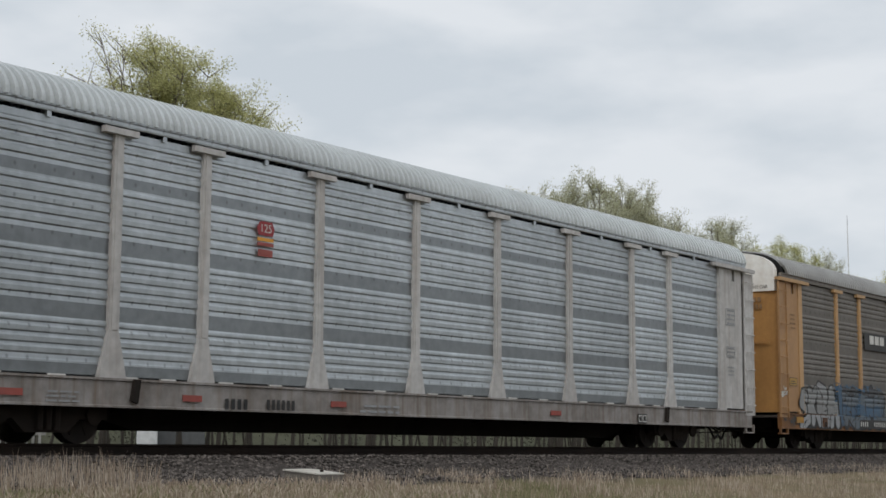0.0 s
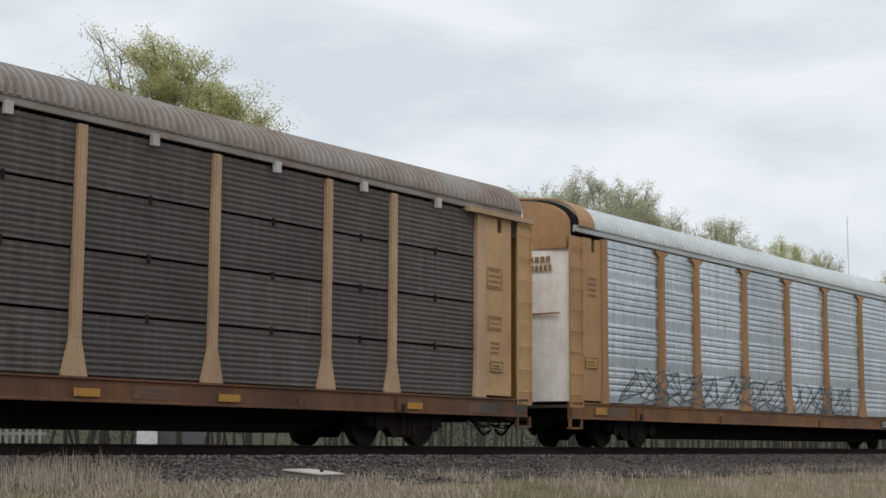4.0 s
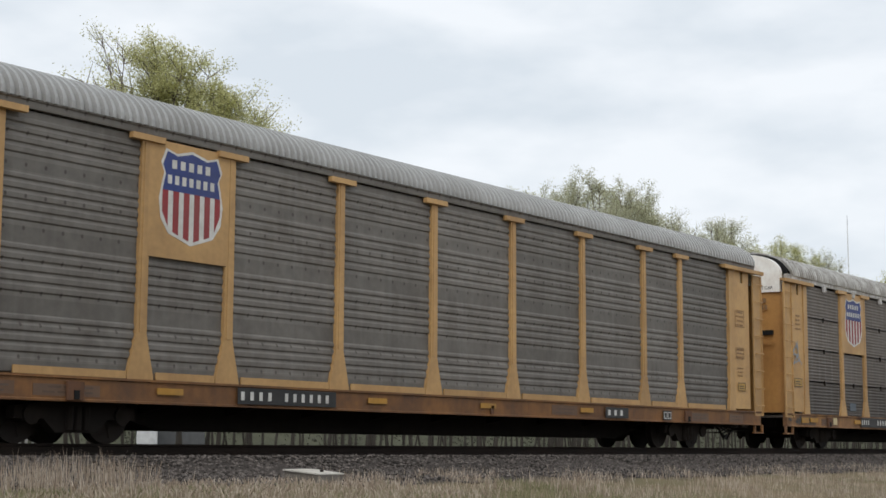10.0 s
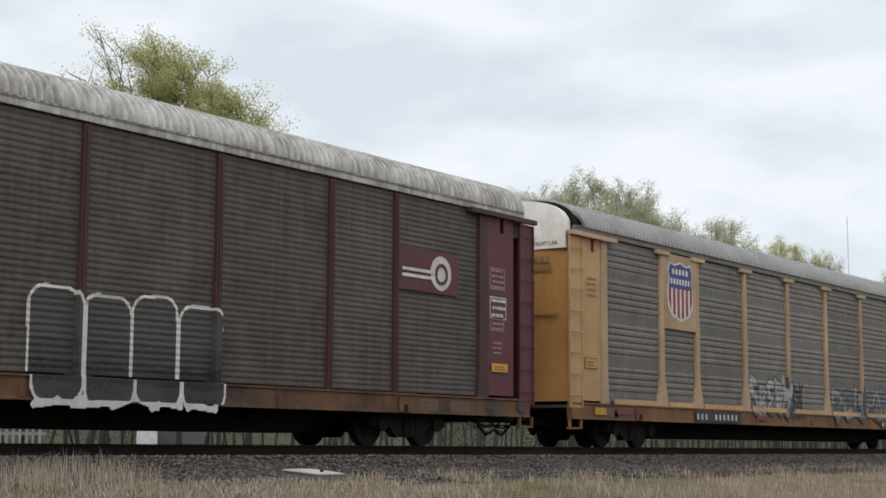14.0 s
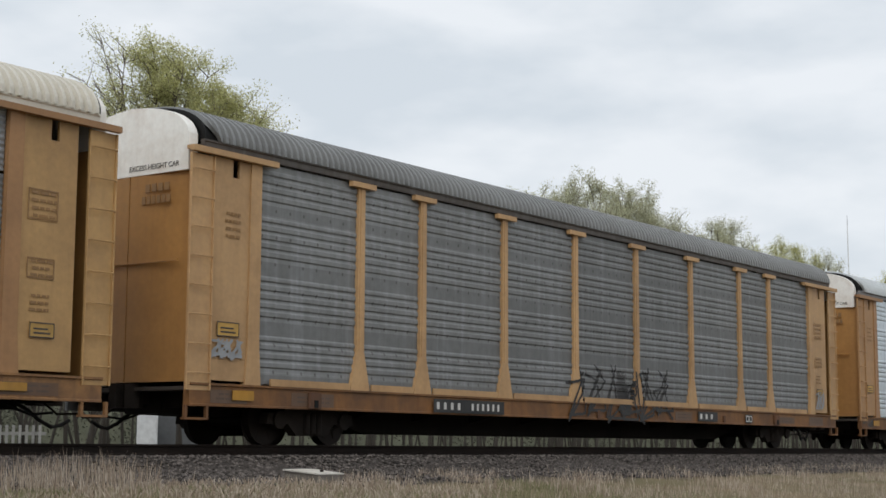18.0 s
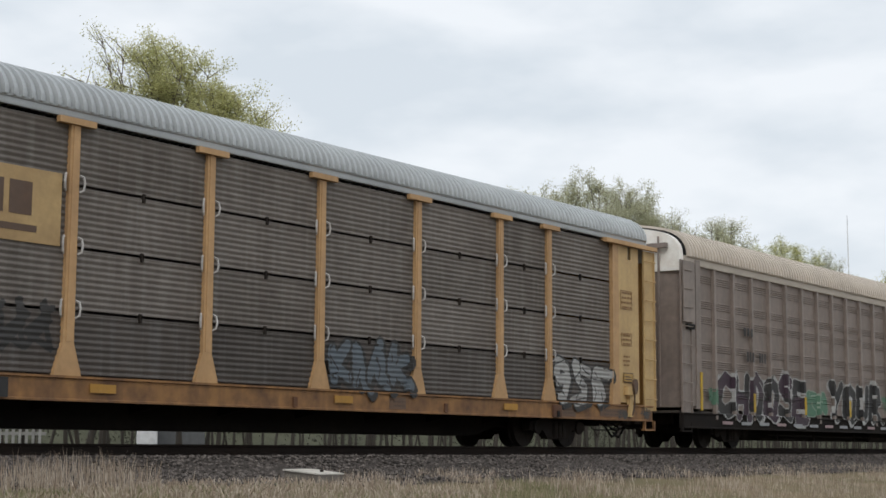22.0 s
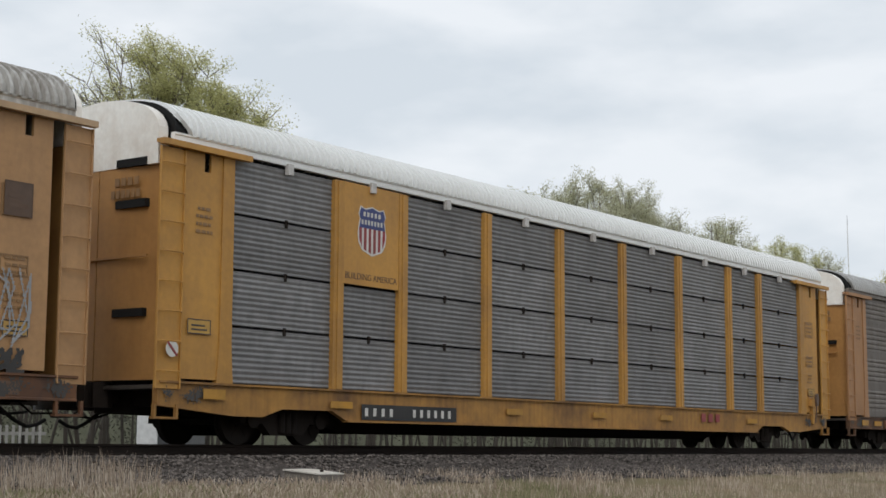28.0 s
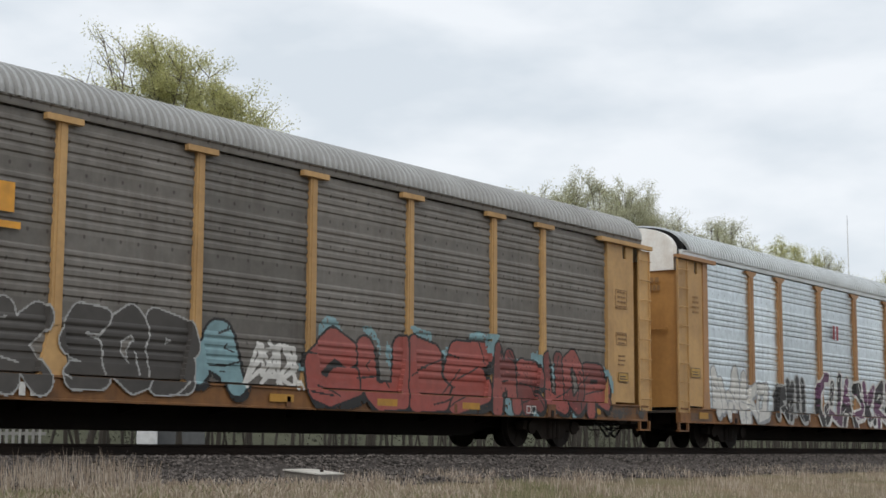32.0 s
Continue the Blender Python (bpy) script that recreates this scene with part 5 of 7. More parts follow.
paint("cabinet_grey", (0.13, 0.135, 0.14), dirt=(0.10, 0.10, 0.10), dirt_amount=0.5, rough=0.6)
paint("galvanised", (0.42, 0.43, 0.44), dirt=(0.25, 0.25, 0.25), dirt_amount=0.5, rough=0.5, metal=0.5)


def leaf_mat(name, lo, hi):
    m, nt, b = node_mat(name)
    N, L = nt.nodes, nt.links
    geo = N.new("ShaderNodeNewGeometry")
    ramp = N.new("ShaderNodeValToRGB")
    ramp.color_ramp.elements[0].color, ramp.color_ramp.elements[1].color = (*lo, 1), (*hi, 1)
    L.new(geo.outputs["Random Per Island"], ramp.inputs["Fac"])
    L.new(ramp.outputs["Color"], b.inputs["Base Color"])
    b.inputs["Roughness"].default_value = 0.65
    tr = N.new("ShaderNodeBsdfTranslucent")
    L.new(ramp.outputs["Color"], tr.inputs["Color"])
    mix = N.new("ShaderNodeMixShader")
    mix.inputs[0].default_value = 0.6
    L.new(b.outputs[0], mix.inputs[1])
    L.new(tr.outputs[0], mix.inputs[2])
    L.new(mix.outputs[0], N["Material Output"].inputs["Surface"])
    return m


LEAF = leaf_mat("spring_leaves", (0.38, 0.38, 0.18), (0.74, 0.72, 0.38))
LEAF_PALE = leaf_mat("pale_spring_leaves", (0.38, 0.38, 0.25), (0.68, 0.67, 0.48))
LEAF_BRUSH = leaf_mat("brush_leaves", (0.052, 0.052, 0.038), (0.10, 0.10, 0.072))
LEAF_HEDGE = leaf_mat("hedge_leaves", (0.03, 0.032, 0.02), (0.05, 0.051, 0.031))
SWAY = []


def leaf_cards(rng, centre, spread, count, size, v, f, ids):
    p = np.asarray(centre) + np.clip(rng.normal(0, 1, (count, 3)), -1.5, 1.5) * spread
    d = rng.normal(0, 1, (count, 3))
    d /= np.linalg.norm(d, axis=1, keepdims=True)
    e = np.cross(d, rng.normal(0, 1, (count, 3)))
    e /= np.linalg.norm(e, axis=1, keepdims=True) + 1e-9
    a, b = d * size * rng.uniform(0.6, 1.3, (count, 1)), e * size * 0.42 * rng.uniform(0.6, 1.3, (count, 1))
    n = len(v)
    v += np.stack([p - a, p + b, p + a, p - b], 1).reshape(-1, 3).tolist()
    f += [(n + 4 * i, n + 4 * i + 1, n + 4 * i + 2, n + 4 * i + 3) for i in range(count)]
    ids += [1] * count


def branch_mesh(name, rng, start, tip, leafy, size, r0, leaf, spray=9, spread=0.55, blow=(0, 0, 0)):
    """A limb that bends to its tip, with side twigs and leaves along its outer part."""
    s = Solid()
    a, b = np.array(start, float), np.array(tip, float)
    length = np.linalg.norm(b - a)
    bend = rng.normal(0, 0.06 * length, 3)
    bend[2] = abs(bend[2]) * 0.6
    line = [a + (b - a) * u + bend * math.sin(u * math.pi) + rng.normal(0, 0.012 * length, 3) * (0 < u < 1) for u in np.linspace(0, 1, 7)]
    s.tube(line, [r0 * (1 - 0.88 * i / 6) for i in range(7)], 6)
    twigs = []
    for i in range(spray):
        u = rng.uniform(0.35, 1.0)
        k = min(int(u * 6), 5)
        p = line[k] + (line[k + 1] - line[k]) * (u * 6 - k)
        d = (b - a) / length + rng.normal(0, 0.6, 3) + np.array(blow)
        d[2] = abs(d[2]) * 0.8 + 0.1
        q = p + d / np.linalg.norm(d) * min(length, 6) * rng.uniform(0.10, 0.24)
        m = (p + q) / 2 + rng.normal(0, 0.05 * length / 5, 3)
        s.tube([p, m, q], [r0 * 0.22, r0 * 0.14, r0 * 0.06], 4)
        twigs.append((p, q))
    s.v = [tuple(float(c) for c in p) for p in s.v]
    v, f, ids = [], [], []
    for p, q in twigs:
        for u in (0.45, 0.75, 1.0):
            leaf_cards(rng, p + (q - p) * u, spread * (0.7 + 0.5 * u) * 0.5, int(leafy / 3 / len(twigs)) + 1, size, v, f, ids)
    return s.mesh(name), mesh_of("foliage", [tuple(float(c) for c in p) for p in v], f, [leaf])


def tree(x, y, tips, trunk_h, r0, leaf, seed, leafy, size, label, spread=0.55, spray=9, sway=1.0, wind=0.0):
    """A tapered trunk and limbs that reach for the given tips: (across, deep, height, fullness), seen along the way to the camera."""
    rng = np.random.RandomState(seed)
    t = tagged(new("tree"), label, "tree", "trees behind the line")
    base = ground_z(y)
    t.matrix_basis = pose(x, y, base)
    side = np.array((y, -x, 0)) / math.hypot(x, y)
    deep = np.array((x, y, 0)) / math.hypot(x, y)
    pts = [(0, 0, 0), (0.05, 0, trunk_h * 0.4), (-0.1, 0.1, trunk_h * 0.75), (0.0, 0.0, trunk_h)]
    part("trunk", Solid().tube(pts, [r0 * 1.35, r0, r0 * 0.8, r0 * 0.55], 10), "bark", t)
    for i, (u, w, h, full) in enumerate(tips):
        h -= base + 1.5
        tip = side * u + deep * w + np.array((0, 0, h))
        z0 = min(trunk_h * rng.uniform(0.62, 0.98), h - 2)
        start = np.array((0.0, 0.0, z0))
        wood, leaves = branch_mesh("limb", rng, (0, 0, 0), tip - start, int(leafy * full), size, r0 * 0.32, leaf, spray, spread, -side * wind)
        ob = part("limb", wood, "bark", t, at=pose(*start))
        part("foliage", leaves, None, ob)
        SWAY.append((ob, tuple(start), rng.uniform(0, 6.28), sway * rng.uniform(0.5, 1.2)))
    return t


def loose_tips(seed, n, wide, low, high, top_bias=0.0):
    rng = np.random.RandomState(seed)
    out = []
    for i in range(n):
        u = rng.uniform(-1, 1)
        h = high - (high - low) * (abs(u) ** 1.6 * 0.75 + rng.uniform(0, 0.3))
        out.append((u * wide, rng.uniform(-1, 1) * wide * 0.7, h, rng.uniform(0.6, 1.2)))
    return out


# wind-shaped tree: tall on one side, falling away on the other
tree(48.1, 50.0, [(-3.5, 0, 19.9, 0.14), (-3, 0.6, 19.6, 0.2), (-2.4, -0.5, 19.2, 0.3), (-1.9, 0.4, 19.4, 0.7), (-1.1, -0.3, 19.4, 0.8), (-0.5, 0.6, 19.2, 0.9), (0.2, -0.5, 19.2, 1), (0.8, 0.4, 18.72, 1),
                  (1.4, -0.2, 18.49, 1.1), (2, 0.3, 17.96, 1.1), (2.6, -0.3, 17.54, 1.1), (3.2, 0.4, 17.11, 0.9), (3.8, 0, 16.49, 0.4), (4.4, -0.4, 15.86, 0.3), (4.8, 0.4, 15.28, 0.2), (5.1, 0, 14.81, 0.16),
                  (-4.3, 0.3, 18, 0.09), (-3.8, -0.4, 17.7, 0.12), (-3.2, 0.3, 17.4, 0.2), (-2.2, 1, 18.2, 0.6), (-1.4, -1, 18.4, 1), (-0.6, 1.2, 18.1, 1.1), (0.2, -1.2, 18, 1.2), (1, 1.2, 17.67, 1.2),
                  (1.8, -1.1, 17.01, 1.2), (2.6, 1.1, 16.14, 0.84), (3.4, -1, 15.47, 0.9), (-2.4, -1, 17.1, 0.42), (-1.4, 0.8, 17.1, 0.63), (-0.3, -0.7, 16.8, 0.35), (0.7, 0.5, 16.34, 0.35), (1.6, 0.9, 15.55, 0.35),
                  (2.7, -0.9, 14.92, 0.49), (3.9, 0.9, 14.27, 0.6), (-2.9, 0.9, 16.1, 0.28),
                  (2.2, 0.6, 17.52, 0.9), (2.9, -0.5, 16.88, 1), (3.4, 0.3, 16.27, 0.9), (3.9, -0.3, 15.77, 0.6), (-4.3, 0.2, 17.6, 0.12), (-4.6, -0.3, 17.2, 0.1)],
     8.6, 0.34, LEAF, 5, 4300, 0.062, "tall windblown tree with thin new olive-green leaves", 0.42, 22, 1.0, wind=0.45)
for i, (x, h, n, wide, leaf, full) in enumerate(((73.6, 14.3, 11, 2.1, LEAF_PALE, 1700), (77.0, 16.3, 15, 2.5, LEAF_PALE, 2600), (79.5, 17.0, 14, 2.3, LEAF_PALE, 2200), (82.8, 18.3, 15, 2.2, LEAF_PALE, 2600), (85.6, 18.6, 16, 2.4, LEAF_PALE, 2600),
                                                 (89.2, 19.0, 17, 2.6, LEAF_PALE, 3200), (92.2, 18.6, 14, 2.2, LEAF_PALE, 2300), (95.5, 17.8, 13, 2.5, LEAF_PALE, 1200), (98.4, 18.0, 13, 2.5, LEAF_PALE, 1200), (102.4, 18.1, 15, 2.6, LEAF_PALE, 2000),
                                                 (105.8, 18.3, 15, 2.6, LEAF_PALE, 2200), (108.8, 18.3, 13, 2.5, LEAF, 1900), (114.0, 17.8, 14, 2.8, LEAF, 2300), (119.6, 18.1, 15, 2.9, LEAF, 2300),
                                                 (123.6, 17.8, 13, 2.7, LEAF_PALE, 1500), (127.6, 17.4, 12, 2.8, LEAF_PALE, 1100), (133.0, 17.6, 15, 3.1, LEAF, 2200), (138.6, 17.3, 14, 3.3, LEAF, 2200))):
    tree(x, 50.0, loose_tips(30 + i, n, wide, h - 5.0, h + 0.1), h * 0.45, 0.3, leaf, 60 + i, int(full * 1.05), 0.058, "spring tree with sparse pale green leaves", 0.34, 17, 0.5)


def thicket():
    """Tangled undergrowth behind the line, too fine to count."""
    rng = np.random.RandomState(3)
    v, f, ids = [], [], []
    s = Solid()
    for i in range(420):
        x = 8 + 150 * rng.rand() ** 1.3
        y = rng.uniform(31, 41)
        h = rng.uniform(1.5, 4.0)
        s.tube([(x, y, -0.7), (x + rng.normal(0, 0.3), y, h * 0.4), (x + rng.normal(0, 1.0), y + rng.normal(0, 0.3), h)], [0.05, 0.035, 0.012], 4)
    for i in range(90):         # bare saplings that lean and fork
        x = 12 + 90 * rng.rand() ** 1.2
        y, h, l = rng.uniform(27, 33), rng.uniform(2.0, 3.5), rng.normal(0, 0.9)
        s.tube([(x, y, -0.75), (x + l * 0.35, y, h * 0.4), (x + l, y + 0.2, h)], [0.07, 0.05, 0.02], 5)
        s.tube([(x + l * 0.2, y, h * 0.2), (x - l * 0.3, y, h * 0.5), (x - l * 0.7, y - 0.2, h * 0.9)], [0.035, 0.025, 0.012], 4)
    v, f = list(s.v), list(s.f)
    ids = [0] * len(f)
    for i in range(700):
        x = 8 + 150 * rng.rand() ** 1.3
        y = rng.uniform(38, 46)
        leaf_cards(rng, (x, y, rng.uniform(0.4, 2.2)), np.array((0.9, 0.6, 0.6)), 60, 0.085, v, f, ids)
    tagged(new("undergrowth", mesh_of("undergrowth", v, f, [mat("dark_bark"), LEAF_BRUSH], ids)), "dark tangled bushes and saplings behind the railway", "bushes", kind="stuff")


thicket()
cab = tagged(new("signal_cabinet"), "white steel equipment cabinet beside the far side of the line", "cabinet")
cab.matrix_basis = pose(28.1, 30.0, -0.72, 0, 0, -43)
part("body", Solid().box(-0.27, 0.27, -0.22, 0.22, 0.0, 1.75, 0.02), "cabinet_white", cab)
part("lid", Solid().box(-0.30, 0.30, -0.25, 0.25, 1.75, 1.80), "cabinet_white", cab)
part("cabinet_door", Solid().box(-0.22, 0.22, -0.235, -0.222, 0.12, 1.66), "cabinet_white", cab)
shed = tagged(new("equipment_hut"), "grey metal equipment hut behind the railway", "hut")
shed.matrix_basis = pose(29.6, 30.6, -0.72, 0, 0, -43)
part("wall", Solid().box(-0.85, 0.85, -0.5, 0.7, 0.0, 2.0), "cabinet_grey", shed)
part("roof", Solid().box(-0.95, 0.95, -0.6, 0.8, 2.0, 2.08), "galvanised", shed)
for x in (-0.55, -0.1, 0.35):
    part("seam", Solid().box(x, x + 0.04, -0.52, -0.50, 0.02, 1.98), "cabinet_grey", shed)
fence = tagged(new("picket_fence"), "pale weathered fence beyond the track", "fence")
fence.matrix_basis = pose(24.75, 31.0, -0.78, 0, 0, -40)
for i in range(11):
    part("picket", shared("picket", lambda: Solid().box(-0.035, 0.035, -0.02, 0.02, 0, 1.25)), "fence_wood", fence, at=pose(-1.1 + i * 0.16, 0, 0))
for z in (0.3, 1.0):
    part("rail", Solid().box(-1.2, 0.65, 0.02, 0.06, z, z + 0.08), "fence_wood", fence)
part("gate_post", Solid().box(-1.35, -1.15, -0.08, 0.12, 0, 1.6), "galvanised", fence)

mast = tagged(new("radio_mast"), "thin pale lattice radio mast in the distance", "mast")
mast.matrix_basis = pose(187.3, 72.0, 0.0)
part("pole", Solid().tube([(0, 0, 0), (0, 0, 12), (0, 0, 28.5)], [0.14, 0.11, 0.07], 8), "cabinet_white", mast)
part("tip", Solid().tube([(0, 0, 28.5), (0, 0, 29.8)], [0.05, 0.03], 6), "galvanised", mast)


def unseen_woods():
    """A distant belt of trees on the near side of the line, closing the place behind the camera; never in view, added
    to darken low reflections.
    """
    rng = np.random.RandomState(17)
    v, f, ids = [], [], []
    for i in range(1500):
        x = rng.uniform(-90, 170)
        top = 8.5 + 2.0 * noise.noise((x * 0.05, 2.0, 0.0)) + 1.2 * noise.noise((x * 0.21, 5.0, 0.0))
        leaf_cards(rng, (x, rng.uniform(-47, -42), rng.uniform(-1.2, top)), np.array((1.5, 0.8, 0.9)), 26, 0.5, v, f, ids)
    tagged(new("unseen_woods", mesh_of("unseen_woods", v, f, [LEAF_HEDGE])), "unseen belt of dark trees behind the camera, added to darken reflections", "woods", kind="stuff")


unseen_woods()
# the train from its head
c1, k1 = autorack(1, "silver ribbed autorack with pale grey posts and sill", sill_style="deep", tabs=True, end_gap=0.08, rail_mat="sheet_silver", shift=0.31, sheet_mat="sheet_silver", paint_mat="pale_grey_paint", end_mat="pale_grey_paint", sill_mat="sill_grey", roof_mat="roof_silver")
c2, k2 = autorack(2, "weathered grey-brown autorack with yellow posts, covered low in graffiti", sill_style="deep", rail_mat="sheet_grey_brown", shift=0.55, sheet_mat="sheet_grey_brown", paint_mat="yellow_tan", post_mat="yellow_peach", roof_mat="roof_grey")
c3, k3 = autorack(3, "dark brown autorack with peach posts and rusting roof", shift=0.49, panels="rows", sheet_mat="sheet_dark", paint_mat="yellow_peach", post_mat="post_peach", roof_mat="roof_rusty", post_style="foot", caps=False, clips=True, slots=(4.5, 3.75, 2.0), plain_bay=1, sill_mat="sill_rust")
c4, k4 = autorack(4, "bright silver autorack with orange posts and rounded yellow end", top_bar=False, end_gap=0.01, hood="yellow_tan", header="yellow_tan", end_mat="white_end", shift=0.59, sheet_mat="sheet_silver_blue", paint_mat="yellow_tan", post_mat="orange_post", roof_mat="roof_silver", post_style="gusset", caps=False, brake=True)
c5, k5 = autorack(5, "grey four-row autorack with white roof and tan posts", shift=0.53, panels="rows", sheet_mat="sheet_grey", paint_mat="yellow_tan", post_mat="yellow_peach", roof_mat="roof_white", post_style="short", sill_style="ribbed", brake=True, slots=(4.42, 3.75, 2.0))
c6, k6 = autorack(6, "black and charcoal autorack with silver graffiti", sill_style="deep", rail_mat="sheet_charcoal", shift=0.55, panels="rows", sheet_mat="sheet_charcoal", paint_mat="black_paint", end_mat="black_paint", sill_mat="black_paint", roof_mat="roof_blue_grey", post_style="plain", slots=(3.2,))
c7, k7 = autorack(7, "grey-brown autorack with yellow posts and a shield emblem", kick="yellow", rail_mat="sheet_grey_brown", shift=0.60, sheet_mat="sheet_grey_brown", paint_mat="yellow", roof_mat="roof_grey", plain_bay=1)
c8, k8 = autorack(8, "dark weathered autorack with yellow posts and blotched roof", sooty_rows=1, shift=0.64, panels="rows", sheet_mat="sheet_dark_brown", paint_mat="yellow", roof_mat="roof_patchy", sill_mat="sill_patchy", post_style="short", plain_bay=1, brake=True, slots=(3.2,), clips=True)
c9, k9 = autorack(9, "maroon autorack with umber sheets and blotched roof", shift=0.57, sheet_mat="sheet_umber", paint_mat="maroon", post_mat="maroon_dull", end_mat="maroon", roof_mat="roof_patchy", sill_mat="sill_sooty", post_style="narrow", caps=False, panels="fine", slots=(4.5, 3.2))
c10, k10 = autorack(10, "grey-brown autorack with yellow posts, shield emblem and pale graffiti", kick="yellow_peach", rail_mat="sheet_grey_brown", shift=0.56, sheet_mat="sheet_grey_brown", paint_mat="yellow_peach", post_mat="post_peach", roof_mat="roof_grey", plain_bay=1)
c11, k11 = autorack(11, "blue-grey autorack with cream roof and yellow posts", sill_mat="sill_patchy", shift=0.56, panels="rows", sheet_mat="sheet_pale_blue", paint_mat="yellow", post_mat="orange_post", roof_mat="roof_cream", post_style="foot", caps=False)
c12, k12 = autorack(12, "blue-grey autorack with yellow posts and dark grey roof", kick="yellow_peach", rail_mat="sheet_dark", shift=0.64, sheet_mat="sheet_blue_grey", paint_mat="yellow_peach", roof_mat="roof_dark")
c13, k13 = autorack(13, "bright silver autorack with orange posts and red marking", brake=True, rail_mat="sheet_grey", shift=1.03, sheet_mat="sheet_silver_bright", paint_mat="yellow_tan", post_mat="orange_post", roof_mat="roof_silver", post_style="gusset", caps=False)
c14, k14 = autorack(14, "sooty brown autorack with pale yellow posts", sooty_rows=1, post_style="short", shift=0.96, panels="rows", sheet_mat="sheet_dark_brown", paint_mat="yellow_pale", post_mat="yellow_peach", roof_mat="roof_blue_grey", sill_mat="sill_patchy", brackets=True, brake=True, slots=(3.2,))
c15, k15 = autorack(15, "taupe autorack with close ribs and graffiti", rounded=True, sill_style="low", rib_pitch=0.18, shift=0.87, panels="taupe", posts=tuple(-11.45 + i * 1.145 for i in range(21)), inner=12.3, sheet_mat="sheet_taupe", paint_mat="taupe_paint", end_mat="taupe_paint", sill_mat="under_black", roof_mat="roof_taupe", post_style="slim", caps=False, top_bar=False)
c16, k16 = autorack(16, "dark grey four-row autorack with white roof", post_style="short", shift=0.82, panels="rows", sheet_mat="sheet_dark", paint_mat="yellow_peach", post_mat="yellow_peach", roof_mat="roof_white", sill_mat="sill_patchy", brackets=True, slots=(4.42, 3.2))
c17, k17 = autorack(17, "faded brown autorack with peach posts and blotched roof", shift=0.92, panels="rows", sheet_mat="sheet_dark_brown", paint_mat="yellow_tan", post_mat="post_peach", roof_mat="roof_patchy", sill_mat="sill_rust", post_style="short")
c18, k18 = autorack(18, "grey four-row autorack with strong yellow posts and white roof", sill_mat="sill_orange", shift=0.81, panels="rows", sheet_mat="sheet_grey", paint_mat="yellow_strong", roof_mat="roof_white", post_style="plain", sill_style="belly", caps=False, clips=True, plain_bay=1, brake=True, slots=(4.42, 3.75, 2.0))
c19, k19 = autorack(19, "weathered grey autorack with rusty orange posts", rail_mat="sheet_grey_brown", shift=0.90, sheet_mat="sheet_sooty", paint_mat="rust_post", roof_mat="roof_grey", sill_mat="sill_sooty", post_style="foot", slots=(3.2,))
c20, k20 = autorack(20, "dark grey autorack with yellow posts and colourful graffiti", rail_mat="sheet_grey_brown", shift=0.71, sheet_mat="sheet_grey_brown", paint_mat="yellow", roof_mat="roof_grey")
c21, k21 = autorack(21, "bright silver autorack with yellow ends and dark graffiti", shift=0.69, sheet_mat="sheet_silver_bright", paint_mat="yellow", post_mat="orange_post", roof_mat="roof_silver", post_style="gusset", caps=False)


# ---- lettering, emblems and graffiti, car by car ----
def logo_panel(car, x0, x1, z0, z1, ground, ink, n, y=-1.47, underline=True, name="emblem_panel", label="", tall=0.45):
    """Flat emblem: a coloured field with plain blocks and a bar for its lettering."""
    p = part(name, slab(x0, x1, z0, z1, y - 0.006), ground, car, label) if ground else None
    w, h = x1 - x0, z1 - z0
    s = Solid()
    bars(s, x0 + w * 0.2, x0 + w * 0.82, z0 + h * 0.36, z0 + h * (0.36 + tall), n, y - 0.007, 0.005, 0.8)
    if underline:
        s.box(x0 + w * 0.18, x0 + w * 0.82, y - 0.012, y - 0.007, z0 + h * 0.14, z0 + h * 0.23)
    part("emblem_print", s, ink, p or car)


def side_notices(car, ink="mark_stencil", yellow=True, seed=1):
    """Small stencils and a yellow label on the end plates."""
    stencil(car, -12.62, 3.35, 0.45, 0.5, 4, ink, seed=seed)
    stencil(car, 12.10, 3.2, 0.55, 0.45, 4, ink, frame_w=0.02, seed=seed + 1)
    stencil(car, 12.12, 2.35, 0.5, 0.3, 3, ink, frame_w=0.02, seed=seed + 2)
    stencil(car, 12.15, 1.85, 0.42, 0.3, 3, ink, seed=seed + 3)
    if yellow:
        label_plate(car, -12.72, 1.75, 0.52, 0.24)
        label_plate(car, 12.2, 1.5, 0.45, 0.22)


def end_words(car, ink="mark_stencil", header_text=True):
    """Writing on the head end's door."""
    s = Solid()
    for a, b, n, z in ((-0.95, -0.35, 4, 4.12), (-0.98, -0.28, 6, 3.92)):
        w = (b - a) / n
        for i in range(n):
            s.box(-13.345, -13.335, a + i * w, a + (i + 0.7) * w, z, z + 0.13)
    part("end_print", s, ink, car)
    if header_text:
        words("EXCESS HEIGHT CAR", 0.125, -13.334, 4.50, 0.02, "mark_soot", car, "small dark stencilled warning", -90)
    part("door_seam", shared("door_seam", lambda: Solid().box(-13.37, -13.33, -1.20, 1.20, 2.94, 2.975)), "yellow_end", car)


for i, (car, number, _) in enumerate(list(CARS)):
    if number not in (9, 6, 1, 15):
        side_notices(car, seed=10 * number, yellow=number not in (19,))
        end_words(car, header_text=number in (2, 7, 8, 10, 11, 12, 13, 14, 17, 20))
    elif number != 15:
        side_notices(car, {1: "mark_grey", 6: "mark_dull", 9: "mark_pink"}[number], yellow=False, seed=10 * number)
    for x in (-12.1,):
        if number not in (1, 6, 15):
            part("reflector", shared(("reflector", 0.5, 0.16), lambda: Solid().box(-0.25, 0.25, -1.53, -1.518, -0.08, 0.08)), "mark_amber", car, at=pose(x, 0, 0.8))


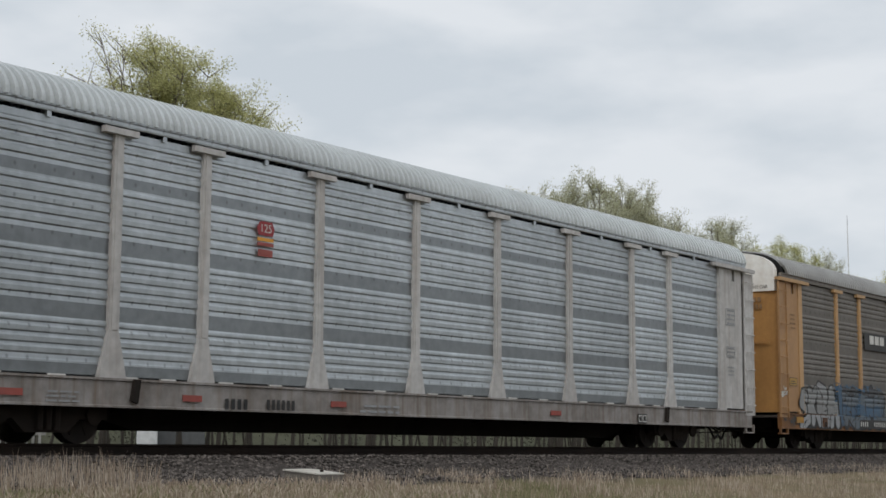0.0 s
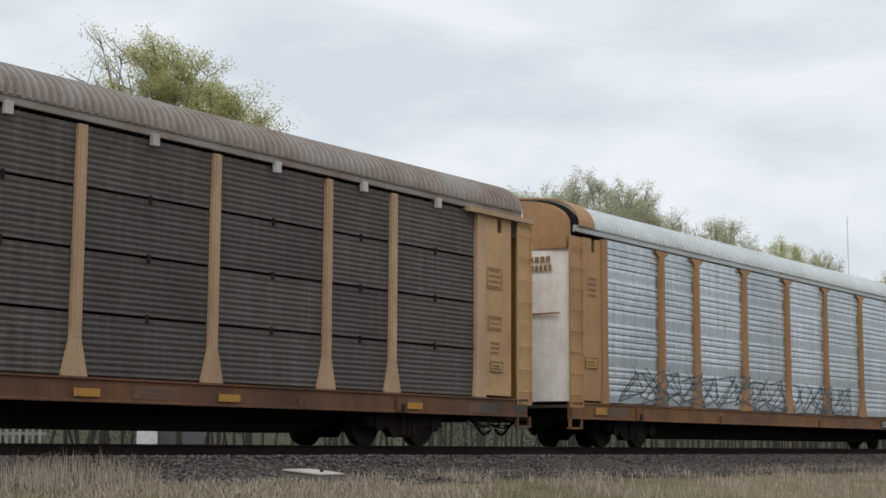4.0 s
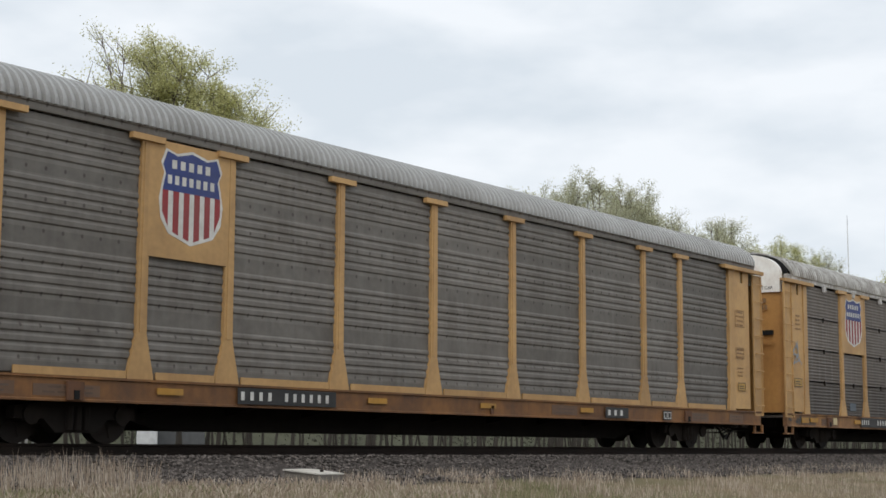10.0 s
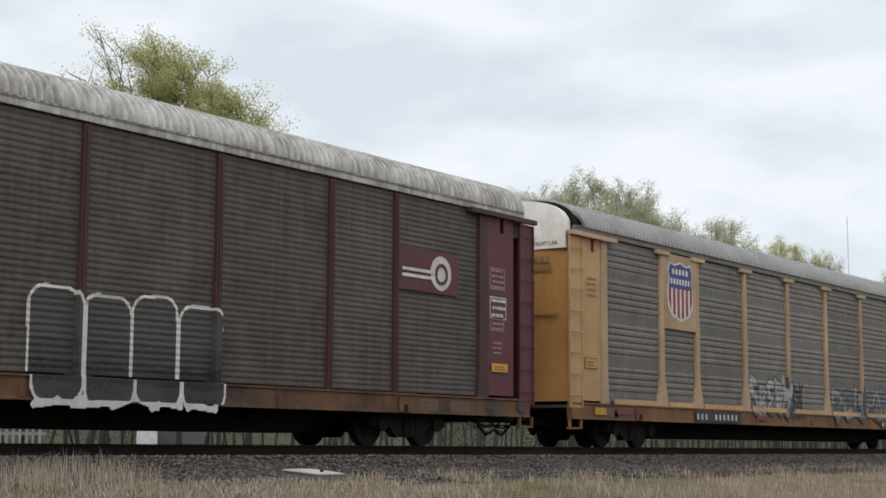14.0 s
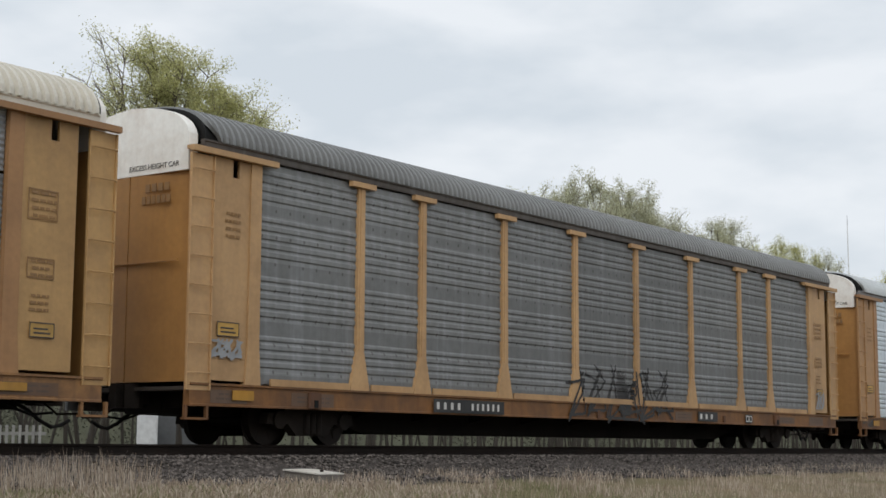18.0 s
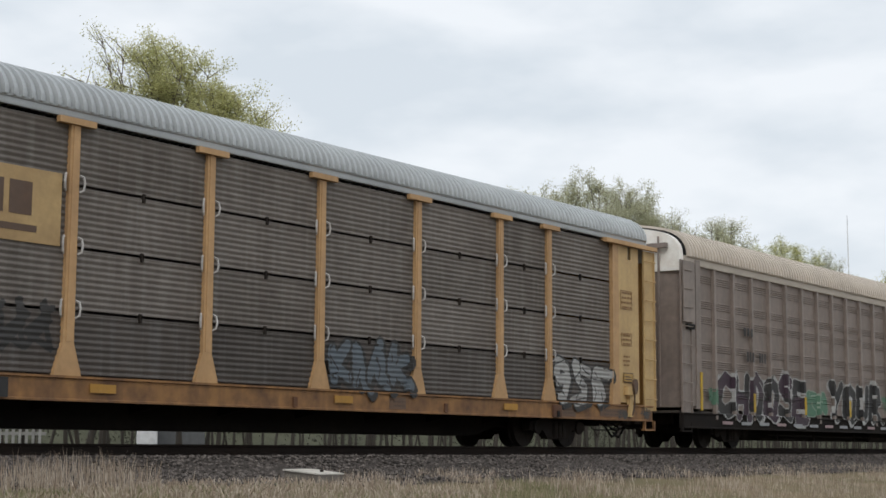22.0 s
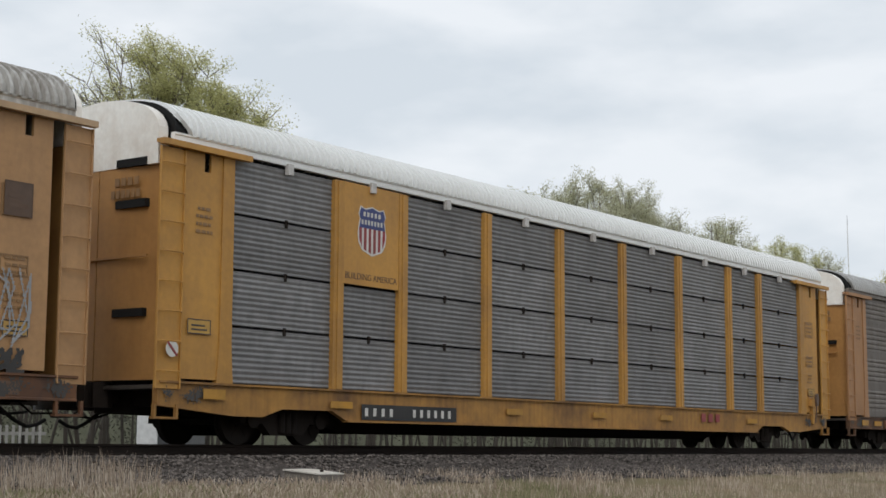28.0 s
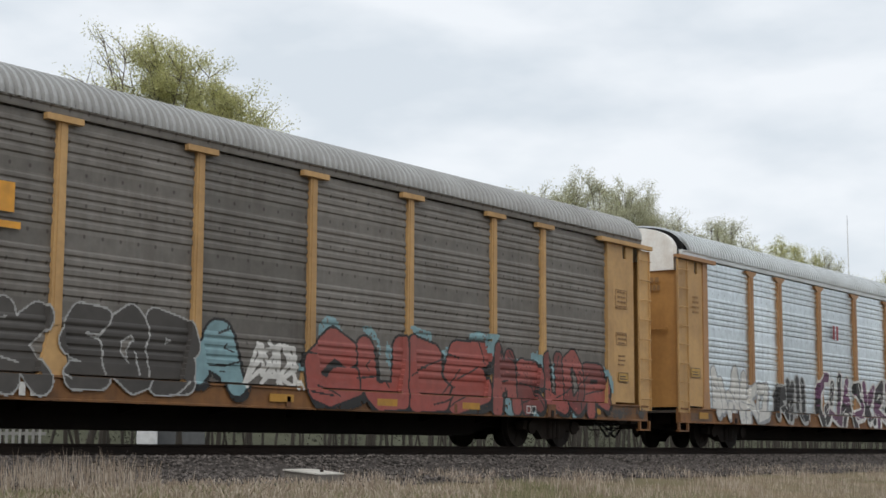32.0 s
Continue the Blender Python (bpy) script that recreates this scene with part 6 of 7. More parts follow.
def sill_marks(car, seed, ink="mark_brown"):
    """Overpainted patches with small unreadable stencils, jacking pads and welded tabs along the sill."""
    rng = random.Random(seed)
    for x in (-12.35, -11.0, 3.0, 9.7, 11.2):
        x += rng.uniform(-0.5, 0.5)
        w = rng.uniform(0.5, 1.3)
        part("overpainted_patch", slab(x, x + w, 0.65 + rng.uniform(0, 0.04), 0.90 - rng.uniform(0, 0.05), -1.496, 0.004), "touch_up", car)
        stencil(car, x + 0.05, 0.70, w * 0.9, 0.15, 2, ink, y=-1.497, seed=rng.randint(1, 999))
    for x in (-10.3, 9.2):
        p = part("jacking_pad", shared("jacking_pad", lambda: Solid().box(-0.16, 0.16, -1.56, -1.49, 0.63, 0.90, 0.02)), "sill_rust", car, at=pose(x, 0, 0))
        part("lifting_eye", shared("lifting_eye", lambda: Solid().box(-0.05, 0.05, -1.572, -1.561, 0.64, 0.77)), "seal_black", p)
    for x in (-5.6, 0.0, 5.6):
        part("welded_tab", shared("welded_tab", lambda: Solid().box(-0.05, 0.05, -1.53, -1.49, 0.65, 0.82)), "sill_rust", car, at=pose(x + rng.uniform(-0.8, 0.8), 0, 0))


for car, number, _ in list(CARS):
    if number in (2, 3, 4, 7, 8, 9, 10, 11, 12, 13, 14, 16, 17, 19, 20, 21):
        sill_marks(car, 500 + number)

# soot on the sills near the couplers
for car, kind in ((c2, k2), (c3, k3), (c8, k8), (c9, k9), (c13, k13), (c14, k14), (c17, k17), (c18, k18), (c19, k19), (c20, k20)):
    ragged_patch(car, kind, 11.9, 13.52, 0.63, 0.94, "mark_soot", 7, "soot_patch", fade=0.13)
    ragged_patch(car, kind, -13.28, -12.2, 0.63, 0.94, "mark_soot", 8, "soot_patch", fade=0.13)

# 1 silver
p = part("emblem", Solid().prism_y([(-5.85, 3.52), (-5.5, 3.52), (-5.46, 3.64), (-5.52, 3.76), (-5.82, 3.76), (-5.9, 3.64)], -1.474, -1.468), "mark_red", c1, "red and gold anniversary emblem")
words("125", 0.20, -5.83, 3.575, -1.478, "mark_white", p)
part("emblem_band", slab(-5.88, -5.48, 3.42, 3.48, -1.474), "mark_gold", p)
part("emblem_band", slab(-5.88, -5.48, 3.34, 3.40, -1.474), "mark_brick", p)
part("emblem_foot", slab(-5.86, -5.50, 3.16, 3.28, -1.474), "mark_brick", p)
part("stencil_print", bars(bars(Solid(), -6.62, -6.03, 0.57, 0.74, 4, -1.523), -5.62, -4.87, 0.58, 0.75, 6, -1.523), "mark_black", c1, "black stencilled marks")
reflectors(c1, (-10.9, -7.36, -3.75, 3.55), 0.63, 0.42, 0.1, "mark_coral")
for x in (-8.6, 8.6):
    part("chain_bracket", Solid().prism_y([(x - 0.08, 0.64), (x + 0.05, 0.60), (x + 0.10, 0.97), (x - 0.02, 0.97)], -1.58, -1.52), "truck_iron", c1)
stencil(c1, -3.3, 0.56, 1.4, 0.2, 2, "mark_grey", -1.523, seed=4)
stencil(c1, -10.4, 0.58, 0.8, 0.2, 3, "mark_grey", -1.523, seed=5)
two_box_sign(c1, 7.2)
# 2 graffiti all along
logo_panel(c2, -6.76, -4.56, 3.1, 3.65, "mark_black", "mark_white", 3, underline=False, label="black panel with white block emblem", tall=0.5)
graffiti(c2, k2, -12.0, -9.15, 0.60, 1.87, 4, ("mark_grey", "mark_dull", "mark_dull"), "mark_ink", 21, fat=0.15, edge=0.05, detail=3, wild=0.07, banded=True, shade=0.09, figures=(1, 5, 0, 2))
ragged_patch(c2, k2, -9.3, -4.9, 0.6, 2.0, "mark_navy", 1)
graffiti(c2, k2, -8.75, -5.1, 0.66, 1.95, 4, ("mark_blue_grey", "mark_navy", "mark_blue_grey", "mark_slate"), "mark_ink", 22, fat=0.17, edge=0.045, detail=4, wild=0.06, banded=True, shade=0.06, figures=(8, 0, 6, 8))
graffiti(c2, k2, -4.95, -0.4, 0.60, 2.10, 5, ("mark_dull", "mark_fern", "mark_sage", "mark_fern", "mark_mint"), "mark_ink", 23, back="mark_blush", fat=0.15, edge=0.05, detail=7, wild=0.09, banded=True, rim="mark_white", shade=0.14, halo=0.05, cover=0.05, figures=(LETTER["A"], 6, LETTER["slab"], 4, 8))
graffiti(c2, k2, -0.3, 5.9, 0.56, 2.05, 5, ("mark_mint", "mark_fern", "mark_deep_green", "mark_fern", "mark_fern"), "mark_ink", 24, back="mark_blush", fat=0.19, edge=0.05, detail=3, wild=0.05, halo=0.06, cover=0.05, banded=True, rim="mark_white", shade=0.16, figures=(LETTER["arch"], LETTER["slab"], LETTER["arch"], LETTER["U"], LETTER["A"]))
graffiti(c2, k2, 6.0, 12.1, 0.62, 2.1, 6, ("mark_ink", "mark_plum", "mark_blue_grey", "mark_navy"), "mark_ink", 25, back="mark_lilac", fat=0.17, edge=0.03, detail=3, wild=0.06, rim="mark_white", shade=0, halo=0.02, cover=0.05, figures=(5, LETTER["O"], 2, 0, 8, LETTER["O"]))
plate_with_bars(c2, -7.5, 0.62, 2.35, 0.27, ((0.02, 0.33, 4), (0.52, 0.97, 6)), y=-1.532)
scrawl(c2, k2, -13.3, -12.95, 1.4, 1.7, 1, "mark_white", 9, 0.02)
# 3 shield
shield(c3, -8.0, 3.06, 1.48, 1.52, -1.486)
part("stencil_print", bars(bars(Solid(), -7.9, -7.5, 0.62, 0.82, 2, -1.523), -7.0, -6.1, 0.62, 0.82, 5, -1.523), "mark_black", c3)
reflectors(c3, (-8.9, -6.9, -3.65, -1.1, 1.6, 4.6, 9.6), 0.66, 0.5, 0.12)
scrawl(c3, k3, -9.85, -9.15, 2.1, 3.2, 2, "mark_white", 31, 0.014)
scrawl(c3, k3, -1.05, -0.2, 2.18, 2.72, 3, "mark_white", 32, 0.014)
scrawl(c3, k3, -10.8, -10.3, 1.75, 1.95, 2, "mark_white", 33, 0.014)
# 4 silver with tags
scrawl(c4, k4, -11.0, -1.65, 1.0, 1.85, 9, "mark_blue_grey", 41, 0.02)
scrawl(c4, k4, -1.1, 3.4, 0.97, 1.8, 6, "mark_blue_grey", 42, 0.02)
two_box_sign(c4, 5.67, 0.66)
# 5
scrawl(c5, k5, -12.95, -12.2, 1.0, 1.4, 2, "mark_purple", 51, 0.025)
part("yellow_tag", slab(-7.6, -7.3, 0.72, 0.96, -1.536), "mark_cream", c5)
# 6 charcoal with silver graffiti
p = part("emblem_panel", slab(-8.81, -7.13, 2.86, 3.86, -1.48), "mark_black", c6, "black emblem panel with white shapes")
def corner(cx, cz, r, a0, a1):
    return [(cx + r * math.cos(math.radians(a0 + (a1 - a0) * i / 5)), cz + r * math.sin(math.radians(a0 + (a1 - a0) * i / 5))) for i in range(6)]


part("emblem_print", ribbon(Solid(), [(-7.98, 3.58)] + corner(-8.46, 3.44, 0.14, 90, 180) + corner(-8.46, 3.26, 0.14, 180, 270) + [(-7.98, 3.12)], 0.095, -1.481), "mark_white", p)
part("emblem_print", ribbon(Solid(), [(-7.98, 3.10), (-7.98, 3.42)] + corner(-7.90, 3.46, 0.10, 150, 40) + [(-7.6, 3.22)] + corner(-7.50, 3.22, 0.10, 220, 340) + [(-7.36, 3.60)], 0.095, -1.487), "mark_white", p)
graffiti(c6, k6, -11.4, -7.3, 0.62, 2.35, 4, ("mark_silver", "mark_dull"), "mark_ink", 61, back="mark_teal", fat=0.16, edge=0.04, wild=0.12, halo=0.07, cover=0.08, detail=6, shade=0.06)
graffiti(c6, k6, -6.95, -2.3, 0.62, 2.15, 6, ("mark_silver", "mark_dull"), "mark_ink", 62, back="mark_teal", fat=0.125, edge=0.035, wild=0.13, detail=6, halo=0.03, cover=0.25)
graffiti(c6, k6, -2.25, 4.3, 0.62, 2.2, 6, ("mark_silver", "mark_dull"), "mark_ink", 63, back="mark_teal", fat=0.14, edge=0.04, wild=0.13, halo=0.07, cover=0.08, detail=6)
graffiti(c6, k6, 5.2, 9.2, 0.60, 1.92, 4, ("mark_dull", "mark_silver", "mark_dull", "mark_silver"), "mark_ink", 64, fat=0.2, edge=0.035, wild=0.03, detail=3, banded=True, rim="mark_dull", figures=(LETTER["S"], LETTER["arch"], LETTER["C"], LETTER["O"]))
scrawl(c6, k6, 9.5, 10.2, 1.05, 1.5, 1, "mark_dull", 65, 0.02)
scrawl(c6, k6, 10.7, 11.5, 0.95, 1.6, 1, "mark_dull", 66, 0.02)
scrawl(c6, k6, 4.55, 5.0, 1.15, 1.6, 1, "mark_dull", 67, 0.02)
plate_with_bars(c6, -9.3, 0.55, 2.0, 0.28, ((0.03, 0.4, 3), (0.45, 0.97, 6)), y=-1.536)
for x in (-12.92, -8.9, -4.1, -1.25, 1.6, 4.45, 9.1, 13.28):
    part("reflective_strip", Solid().box(x - 0.038, x + 0.038, -1.585, -1.50, 1.15 if x > -12 else 1.05, 1.70 if x > -12 else 2.0), "mark_yellow", c6)
label_plate(c6, -12.7, 1.58, 0.6, 0.23, "mark_brown", "mark_white")
two_box_sign(c6, 12.3, 3.0, 0.4, 0.4)
label_plate(c6, 12.2, 2.0, 0.5, 0.22, "mark_brown", "mark_white")
# 7 shield
shield(c7, -8.02, 3.14, 1.45, 1.56, -1.486)
plate_with_bars(c7, -6.9, 0.66, 2.5, 0.27, ((0.03, 0.38, 4), (0.46, 0.97, 6)), y=-1.532)
plate_with_bars(c7, 5.11, 0.66, 1.05, 0.24, ((0.1, 0.9, 3),), y=-1.532)
two_box_sign(c7, 7.9, 0.66)
reflectors(c7, (-8.4, -3.2, 0.4, 4.3), 0.72, 0.55, 0.1)
# 8 shield
shield(c8, -8.05, 3.12, 1.45, 1.52, -1.486)
plate_with_bars(c8, -7.77, 0.66, 2.8, 0.29, ((0.02, 0.27, 4), (0.5, 0.98, 6)), y=-1.532)
plate_with_bars(c8, 5.95, 0.66, 1.4, 0.29, ((0.1, 0.9, 3),), y=-1.532)
reflectors(c8, (-11.45, -8.0, -4.1, -1.9, -0.2, 2.1, 8.6, 10.9), 0.72, 0.55, 0.12)
part("pale_patch", slab(-10.0, -9.7, 0.7, 0.9, -1.53), "mark_cream", c8)
scrawl(c8, k8, -12.8, -12.3, 2.4, 3.0, 1, "mark_grey", 81, 0.02)
part("tape_patch", slab(-8.4, -7.9, 1.15, 1.38, -1.44), "mark_blue_grey", c8)
# 9 maroon
part("emblem_field", slab(-4.15, -1.5, 2.98, 3.78, -1.474), "maroon", c9, "maroon emblem field with white bars and ring")
s = bars(Solid(), -3.94, -2.55, 3.46, 3.66, 7, -1.481)
part("emblem_print", s, "mark_white", c9)
for z in (3.28, 3.10):
    part("emblem_bar", slab(-4.02, -1.95, z, z + 0.1, -1.482), "mark_white", c9)
part("emblem_ring", ribbon(Solid(), [(-2.0 + 0.24 * math.cos(a), 3.42 + 0.24 * math.sin(a)) for a in [math.radians(q) for q in range(-80, 200, 20)]], 0.12, -1.484), "mark_white", c9)
part("emblem_field", slab(8.95, 11.0, 2.95, 3.76, -1.468), "maroon", c9, "maroon emblem field")
part("emblem_disc", Solid().disc((10.4, 3.35), 0.34, -1.482, -1.474, 24), "mark_white", c9)
part("emblem_ring", ribbon(Solid(), [(10.4 + 0.18 * math.cos(a), 3.33 + 0.18 * math.sin(a)) for a in [math.radians(q) for q in range(-150, 200, 20)]], 0.06, -1.488), "maroon", c9)
for z in (3.32, 3.2):
    part("emblem_bar", slab(9.15, 10.3, z, z + 0.06, -1.49), "mark_white", c9)
graffiti(c9, k9, -5.65, -1.95, 0.56, 2.2, 4, ("mark_plum", "mark_indigo", "mark_violet", "mark_violet"), "mark_blush", 91, back="mark_blush", fat=0.19, edge=0.035, halo=0.03, cover=-2.0, wild=0.02, detail=1, shade=0, rim="mark_cream", figures=(LETTER["A"], LETTER["arch"], LETTER["arch"], LETTER["arch"]), banded=True)
graffiti(c9, k9, -6.2, -5.75, 0.6, 1.72, 1, ("mark_plum", "mark_indigo", "mark_rust_red"), "mark_blush", 96, fat=0.12, edge=0.07, wild=0.0, detail=1, shade=0, banded=True, figures=(LETTER["slab"],))
graffiti(c9, k9, -1.85, -1.4, 0.95, 1.8, 1, ("mark_indigo", "mark_indigo", "mark_rust_red"), "mark_blush", 97, fat=0.12, edge=0.07, wild=0.0, detail=1, shade=0, banded=True, figures=(LETTER["slab"],))
graffiti(c9, k9, 0.45, 4.4, 0.56, 2.15, 4, ("mark_slate", "mark_ink", "mark_slate", "mark_soot", "mark_soot"), "mark_white", 92, fat=0.26, edge=0.05, figures=(LETTER["slab"],), wild=0.015, banded=True, detail=0, shade=0)
scrawl(c9, k9, 0.6, 4.3, 0.56, 0.95, 5, "mark_white", 98, 0.05)
scrawl(c9, k9, -7.1, -6.3, 1.1, 1.7, 2, "mark_white", 93, 0.03)
scrawl(c9, k9, -1.2, -0.7, 1.2, 1.5, 1, "mark_white", 94, 0.03)
part("stencil_print", bars(bars(Solid(), -8.6, -7.75, 0.67, 0.85, 4, -1.523), -7.4, -6.3, 0.67, 0.85, 6, -1.523), "mark_white", c9)
scrawl(c9, k9, -12.75, -12.35, 2.0, 4.0, 2, "mark_indigo", 95, 0.02)
label_plate(c9, -12.7, 1.45, 0.6, 0.2, "mark_gold", "mark_brown")
label_plate(c9, 12.15, 1.5, 0.6, 0.2, "mark_gold", "mark_brown")
stencil(c9, 12.1, 2.6, 0.6, 0.45, 3, "mark_white", frame_w=0.02, seed=3)
reflectors(c9, (-9.8,), 0.7, 0.5, 0.2, "mark_cream")
# 10
shield(c10, -8.05, 3.1, 1.42, 1.52, -1.486)
plate_with_bars(c10, -7.4, 0.64, 2.6, 0.27, ((0.03, 0.3, 3), (0.42, 0.97, 6)), y=-1.532)
graffiti(c10, k10, -3.95, -1.2, 0.9, 1.85, 5, ("mark_dull", "mark_grey"), "mark_soot", 101, fat=0.11, wild=0.2, detail=6)
scrawl(c10, k10, -1.3, -0.4, 0.9, 1.8, 2, "mark_black", 103, 0.05)
graffiti(c10, k10, 1.85, 6.8, 0.9, 1.82, 6, ("mark_blue_grey", "mark_dull"), "mark_soot", 102, fat=0.10, edge=0.06, wild=0.2, detail=6)
reflectors(c10, (-11.0, -3.4), 0.72, 0.7, 0.12, "mark_rust_red")
plate_with_bars(c10, 5.6, 0.66, 1.1, 0.22, ((0.1, 0.9, 3),), y=-1.532)
two_box_sign(c10, 8.2, 0.66)
# 11
s = Solid()
s.box(-6.4, -5.1, -1.462, -1.452, 3.05, 3.1).box(-6.5, -5.0, -1.462, -1.452, 2.9, 2.96).box(-6.4, -5.1, -1.462, -1.452, 3.55, 3.6)
bars(s, -6.35, -5.1, 3.18, 3.48, 3, -1.452)
part("emblem_print", s, "mark_gold", c11, "worn gold emblem")
plate_with_bars(c11, -8.0, 0.66, 1.9, 0.26, ((0.03, 0.38, 4), (0.46, 0.97, 6)), y=-1.532)
part("stencil_print", bars(Solid(), 5.2, 6.12, 0.68, 0.9, 3, -1.523), "mark_red", c11, "faded red block marks")
two_box_sign(c11, 11.0, 0.66)
reflectors(c11, (-9.9, -4.0, 3.1, 6.5, 9.1, 11.9), 0.7, 0.55, 0.12)
# 12
plate_with_bars(c12, -6.82, 0.64, 2.44, 0.26, ((0.04, 0.42, 4), (0.52, 0.97, 6)), y=-1.532)
scrawl(c12, k12, -1.7, 3.1, 0.62, 1.8, 6, "mark_black", 121, 0.03)
ragged_patch(c12, k12, 0.35, 1.1, 0.7, 1.75, "mark_black", 122, "sprayed_block", "dark green sprayed block")
scrawl(c12, k12, -12.82, -12.15, 1.4, 1.68, 3, "mark_grey", 123, 0.025)
scrawl(c12, k12, 12.1, 12.7, 1.15, 1.6, 3, "mark_grey", 124, 0.02)
plate_with_bars(c12, 4.4, 0.66, 1.1, 0.24, ((0.1, 0.9, 3),), y=-1.532)
two_box_sign(c12, 7.2, 0.66)
# 13 silver with red mark
part("emblem_print", bars(Solid(), 4.6, 6.8, 3.5, 3.68, 4, -1.474, fill=0.85), "mark_red", c13, "red swept emblem")
part("emblem_bar", Solid().prism_y([(4.45, 3.3), (6.6, 3.38), (6.95, 3.44), (4.55, 3.4)], -1.478, -1.472), "mark_black", c13)
plate_with_bars(c13, -7.06, 0.66, 2.5, 0.27, ((0.04, 0.42, 4), (0.52, 0.97, 6)), y=-1.532)
two_box_sign(c13, 7.6, 0.66)
# 14 sooty
logo_panel(c14, -6.88, -4.45, 2.86, 3.94, "yellow_pale", "mark_brown", 3, y=-1.44, label="pale yellow emblem panel with dark blocks")
plate_with_bars(c14, -7.84, 0.64, 2.5, 0.28, ((0.03, 0.33, 4), (0.46, 0.97, 6)), y=-1.532)
scrawl(c14, k14, -6.7, -4.5, 1.35, 2.0, 5, "mark_black", 141, 0.05)
graffiti(c14, k14, 1.7, 4.0, 1.04, 1.9, 4, ("mark_blue_grey",), "mark_black", 142, fat=0.1, wild=0.2, detail=6)
graffiti(c14, k14, 9.15, 11.6, 0.95, 1.9, 3, ("mark_silver",), "mark_black", 143, fat=0.12, wild=0.2, detail=6)
label_plate(c14, -12.72, 3.2, 0.6, 0.55, "yellow_tan", "mark_stencil", 3)
reflectors(c14, (-9.2, -3.6, 2.0, 7.4), 0.72, 0.5, 0.13)
# 15 taupe
part("stencil_print", bars(Solid(), -9.77, -9.12, 2.98, 3.2, 3, -1.508), "mark_black", c15)
part("stencil_print", bars(bars(Solid(), -9.6, -9.08, 2.30, 2.56, 3, -1.508), -8.82, -8.34, 2.30, 2.56, 3, -1.508), "mark_black", c15)
part("stencil_print", bars(bars(Solid(), 8.24, 9.12, 2.34, 2.6, 3, -1.508), 9.3, 10.15, 2.34, 2.6, 4, -1.508), "mark_black", c15)
graffiti(c15, k15, -11.35, -5.55, 0.72, 2.0, 6, ("mark_ink", "mark_plum"), "mark_silver", 151, back="mark_silver", fat=0.165, edge=0.03, wild=0.05, halo=0.02, cover=0.0, slant=0.1, shade=0, detail=1, figures=spelled("CHOOSE"))
graffiti(c15, k15, -5.4, -3.9, 0.95, 1.7, 2, ("mark_green",), "mark_mint", 153, fat=0.18, edge=0.02, shade=0)
graffiti(c15, k15, -3.85, 0.55, 0.75, 2.0, 4, ("mark_ink",), "mark_silver", 154, back="mark_silver", fat=0.155, edge=0.028, wild=0.03, halo=0.0, cover=0.05, slant=0.12, shade=0, detail=0, figures=spelled("YOUR"))
graffiti(c15, k15, 2.3, 6.85, 0.72, 2.12, 4, ("mark_ink", "mark_plum"), "mark_silver", 155, back="mark_silver", fat=0.175, edge=0.028, wild=0.015, halo=0.0, cover=0.05, slant=0.12, shade=0, detail=0, figures=spelled("MARK"))
graffiti(c15, k15, 6.85, 7.35, 0.95, 2.05, 1, ("mark_ink",), "mark_silver", 158, fat=0.17, edge=0.028, wild=0.0, slant=0.2, shade=0, detail=0, figures=(((0.5, 0.35), (0.55, 1)),))
graffiti(c15, k15, 7.05, 7.75, 0.72, 1.38, 1, ("mark_ink",), "mark_silver", 159, fat=0.13, edge=0.025, wild=0.0, shade=0, detail=0, figures=(((0.2, 0.3), (0.5, 0.5), (0.8, 0.7)),))
graffiti(c15, k15, 1.75, 2.3, 1.2, 1.95, 1, ("mark_ink",), "mark_silver", 160, fat=0.1, edge=0.025, wild=0.0, shade=0, detail=0, figures=(((1, 0.1), (0.3, 0.35), (0.9, 0.5), (0.25, 0.95), (1, 0.7)),))
ragged_patch(c15, k15, 1.5, 2.0, 1.35, 1.9, "mark_green", 161)
ragged_patch(c15, k15, 7.6, 8.3, 1.2, 1.75, "mark_green", 162)
ragged_patch(c15, k15, -12.0, -11.3, 1.1, 1.55, "mark_green", 156)
ragged_patch(c15, k15, 0.7, 1.4, 1.1, 1.7, "mark_green", 157)
for i in range(9):
    x = (-12.35, -9.18, -5.72, -2.29, 1.145, 4.58, 8.015, 10.305, 12.58)[i]
    part("reflective_strip", Solid().box(x - 0.05, x + 0.05, -1.53, -1.505, 0.95 if i else 0.93, 1.45 if i else 1.9), "mark_yellow", c15)
for i in range(19):
    part("sill_patch", shared("sill_patch", lambda: Solid().box(-0.3, 0.3, -1.528, -1.521, -0.04, 0.04)), "mark_grey" if i % 3 else "mark_pink", c15, at=pose(-10.9 + i * 1.145, 0, 0.64))
for y, z in ((-1.15, 0.36), (-0.95, 0.25)):
    part("brake_pipe", Solid().tube([(-7.6, y, z), (-2.0, y, z - 0.02), (7.6, y, z)], 0.022, 6), "truck_iron", c15)
for x in (-7.0, -4.4, -1.2, 2.6, 6.4):
    part("pipe_hanger", shared("pipe_hanger", lambda: Solid().box(-0.02, 0.02, -1.20, -1.13, 0.20, 0.50).box(-0.02, 0.02, -1.13, -0.90, 0.20, 0.235)), "truck_iron", c15, at=pose(x, 0, 0))
part("air_reservoir", Solid().tube([(0.4, -0.95, 0.36), (0.45, -0.95, 0.36), (1.75, -0.95, 0.36), (1.8, -0.95, 0.36)], [0.10, 0.15, 0.15, 0.10], 12), "truck_iron", c15)
two_box_sign(c15, 10.68, 1.46, 0.44, 0.38)
part("side_slot", Solid().box(-13.15, -12.75, -1.56, -1.50, 2.95, 3.08), "seal_black", c15)
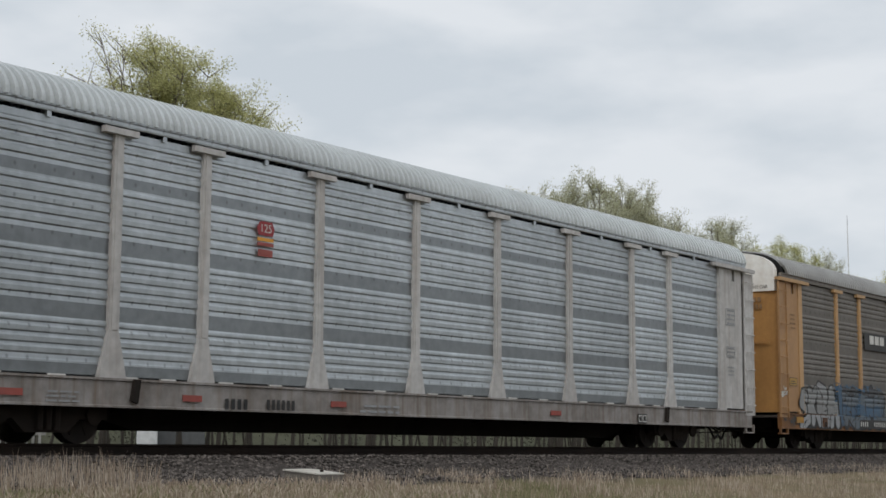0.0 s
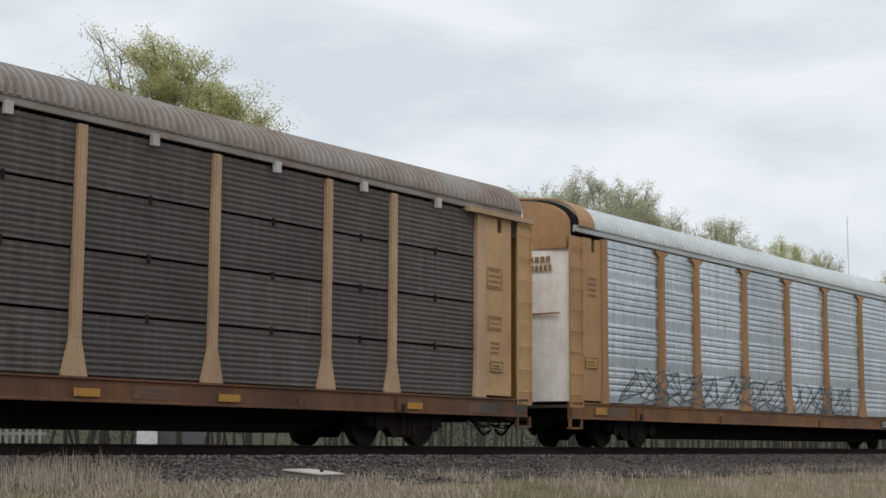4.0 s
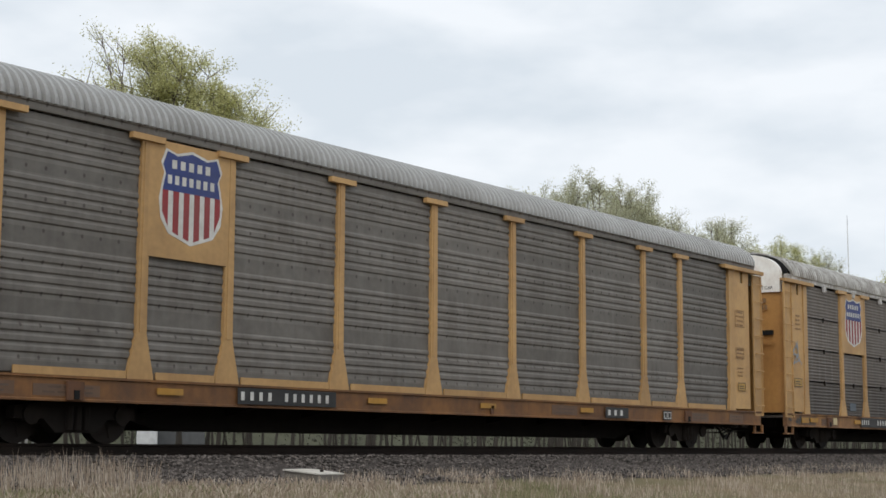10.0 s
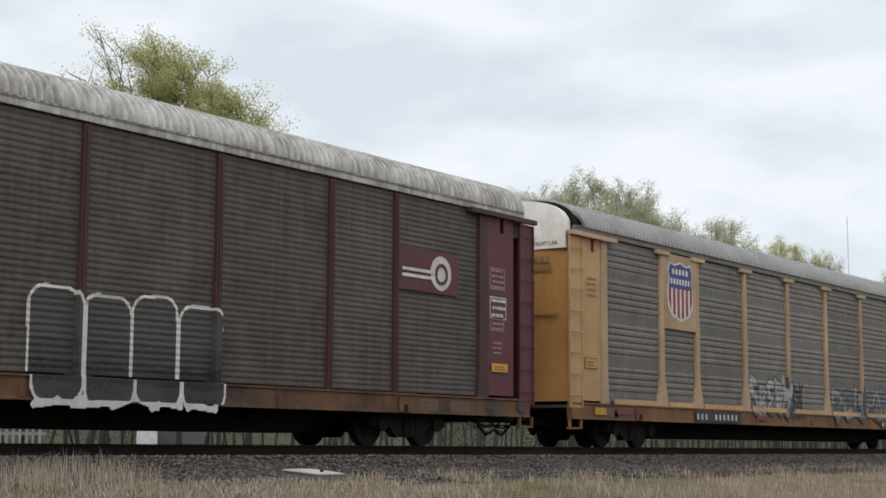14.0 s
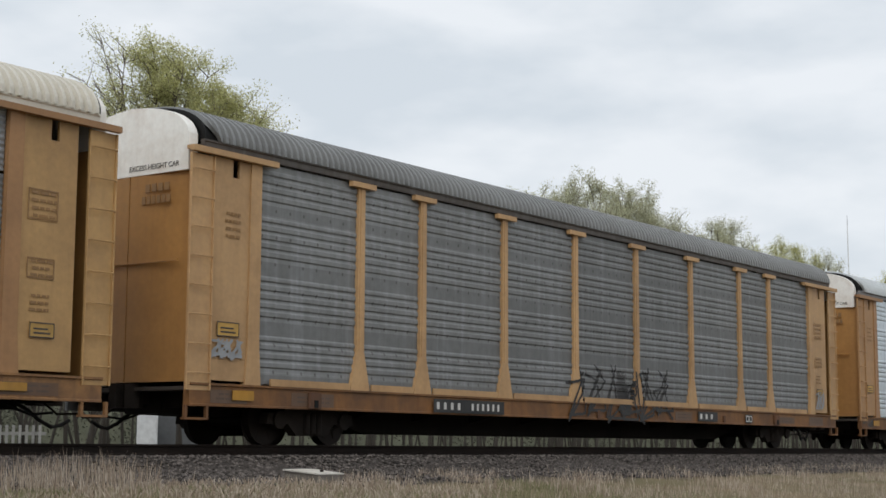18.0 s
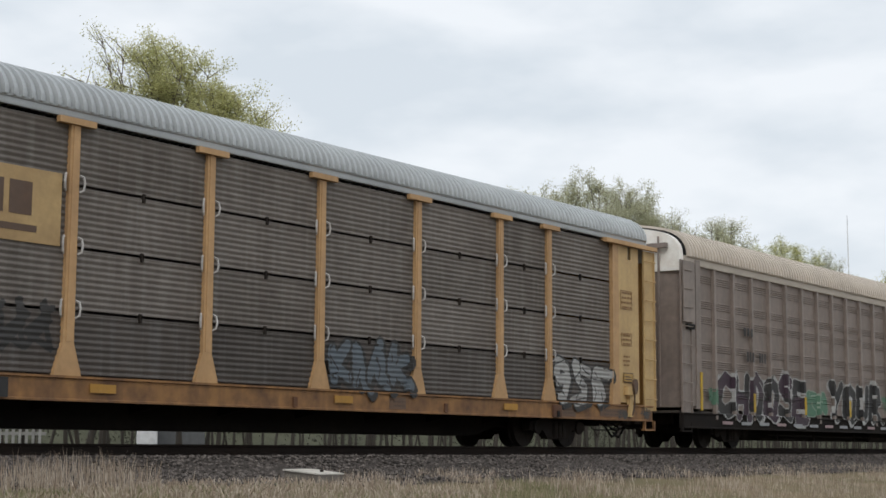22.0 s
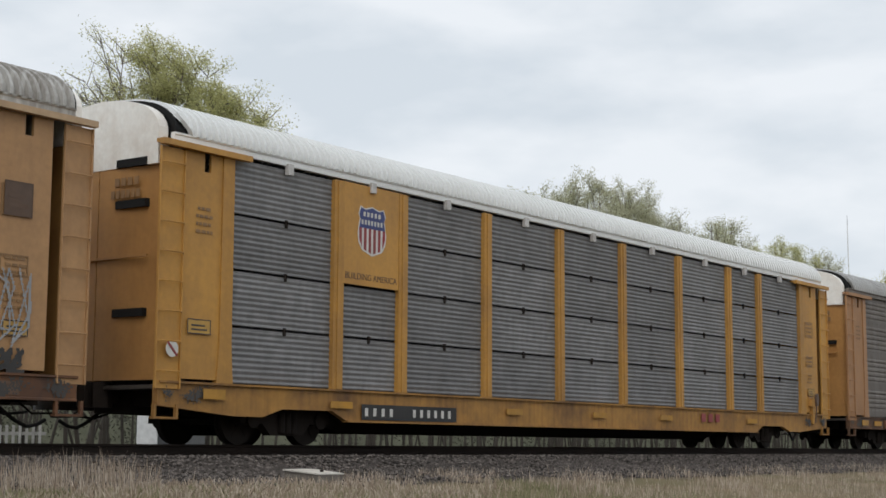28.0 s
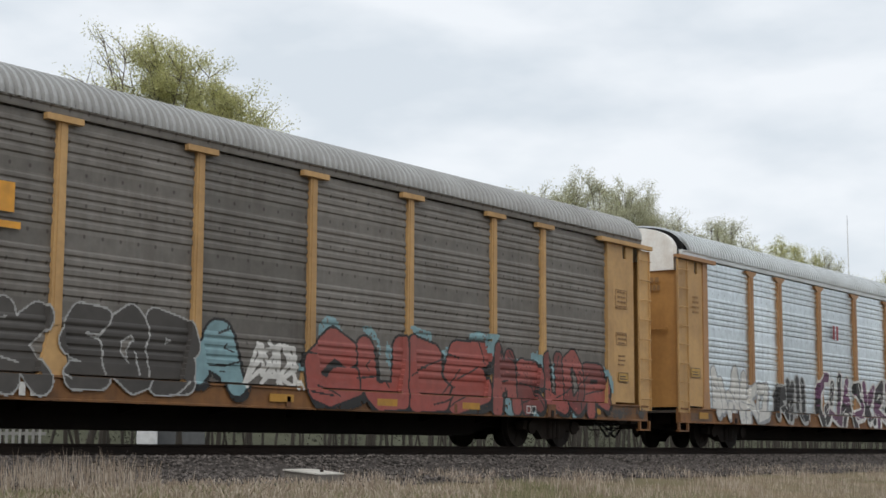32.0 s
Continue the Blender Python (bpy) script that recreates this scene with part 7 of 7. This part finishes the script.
part("side_slot", Solid().box(13.03, 13.43, -1.56, -1.50, 2.95, 3.08), "seal_black", c15)
part("upper_plate", Solid().box(-13.38, -12.75, -1.57, -1.545, 3.12, 4.66), "taupe_paint", c15)
part("upper_plate", Solid().box(13.03, 13.70, -1.57, -1.545, 3.12, 4.66), "taupe_paint", c15)
for y in (-0.9, -0.3):
    part("end_lock_rod", Solid().tube([(-13.42, y, 1.0), (-13.42, y, 5.3)], 0.03, 6), "taupe_paint", c15)
part("end_latch", Solid().box(-13.5, -13.38, -1.15, -0.55, 5.0, 5.12), "taupe_paint", c15)
# 16
logo_panel(c16, -6.82, -4.42, 2.88, 3.72, "sheet_grey", "mark_black", 2, y=-1.44, label="faded grey emblem panel with dark blocks")
part("emblem_bar", Solid().box(-6.7, -5.8, -1.448, -1.441, 3.5, 3.54).box(-6.7, -5.75, -1.448, -1.441, 3.6, 3.64).box(-6.7, -5.7, -1.448, -1.441, 3.7, 3.74), "mark_black", c16)
plate_with_bars(c16, -8.03, 0.64, 2.95, 0.29, ((0.05, 0.4, 4), (0.52, 0.97, 6)), y=-1.532)
plate_with_bars(c16, 4.94, 0.64, 1.35, 0.29, ((0.1, 0.9, 3),), y=-1.532)
reflectors(c16, (-9.0, -3.0, 1.6, 4.0, 7.2, 10.6), 0.72, 0.6, 0.12)
# 17
logo_panel(c17, -6.88, -4.42, 2.88, 3.86, "mark_gold", "mark_brown", 3, y=-1.44, label="worn gold emblem panel with dark blocks")
ragged_patch(c17, k17, -11.5, -8.9, 0.95, 1.5, "mark_grey", 171)
plate_with_bars(c17, 6.1, 0.63, 1.4, 0.32, ((0.08, 0.94, 3),), y=-1.532)
scrawl(c17, k17, 12.1, 12.7, 1.4, 2.4, 2, "mark_grey", 172, 0.014)
scrawl(c17, k17, 12.1, 12.6, 1.0, 1.3, 2, "mark_black", 173, 0.03)
label_plate(c17, 12.15, 3.2, 0.5, 0.5, "mark_brown", "mark_brown", 2)
# 18
shield(c18, -8.05, 3.46, 0.86, 0.94, -1.486)
words("BUILDING AMERICA", 0.17, -8.82, 3.0, -1.488, "mark_brown", c18, "dark painted slogan")
plate_with_bars(c18, -8.31, 0.46, 2.95, 0.28, ((0.03, 0.36, 4), (0.52, 0.98, 6)), y=-1.50)
p = part("notice_disc", Solid().disc((0, 0), 0.13, -1.585, -1.575, 20), "mark_white", c18, "round notice with red bar", at=pose(-13.12, 0, 1.48))
part("notice_bar", ribbon(Solid(), [(-0.09, 0.09), (0.09, -0.09)], 0.04, -1.586), "mark_red", p)
reflectors(c18, (-8.9, -3.3, 0.2, 3.4, 8.3), 0.62, 0.6, 0.12)
part("stencil_print", bars(Solid(), 5.3, 6.5, 0.65, 0.85, 3, -1.512), "mark_red", c18)
# 19
p = part("emblem_panel", slab(-8.74, -7.2, 3.02, 4.6, -1.49), "mark_gold", c19, "gold emblem panel with dark blocks")
part("emblem_print", bars(Solid(), -8.52, -7.45, 3.76, 4.1, 3, -1.491, 0.005, 0.85).box(-8.52, -7.45, -1.496, -1.491, 3.56, 3.63), "mark_black", p)
part("overpainted_patch", slab(-8.05, 6.3, 0.615, 0.975, -1.5235, 0.003), "mark_soot", c19, "dark overpainted stretch of sill")
ragged_patch(c19, k19, -5.1, 5.4, 0.63, 2.0, "mark_rust_red", 191, "overspray", "red sprayed ground of graffiti", 0.3)
graffiti(c19, k19, -4.4, -0.7, 0.60, 1.9, 4, ("mark_dull", "mark_silver", "mark_dull", "mark_grey"), "mark_ink", 192, fat=0.19, edge=0.04, shade=0.07, wild=0.05, detail=3, banded=True, figures=(3, 0, 8, 1))
graffiti(c19, k19, -0.1, 5.05, 0.60, 1.75, 4, ("mark_dull", "mark_silver", "mark_dull", "mark_grey"), "mark_ink", 193, fat=0.2, edge=0.04, shade=0.07, wild=0.06, detail=3, banded=True, figures=(1, 3, 2, 3))
plate_with_bars(c19, -8.0, 0.63, 2.6, 0.3, ((0.06, 0.36, 4), (0.52, 0.95, 6)), y=-1.532)
scrawl(c19, k19, 5.4, 6.2, 1.2, 1.4, 3, "mark_white", 194, 0.03)
reflectors(c19, (-11.0, 7.2, 9.0, 10.9), 0.7, 0.6, 0.14)
# 20
s = bars(Solid(), -6.55, -5.0, 3.25, 3.68, 3, -1.474, fill=0.86)
s.box(-6.6, -4.95, -1.48, -1.472, 3.02, 3.12)
part("emblem_print", s, "mark_gold", c20, "gold block emblem with underline")
label_plate(c20, -12.75, 3.05, 0.55, 0.6, "mark_gold", "mark_brown", 3)
graffiti(c20, k20, -11.6, -9.0, 0.78, 1.9, 5, ("mark_dull",), "mark_silver", 201, fat=0.16, inner="mark_ink", wild=0.2, detail=6)
scrawl(c20, k20, -8.9, -8.1, 0.8, 1.4, 2, "mark_white", 202, 0.04)
graffiti(c20, k20, -6.95, -4.4, 0.72, 2.0, 3, ("mark_soot", "mark_soot"), "mark_silver", 203, fat=0.21, edge=0.028, wild=0.04, detail=2, shade=0, figures=(5, 0, 5))
graffiti(c20, k20, -4.1, -1.45, 0.72, 2.0, 3, ("mark_soot",), "mark_silver", 204, fat=0.2, edge=0.028, wild=0.1, detail=1, shade=0, figures=(1, 4, 0))
graffiti(c20, k20, -1.35, -0.3, 0.85, 2.0, 1, ("mark_sky",), "mark_ink", 205, fat=0.24, wild=0.2, detail=6)
scrawl(c20, k20, -0.2, 1.1, 1.0, 1.7, 3, "mark_white", 206, 0.04)
graffiti(c20, k20, 1.3, 6.9, 0.60, 2.1, 4, ("mark_brick", "mark_coral", "mark_brick"), "mark_ink", 207, back="mark_sky", fat=0.25, edge=0.045, wild=0.12, detail=4, shade=0.1, halo=0.1, cover=0.12, banded=True, figures=(4, 3, 0, 1))
graffiti(c20, k20, 7.1, 11.7, 0.75, 2.05, 5, ("mark_brick", "mark_rust_red"), "mark_ink", 208, back="mark_sky", fat=0.17, edge=0.045, wild=0.13, detail=5, halo=0.1, cover=0.15)
ragged_patch(c20, k20, -12.8, -12.15, 1.5, 1.95, "mark_red", 209)
part("stencil_print", bars(bars(Solid(), -7.0, -6.1, 0.67, 0.86, 4, -1.523), -5.7, -4.5, 0.67, 0.86, 6, -1.523), "mark_white", c20)
reflectors(c20, (-9.2, 0.6, 3.5, 6.2, 9.0, 11.0), 0.7, 0.6, 0.13)
two_box_sign(c20, 8.2, 0.66)
# 21
graffiti(c21, k21, -11.5, -7.9, 0.66, 1.95, 4, ("mark_white",), "mark_grey", 211, fat=0.14, edge=0.04, wild=0.2, detail=6)
graffiti(c21, k21, -7.5, -5.4, 0.85, 1.95, 3, ("mark_black",), "mark_silver", 212, fat=0.12, wild=0.2, detail=6)
graffiti(c21, k21, -4.5, 3.0, 0.6, 2.15, 8, ("mark_black", "mark_purple"), "mark_white", 213, fat=0.14, edge=0.06, wild=0.2, detail=6)
part("emblem_print", bars(Solid(), -3.25, -2.7, 3.25, 3.68, 2, -1.474), "mark_red", c21)


def motions():
    """The train runs through, the wheels roll, the trees sway."""
    times = [i * 0.5 for i in range(65)]
    for car, number, shift in CARS:
        x0 = PITCH * (number - 2) + HALF + shift
        walk(car, [(t, pose(x0 - travelled(t), TRACK, 0)) for t in times])
    rolled = {}
    for w, x in TRUCKS:
        if x not in rolled:
            rows = []
            for i in range(961):
                t = i / 30
                rows.append((t, pose(x, 0, WHEEL_R, 0, -math.degrees((travelled(t) - travelled(0)) / WHEEL_R) % 360, 0)))
            walk(w, rows)
            rolled[x] = w.animation_data
        else:
            w.rotation_mode = "QUATERNION"
            w.animation_data_create()
            w.animation_data.action = rolled[x].action
            w.animation_data.action_slot = rolled[x].action_slot
    for limb, at, phase, size in SWAY:
        rows = []
        for i in range(41):
            t = i * 0.8
            a = size * (0.5 * math.sin(t * 2.1 + phase) + 0.35 * math.sin(t * 3.7 + phase * 2) + 0.3 * math.sin(t * 0.6 + phase))
            b = size * 0.6 * math.sin(t * 2.6 + phase * 3)
            rows.append((t, pose(*at, a, b, 0)))
        walk(limb, rows)


motions()
